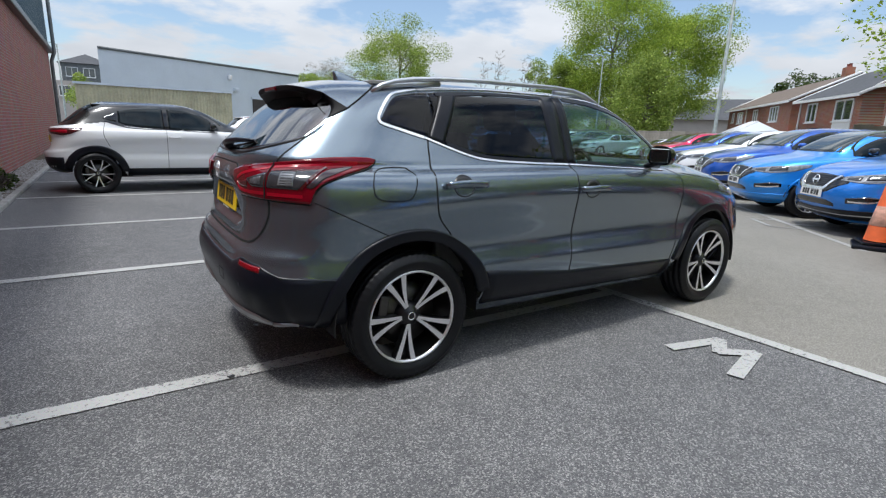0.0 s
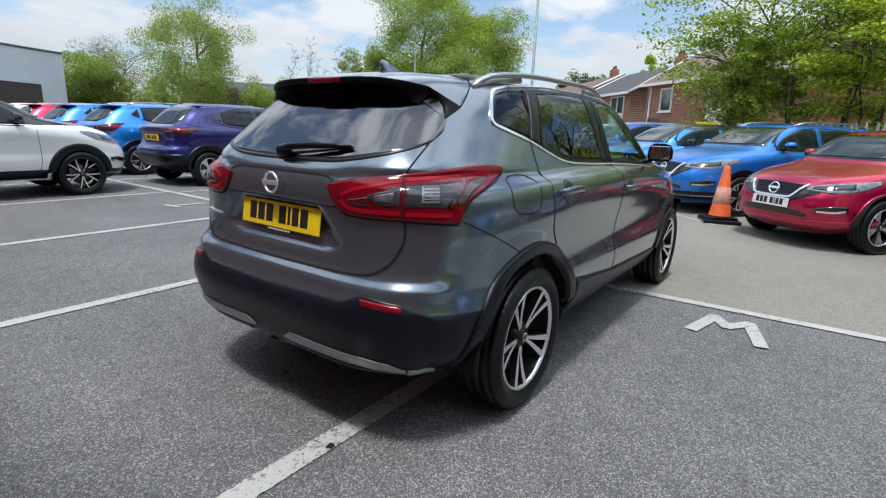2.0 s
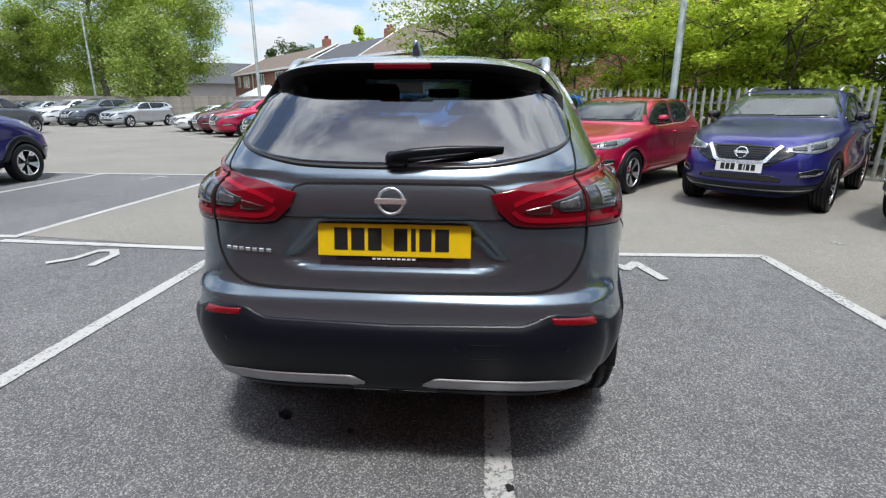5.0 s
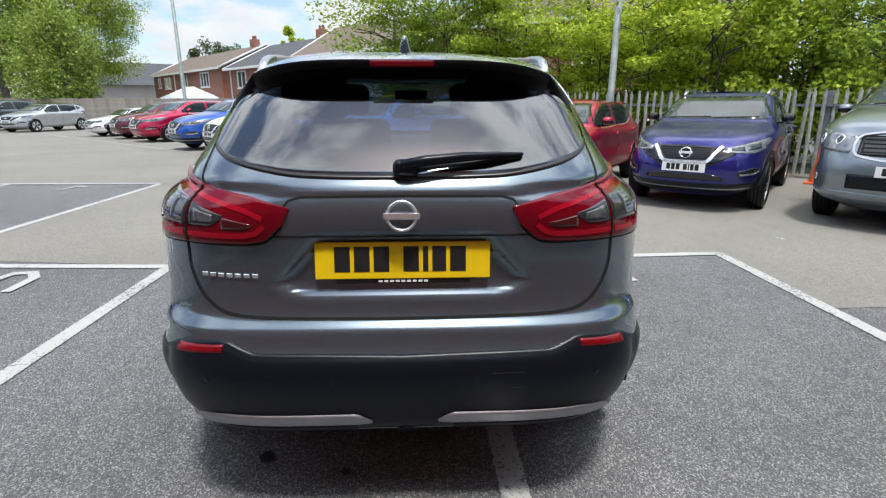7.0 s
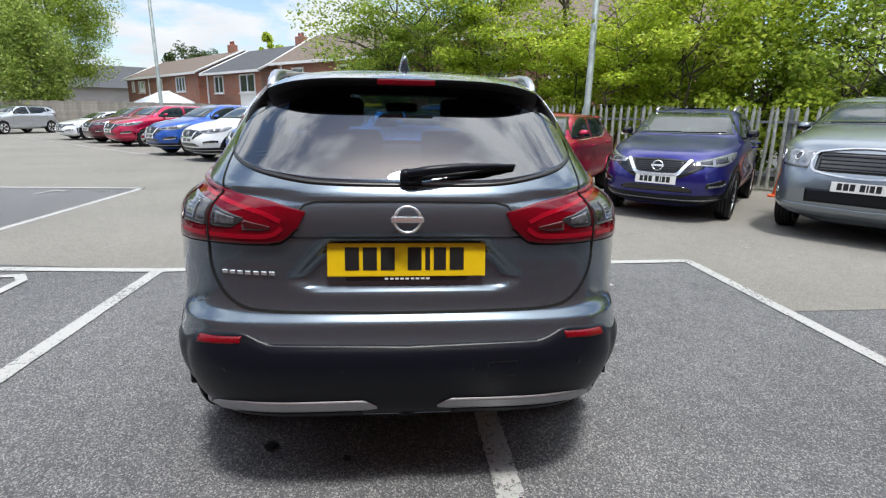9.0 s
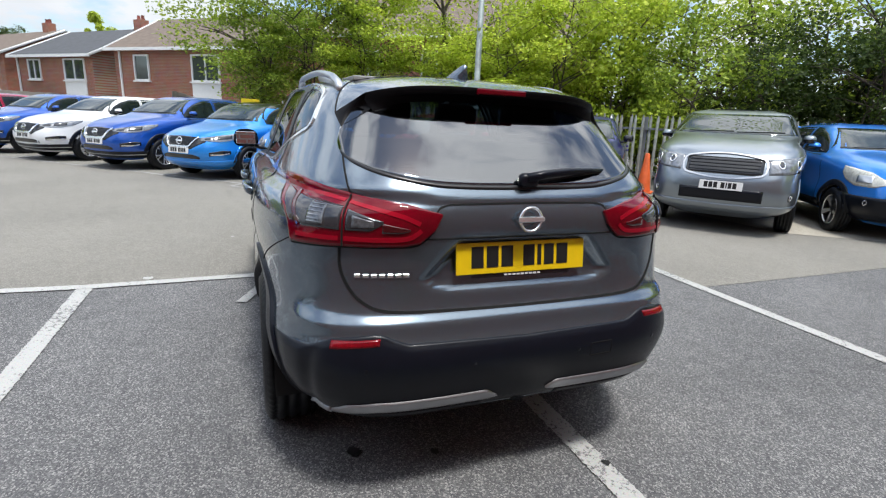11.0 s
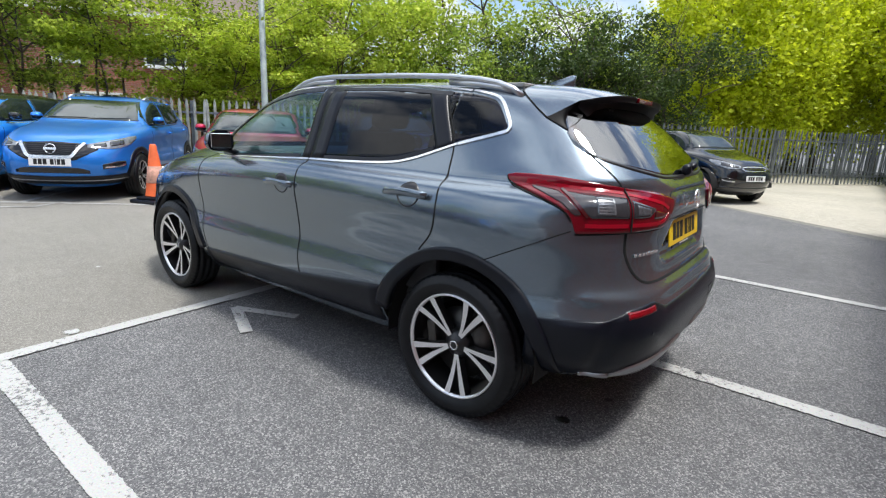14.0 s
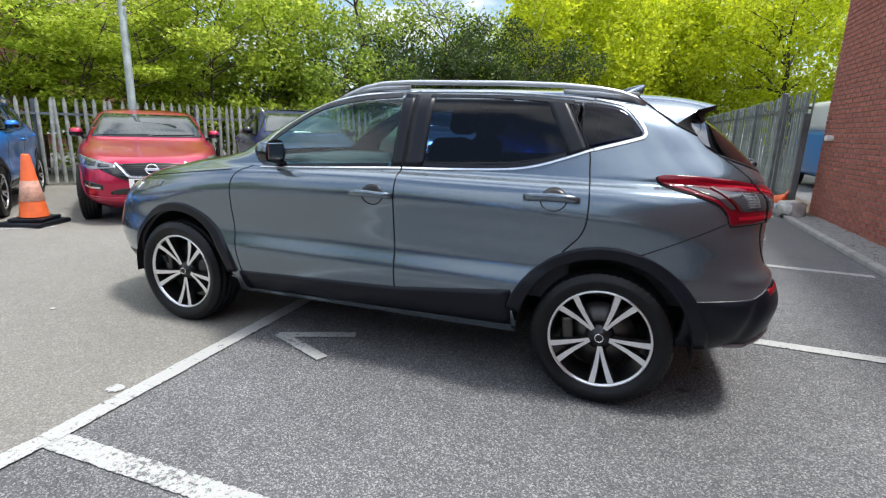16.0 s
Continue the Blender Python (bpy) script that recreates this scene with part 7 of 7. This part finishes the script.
# long wooden fence
def board_fence(pts, height, label):
    f = thing("board_fence", label, "fence", kind="structure")
    bd = as_mesh("board", box((0.145, 0.02, height), (0, 0, height / 2), 0.003, 1))
    bd.materials.append(M_WOOD)
    for p, q in zip(pts, pts[1:]):
        a, b = Vector((*p, 0)), Vector((*q, 0))
        n = int((b - a).length / 0.30)
        yaw = math.degrees(math.atan2(b.y - a.y, b.x - a.x))
        for k in range(n):
            c = a.lerp(b, (k + 0.5) / n)
            part("board", bd, None, f, m=pose(c.x, c.y, random.uniform(-0.03, 0.02), 0, 0, yaw) @ Matrix.Diagonal((2.05, 1, 1, 1)))
    return f


board_fence([(32, 42), (38.5, 28), (37.0, 10.5), (30.0, 3.2), (16.2, 3.0)], 1.85, "weathered grey close-boarded fence before the houses")
solid("sign", box((0.04, 0.62, 0.26), (0, 0, 0), 0.01, 1), M_YSIGN, "plain yellow sign on the fence's end", "sign", pose(13.6, 0.75, 1.53, 0, 0, 40))

# pale shed, stained cladding wall, flats
shed = thing("industrial_shed", "large pale grey metal-clad industrial shed", "building")
for (ax, ay), (bx, by), z0, z1 in (((-1.2, 50.0), (19.6, 63.0), 6.95, 7.25),):
    d = Vector((bx - ax, by - ay, 0))
    nrm = Vector((1.6, 25, 0))
    vs = [(ax, ay, 0), (bx, by, 0), (bx, by, z1), (ax, ay, z0), (ax + nrm.x, ay + nrm.y, 0), (bx + nrm.x, by + nrm.y, 0), (bx + nrm.x, by + nrm.y, z1), (ax + nrm.x, ay + nrm.y, z0)]
    part("wall", mesh_of("shed", vs, [(0, 1, 2, 3), (1, 5, 6, 2), (5, 4, 7, 6), (4, 0, 3, 7), (3, 2, 6, 7)], smooth=False), M_SHED, shed)
    dn = d.normalized()
    m = Matrix.Translation((ax, ay, 0)) @ Matrix.Rotation(math.atan2(d.y, d.x), 4, "Z")
    part("shutter_door", box((4.6, 0.2, 4.0), (19.0, -0.02, 2.0)), M_DARKDOOR, shed, m=m)
    part("door_surround", box((5.0, 0.3, 0.25), (19.0, -0.04, 4.12)), M_SHED, shed, m=m)
    part("roof_edge", sweep([(0, -0.05, z0 + 0.05), (d.length, -0.05, z1 + 0.05)], 0.12, 0.25, 4), M_STEELDK, shed, m=m)
    part("flood_light", box((0.5, 0.4, 0.3), (14.2, -0.25, 4.8), 0.05), M_SHED, shed, m=m)
    part("alarm_bell", box((0.4, 0.25, 0.5), (13.6, -0.15, 6.0), 0.08), M_UPVC, shed, m=m)
cw = thing("cladding_wall", "cream ribbed cladding wall stained green", "wall")
n = 90
vs = []
for k in range(n + 1):
    x = 9.2 * k / n
    for z in (0.0, 3.35):
        vs.append((x, 0.05 * (k % 2), z))
part("cladding_sheet", mesh_of("clad", vs, [(2 * k, 2 * k + 2, 2 * k + 3, 2 * k + 1) for k in range(n)], smooth=False), M_YCLAD, cw)
part("capping", box((9.4, 0.25, 0.14), (4.6, 0.03, 3.4)), M_SHED, cw)
cw.matrix_world = pose(-2.6, 37.0, 0, 0, 0, 2)
flats = thing("apartment_building", "pale brick apartment building with balconies and a grey roof", "building", pose(-6.5, 105, 0, 0, 0, 0))
part("wall", box((9, 8, 7.2), (2.5, 4, 3.6)), M_FLATS, flats)
part("upper_storey", box((7, 7, 3.0), (3.5, 4, 8.6)), M_STEELDK, flats)
part("roof", mesh_of("froof", [(-0.5, 0, 10.1), (7.5, 0, 10.1), (7.5, 8, 10.1), (-0.5, 8, 10.1), (3.5, 4, 12.0)], [(0, 1, 4), (1, 2, 4), (2, 3, 4), (3, 0, 4)], smooth=False), M_ROOFS, flats)
for k in range(3):
    window(flats, pose(0.2 + 2.6 * k, -0.03, 5.6), 1.7, 1.7, 2)
    window(flats, pose(1.4 + 2.4 * k, 0.47, 8.7), 1.7, 1.5, 2)
van = thing("parked_van", "blue van with a white roof behind the palisade fence", "van", pose(-5.6, -13.5, 0, 0, 0, 95))
part("body", box((4.6, 1.9, 1.25), (0, 0, 0.95), 0.18, 3), P_SKY, van, smooth=True)
part("roof", box((3.4, 1.8, 0.85), (-0.5, 0, 1.95), 0.2, 3), P_WHITE, van, smooth=True)
part("window", box((0.9, 1.86, 0.5), (0.75, 0, 1.80), 0.06, 2), M_GLASS_O, van)
for x in (-1.45, 1.5):
    for s in (-1, 1):
        KIT_FIVE.put(van, x, s * 0.83, 0.325, s > 0)
# low distant roofs beyond the car park
for x, y, w, yaw in ((62, 78, 34, -48), (90, 40, 30, -65)):
    b = thing("distant_hall", "low distant building with a long grey roof", "building", pose(x, y, 0, 0, 0, yaw))
    part("wall", box((w, 12, 4.6), (0, 0, 2.3)), M_FLATS, b)
    part("roof", mesh_of("hallroof", [(-w / 2 - 1, -7, 4.4), (w / 2 + 1, -7, 4.4), (w / 2 + 1, 7, 4.4), (-w / 2 - 1, 7, 4.4), (-w / 2 + 4, 0, 8.0), (w / 2 - 4, 0, 8.0)], [(0, 1, 5, 4), (1, 2, 5), (2, 3, 4, 5), (3, 0, 4)], smooth=False), M_ROOFS, b)


# ---- trees and hedges ----
def leaves(centres, sizes, count, spread, leaf, rng, droop=0.0, flat=0.0):
    """Leaf blades, folded along the middle, gathered in clumps."""
    k = rng.integers(0, len(centres), count)
    c = np.asarray(centres)[k]
    s = np.asarray(sizes)[k][:, None]
    d = rng.normal(size=(count, 3))
    d /= np.linalg.norm(d, axis=1)[:, None]
    d[:, 2] *= 1 - 0.72 * flat
    pos = c + d * s * (spread + 0.35 * flat) * rng.uniform(0.25, 1.0, (count, 1)) ** 0.6
    pos[:, 2] -= droop * rng.uniform(0, 1, count) ** 2
    u = rng.normal(size=(count, 3))
    u[:, 2] *= 0.6 - 0.3 * flat
    u[:, 2] -= 0.35
    u /= np.linalg.norm(u, axis=1)[:, None]
    up = rng.normal(size=(count, 3)) * (1 - 0.6 * flat)
    up[:, 2] += 1.4 * flat
    v = np.cross(u, up)
    v /= np.linalg.norm(v, axis=1)[:, None]
    sz = leaf * rng.uniform(0.6, 1.35, (count, 1))
    q = np.stack([pos - u * sz * 0.5, pos + v * sz * 0.36 + u * sz * 0.05, pos + u * sz * 0.55, pos - v * sz * 0.36 + u * sz * 0.05], 1)
    return q.reshape(-1, 3), np.arange(count * 4).reshape(-1, 4)


def leaf_mesh(name, q, f):
    me = bpy.data.meshes.new(name)
    me.vertices.add(len(q))
    me.vertices.foreach_set("co", q.astype(np.float32).ravel())
    me.loops.add(f.size)
    me.loops.foreach_set("vertex_index", f.astype(np.int32).ravel())
    me.polygons.add(len(f))
    me.polygons.foreach_set("loop_start", np.arange(0, f.size, 4, dtype=np.int32))
    me.update(calc_edges=True)
    return me


def tree(x, y, height, radius, material, count, leaf, label, seed, trunk=0.18, base=0.25, stems=1, bark=None, clumps=60, squash=1.0, droop=0.0, bare=False, name="tree", flat=0.0, twigs=1):
    """A tree: tapered trunk, limbs and twigs, and a crown of leaf clumps with gaps."""
    rng = np.random.default_rng(seed)
    t = thing(name, label, "bush" if name == "bush" else "tree", pose(x, y, 0))
    vs, fs = [], []
    tips = []
    for s in range(stems):
        a = rng.uniform(0, 6.28)
        off = Vector((math.cos(a), math.sin(a), 0)) * (0.0 if stems == 1 else radius * 0.28 * rng.uniform(0.3, 1))
        top = Vector((off.x * 1.6 + rng.normal() * radius * 0.12, off.y * 1.6 + rng.normal() * radius * 0.12, height * rng.uniform(0.72, 0.9)))
        n = 7
        pts = [off.lerp(top, k / n) + Vector((rng.normal(), rng.normal(), 0)) * 0.04 * height * 0.12 * k for k in range(n + 1)]
        rad = [trunk * (1 - 0.85 * k / n) / (1 if stems == 1 else 1.5) for k in range(n + 1)]
        tube(pts, rad, 7, (vs, fs))
        for k in range(2, n + 1):
            for _ in range(3 if stems == 1 else 2):
                b = rng.uniform(0, 6.28)
                p = pts[k]
                f = (p.z / height - base) / (1 - base)
                reach = radius * max(0.25, math.sin(min(1.0, max(0.05, f)) * 2.6)) * rng.uniform(0.6, 1.0)
                e = p + Vector((math.cos(b) * reach, math.sin(b) * reach, reach * rng.uniform(0.1, 0.7)))
                m = p.lerp(e, 0.5) + Vector((0, 0, reach * 0.08))
                tube([p, m, e], [rad[k] * 0.55 + 0.008, rad[k] * 0.35 + 0.006, 0.006], 5, (vs, fs))
                tips.append((e.x, e.y, e.z))
                for _ in range(3 if bare else twigs):
                    g = m.lerp(e, rng.uniform(0.1, 0.9)) + Vector((rng.normal(), rng.normal(), abs(rng.normal()))) * reach * 0.28
                    tube([m, g], [0.012 if not bare else 0.02, 0.004], 4, (vs, fs))
    part("trunk", mesh_of("trunk", vs, fs), bark or M_BARK, t)
    if bare:
        return t
    cs = [tips[i] for i in rng.permutation(len(tips))[: clumps // 2]]
    while len(cs) < clumps:
        d = rng.normal(size=3)
        d /= np.linalg.norm(d)
        r = rng.uniform(0.45, 1.0) ** 0.5
        z0, hz = height * (base + 1) / 2, height * (1 - base) / 2
        wob = 0.8 + 0.35 * math.sin(d[0] * 5 + seed) * math.cos(d[1] * 4 + seed * 2)
        cs.append((d[0] * radius * r * wob, d[1] * radius * r * wob, z0 + d[2] * hz * r * squash))
    sz = rng.uniform(0.55, 1.35, len(cs)) * radius * 0.30
    q, f = leaves(cs, sz, count, 1.0, leaf, rng, droop, flat)
    part("crown", leaf_mesh("crown", q, f), material, t, kind="stuff")
    return t


FN = Vector((0.792, -0.61))
rng0 = np.random.default_rng(5)
spots = []
s = -8.4
while s < 12.5:
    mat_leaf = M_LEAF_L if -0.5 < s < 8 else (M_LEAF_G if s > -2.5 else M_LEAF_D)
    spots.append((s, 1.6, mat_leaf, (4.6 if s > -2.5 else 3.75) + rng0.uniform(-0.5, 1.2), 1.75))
    s += 1.75
for k, (s, off, ml, h, r) in enumerate(spots):
    p = FP + FD * s + FN * (off + rng0.uniform(-0.2, 0.7))
    airy = s > 2.5
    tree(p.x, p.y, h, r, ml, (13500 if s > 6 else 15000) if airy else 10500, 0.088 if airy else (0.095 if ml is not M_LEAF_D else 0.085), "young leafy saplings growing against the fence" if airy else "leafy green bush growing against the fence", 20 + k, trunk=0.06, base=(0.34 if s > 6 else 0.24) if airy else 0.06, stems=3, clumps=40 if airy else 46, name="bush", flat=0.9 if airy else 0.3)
    if s < 4:
        p = FP + FD * (s + 0.8) + FN * (off + 2.1)
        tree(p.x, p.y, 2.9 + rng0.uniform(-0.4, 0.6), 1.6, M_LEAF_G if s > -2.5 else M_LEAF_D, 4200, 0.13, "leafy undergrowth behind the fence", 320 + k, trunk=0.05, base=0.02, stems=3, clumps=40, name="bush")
for k, (s, off, h, r, ml) in enumerate(((9.5, 4.2, 8.5, 3.0, M_LEAF_G), (5.6, 4.0, 9.5, 3.0, M_LEAF_L), (2.2, 4.6, 9.0, 2.8, M_LEAF_L), (-1.5, 4.5, 9.0, 2.8, M_LEAF_L), (-5.0, 4.0, 5.6, 2.4, M_LEAF_G), (-7.2, 3.4, 5.0, 2.2, M_LEAF_G), (12.3, 2.6, 7.6, 3.0, M_LEAF_G))):
    p = FP + FD * s + FN * off
    tree(p.x, p.y, h, r, ml, 9500 if s > -4 else 4500, 0.115, "tall leafy tree behind the fence", 60 + k, trunk=0.14, base=0.26, stems=2, clumps=70, flat=0.8 if s > 0 else 0.3, twigs=3)
for k, (x, y, h, r) in enumerate(((5.2, -27.5, 9.5, 3.4), (1.2, -26.5, 9.0, 3.2), (-2.6, -26.0, 9.5, 3.2), (-6.8, -23.5, 9.0, 3.0), (-9.5, -17.5, 9.5, 3.0), (-5.5, -28.0, 11.0, 3.4), (3.3, -18.8, 8.0, 2.5), (1.6, -20.8, 7.5, 2.6), (-0.8, -24.5, 8.0, 2.6))):
    tree(x, y, h, r * 1.15, M_LEAF_Y, 24000, 0.15, "tree in fresh yellow-green leaf beyond the fence", 90 + k, trunk=0.2, base=0.12, stems=2, clumps=130)
# trees on the skyline
FAR = ((30.0, 76.0, 10.5, 5.2, M_LEAF_B, "round tree in brown bud beside the pale shed"), (23.0, 68.0, 8.2, 3.6, M_LEAF_F, "round leafy tree beside the pale shed"), (30.0, 56.0, 12.3, 5.8, M_LEAF_F, "tall spreading tree in fresh leaf"), (41.0, 58.0, 5.6, 3.6, M_LEAF_F, "leafy tree on the skyline"),
       (46.0, 36.0, 15.2, 6.2, M_LEAF_G, "big broad tree in full leaf"), (52.0, 33.0, 13.0, 5.5, M_LEAF_G, "big broad tree in full leaf"), (45.0, 43.0, 10.0, 3.2, M_LEAF_F, "leafy tree on the skyline"))
for k, (x, y, h, r, ml, lab) in enumerate(FAR):
    big = "broad" in lab
    tree(x, y, h * (1.08 if big else 1.0), r, ml, 90000 if big else (24000 if ml is M_LEAF_B else 50000), 0.15 if big else (0.11 if ml is M_LEAF_B else 0.15), lab, 130 + k, trunk=0.35, base=0.18, clumps=110 if big else 80, bark=M_TRUNKFAR, flat=0.5 if big else 0.2, twigs=4)
tree(40.5, 27.5, 8.6, 2.9, M_LEAF_F, 18000, 0.20, "weeping willow with hanging pale green leaves", 150, trunk=0.3, base=0.1, clumps=60, droop=3.0, bark=M_TRUNKFAR)
for k, (x, y) in enumerate(((37, 48), (38.5, 46.5), (40, 47), (41.5, 45.5), (43, 46), (45, 45), (47, 50))):
    tree(x, y, 10.6 + 1.2 * math.sin(k * 2.3), 1.0, M_LEAF_F, 0, 0.2, "slim bare tree not yet in leaf", 160 + k, trunk=0.09, base=0.3, stems=4, bark=M_TRUNKFAR, bare=True)
for k, (x, y, h, r) in enumerate(((46.0, 11.0, 8.2, 1.1), (60, 24, 9.0, 2.2), (63, 22, 9.0, 2.2), (40.0, 49.0, 6.5, 1.0), (43.5, 50.0, 6.5, 1.0))):
    tree(x, y, h, r, M_LEAF_D if k else M_LEAF_L, 5000, 0.2, "narrow conifer rising behind the roofs" if k < 3 else "ivy-clad conifer on the skyline", 170 + k, trunk=0.15, base=0.05, clumps=40, bark=M_TRUNKFAR)
for k in range(12):
    a = radians(40 + k * 4.6)
    d = 74 + 6 * math.sin(k * 2.1)
    tree(d * math.cos(a), d * math.sin(a), 5.0 + 1.4 * math.sin(k * 1.7), 4.2, M_LEAF_B if k % 3 == 1 else M_LEAF_F, 14000, 0.19, "low leafy tree along the far boundary", 190 + k, trunk=0.2, base=0.05, clumps=40, bark=M_TRUNKFAR, name="bush")
for k, (x, y) in enumerate(((-2.85, 6.5), (-2.8, 8.2), (-2.85, 9.0), (-2.7, -21.5), (-2.2, -22.3))):
    tree(x, y, 0.24, 0.22, M_LEAF_D, 350, 0.05, "small weed at the wall's foot", 220 + k, trunk=0.006, base=0.0, stems=3, clumps=14, name="bush")


# ---- small things ----
def cone(m, label, h=0.75, sleeve=True):
    c = thing("traffic_cone", label, "traffic cone", m)
    part("shell", lathe([(0.155, 0.05), (0.15, 0.07), (0.045, h - 0.02), (0.035, h), (0.0, h)], 28), M_ORANGE, c, m=pose(0, 0, 0, 90))
    if sleeve:
        part("sleeve", lathe([(0.127, h * 0.30), (0.130, h * 0.305), (0.092, h * 0.60), (0.088, h * 0.605)], 28), M_SLEEVE, c, "dirty pale reflective sleeve", m=pose(0, 0, 0, 90))
    part("base", box((0.39, 0.39, 0.04), (0, 0, 0.02), 0.012, 2), M_PLASTIC if sleeve else M_ORANGE, c)
    return c


slab = solid("rubber_slab", box((0.52, 0.52, 0.06), (0, 0, 0.03), 0.02, 2), M_PLASTIC, "dark rubber base slab under a cone", "slab", pose(6.78, -0.74, 0.0, 0, 0, 20))
cone(pose(6.78, -0.74, 0.06, 0, 0, 30), "faded orange traffic cone with a pale sleeve on a dark slab", 0.80)
cone(pose(6.55, -7.15, 0.0, 0, 0, 40), "orange traffic cone by the palisade fence", 0.85, False)
cone(pose(-2.76, -7.45, 0.22, 100, 25, 60), "orange traffic cone tipped over on sacks", 0.7, False)


def sack(x, y, z, m, label, seed, size=(0.34, 0.26, 0.2)):
    rng = np.random.default_rng(seed)
    bm = box((*size,), (0, 0, size[2] / 2), 0.06, 3)
    for v in bm.verts:
        v.co += Vector(rng.normal(size=3)) * 0.018
    return solid("sack", bm, m, label, "sack", pose(x, y, z, 0, 0, seed * 40), smooth=True)


sack(-2.66, -6.95, 0.0, M_SACK, "pale woven sack slumped at the fence's foot", 3, (0.36, 0.3, 0.26))
sack(-2.66, -7.45, 0.0, M_SACKB, "blue and white printed sack on the ground", 5, (0.42, 0.3, 0.18))
# ---- bricks of the wall's near end ----
brick = as_mesh("brick", box((0.014, 0.213, 0.063), (0, 0, 0), 0.004, 1))
brick.materials.append(M_BRICK)
spare_v, spare_f = [], []
made = 0
for row in range(int(EAVE / 0.075)):
    for k in range(23):
        yb = WALL_Y0 + 0.115 + k * 0.225 + (0.1125 if row % 2 else 0)
        zb = 0.04 + row * 0.075
        if yb > WALL_Y0 + 5.1:
            continue
        near = yb < WALL_Y0 + 3.4 and 0.2 < zb < 1.75 and made < 298
        if near:
            ob = new("brick", brick)
            ob.parent = wall
            ob.matrix_local = pose(WALLX + 0.002 + random.uniform(-0.0015, 0.0015), yb, zb)
            made += 1
        else:
            n = len(spare_v)
            xo = WALLX + 0.009 + random.uniform(-0.0015, 0.0015)
            for sx, ex in ((0, 0.0), (1, 0.0)):
                for dy, dz in ((-1, -1), (1, -1), (1, 1), (-1, 1)):
                    spare_v.append((xo if sx else xo - 0.012, yb + dy * (0.1065 - 0.003 * sx), zb + dz * (0.0315 - 0.003 * sx)))
            spare_f += [(n + 4, n + 5, n + 6, n + 7), (n, n + 1, n + 5, n + 4), (n + 1, n + 2, n + 6, n + 5), (n + 2, n + 3, n + 7, n + 6), (n + 3, n, n + 4, n + 7)]
for row in range(1, int(EAVE / 0.075), 2):
    n = len(spare_v)
    yb, zb, xo = WALL_Y0 + 0.0545, 0.04 + row * 0.075, WALLX + 0.009
    for sx in (0, 1):
        for dy, dz in ((-1, -1), (1, -1), (1, 1), (-1, 1)):
            spare_v.append((xo if sx else xo - 0.012, yb + dy * (0.0515 - 0.003 * sx), zb + dz * (0.0315 - 0.003 * sx)))
    spare_f += [(n + 4, n + 5, n + 6, n + 7), (n, n + 1, n + 5, n + 4), (n + 1, n + 2, n + 6, n + 5), (n + 2, n + 3, n + 7, n + 6), (n + 3, n, n + 4, n + 7)]
part("brick_course", mesh_of("bricks", spare_v, spare_f, smooth=False), M_BRICK, wall, kind="stuff")
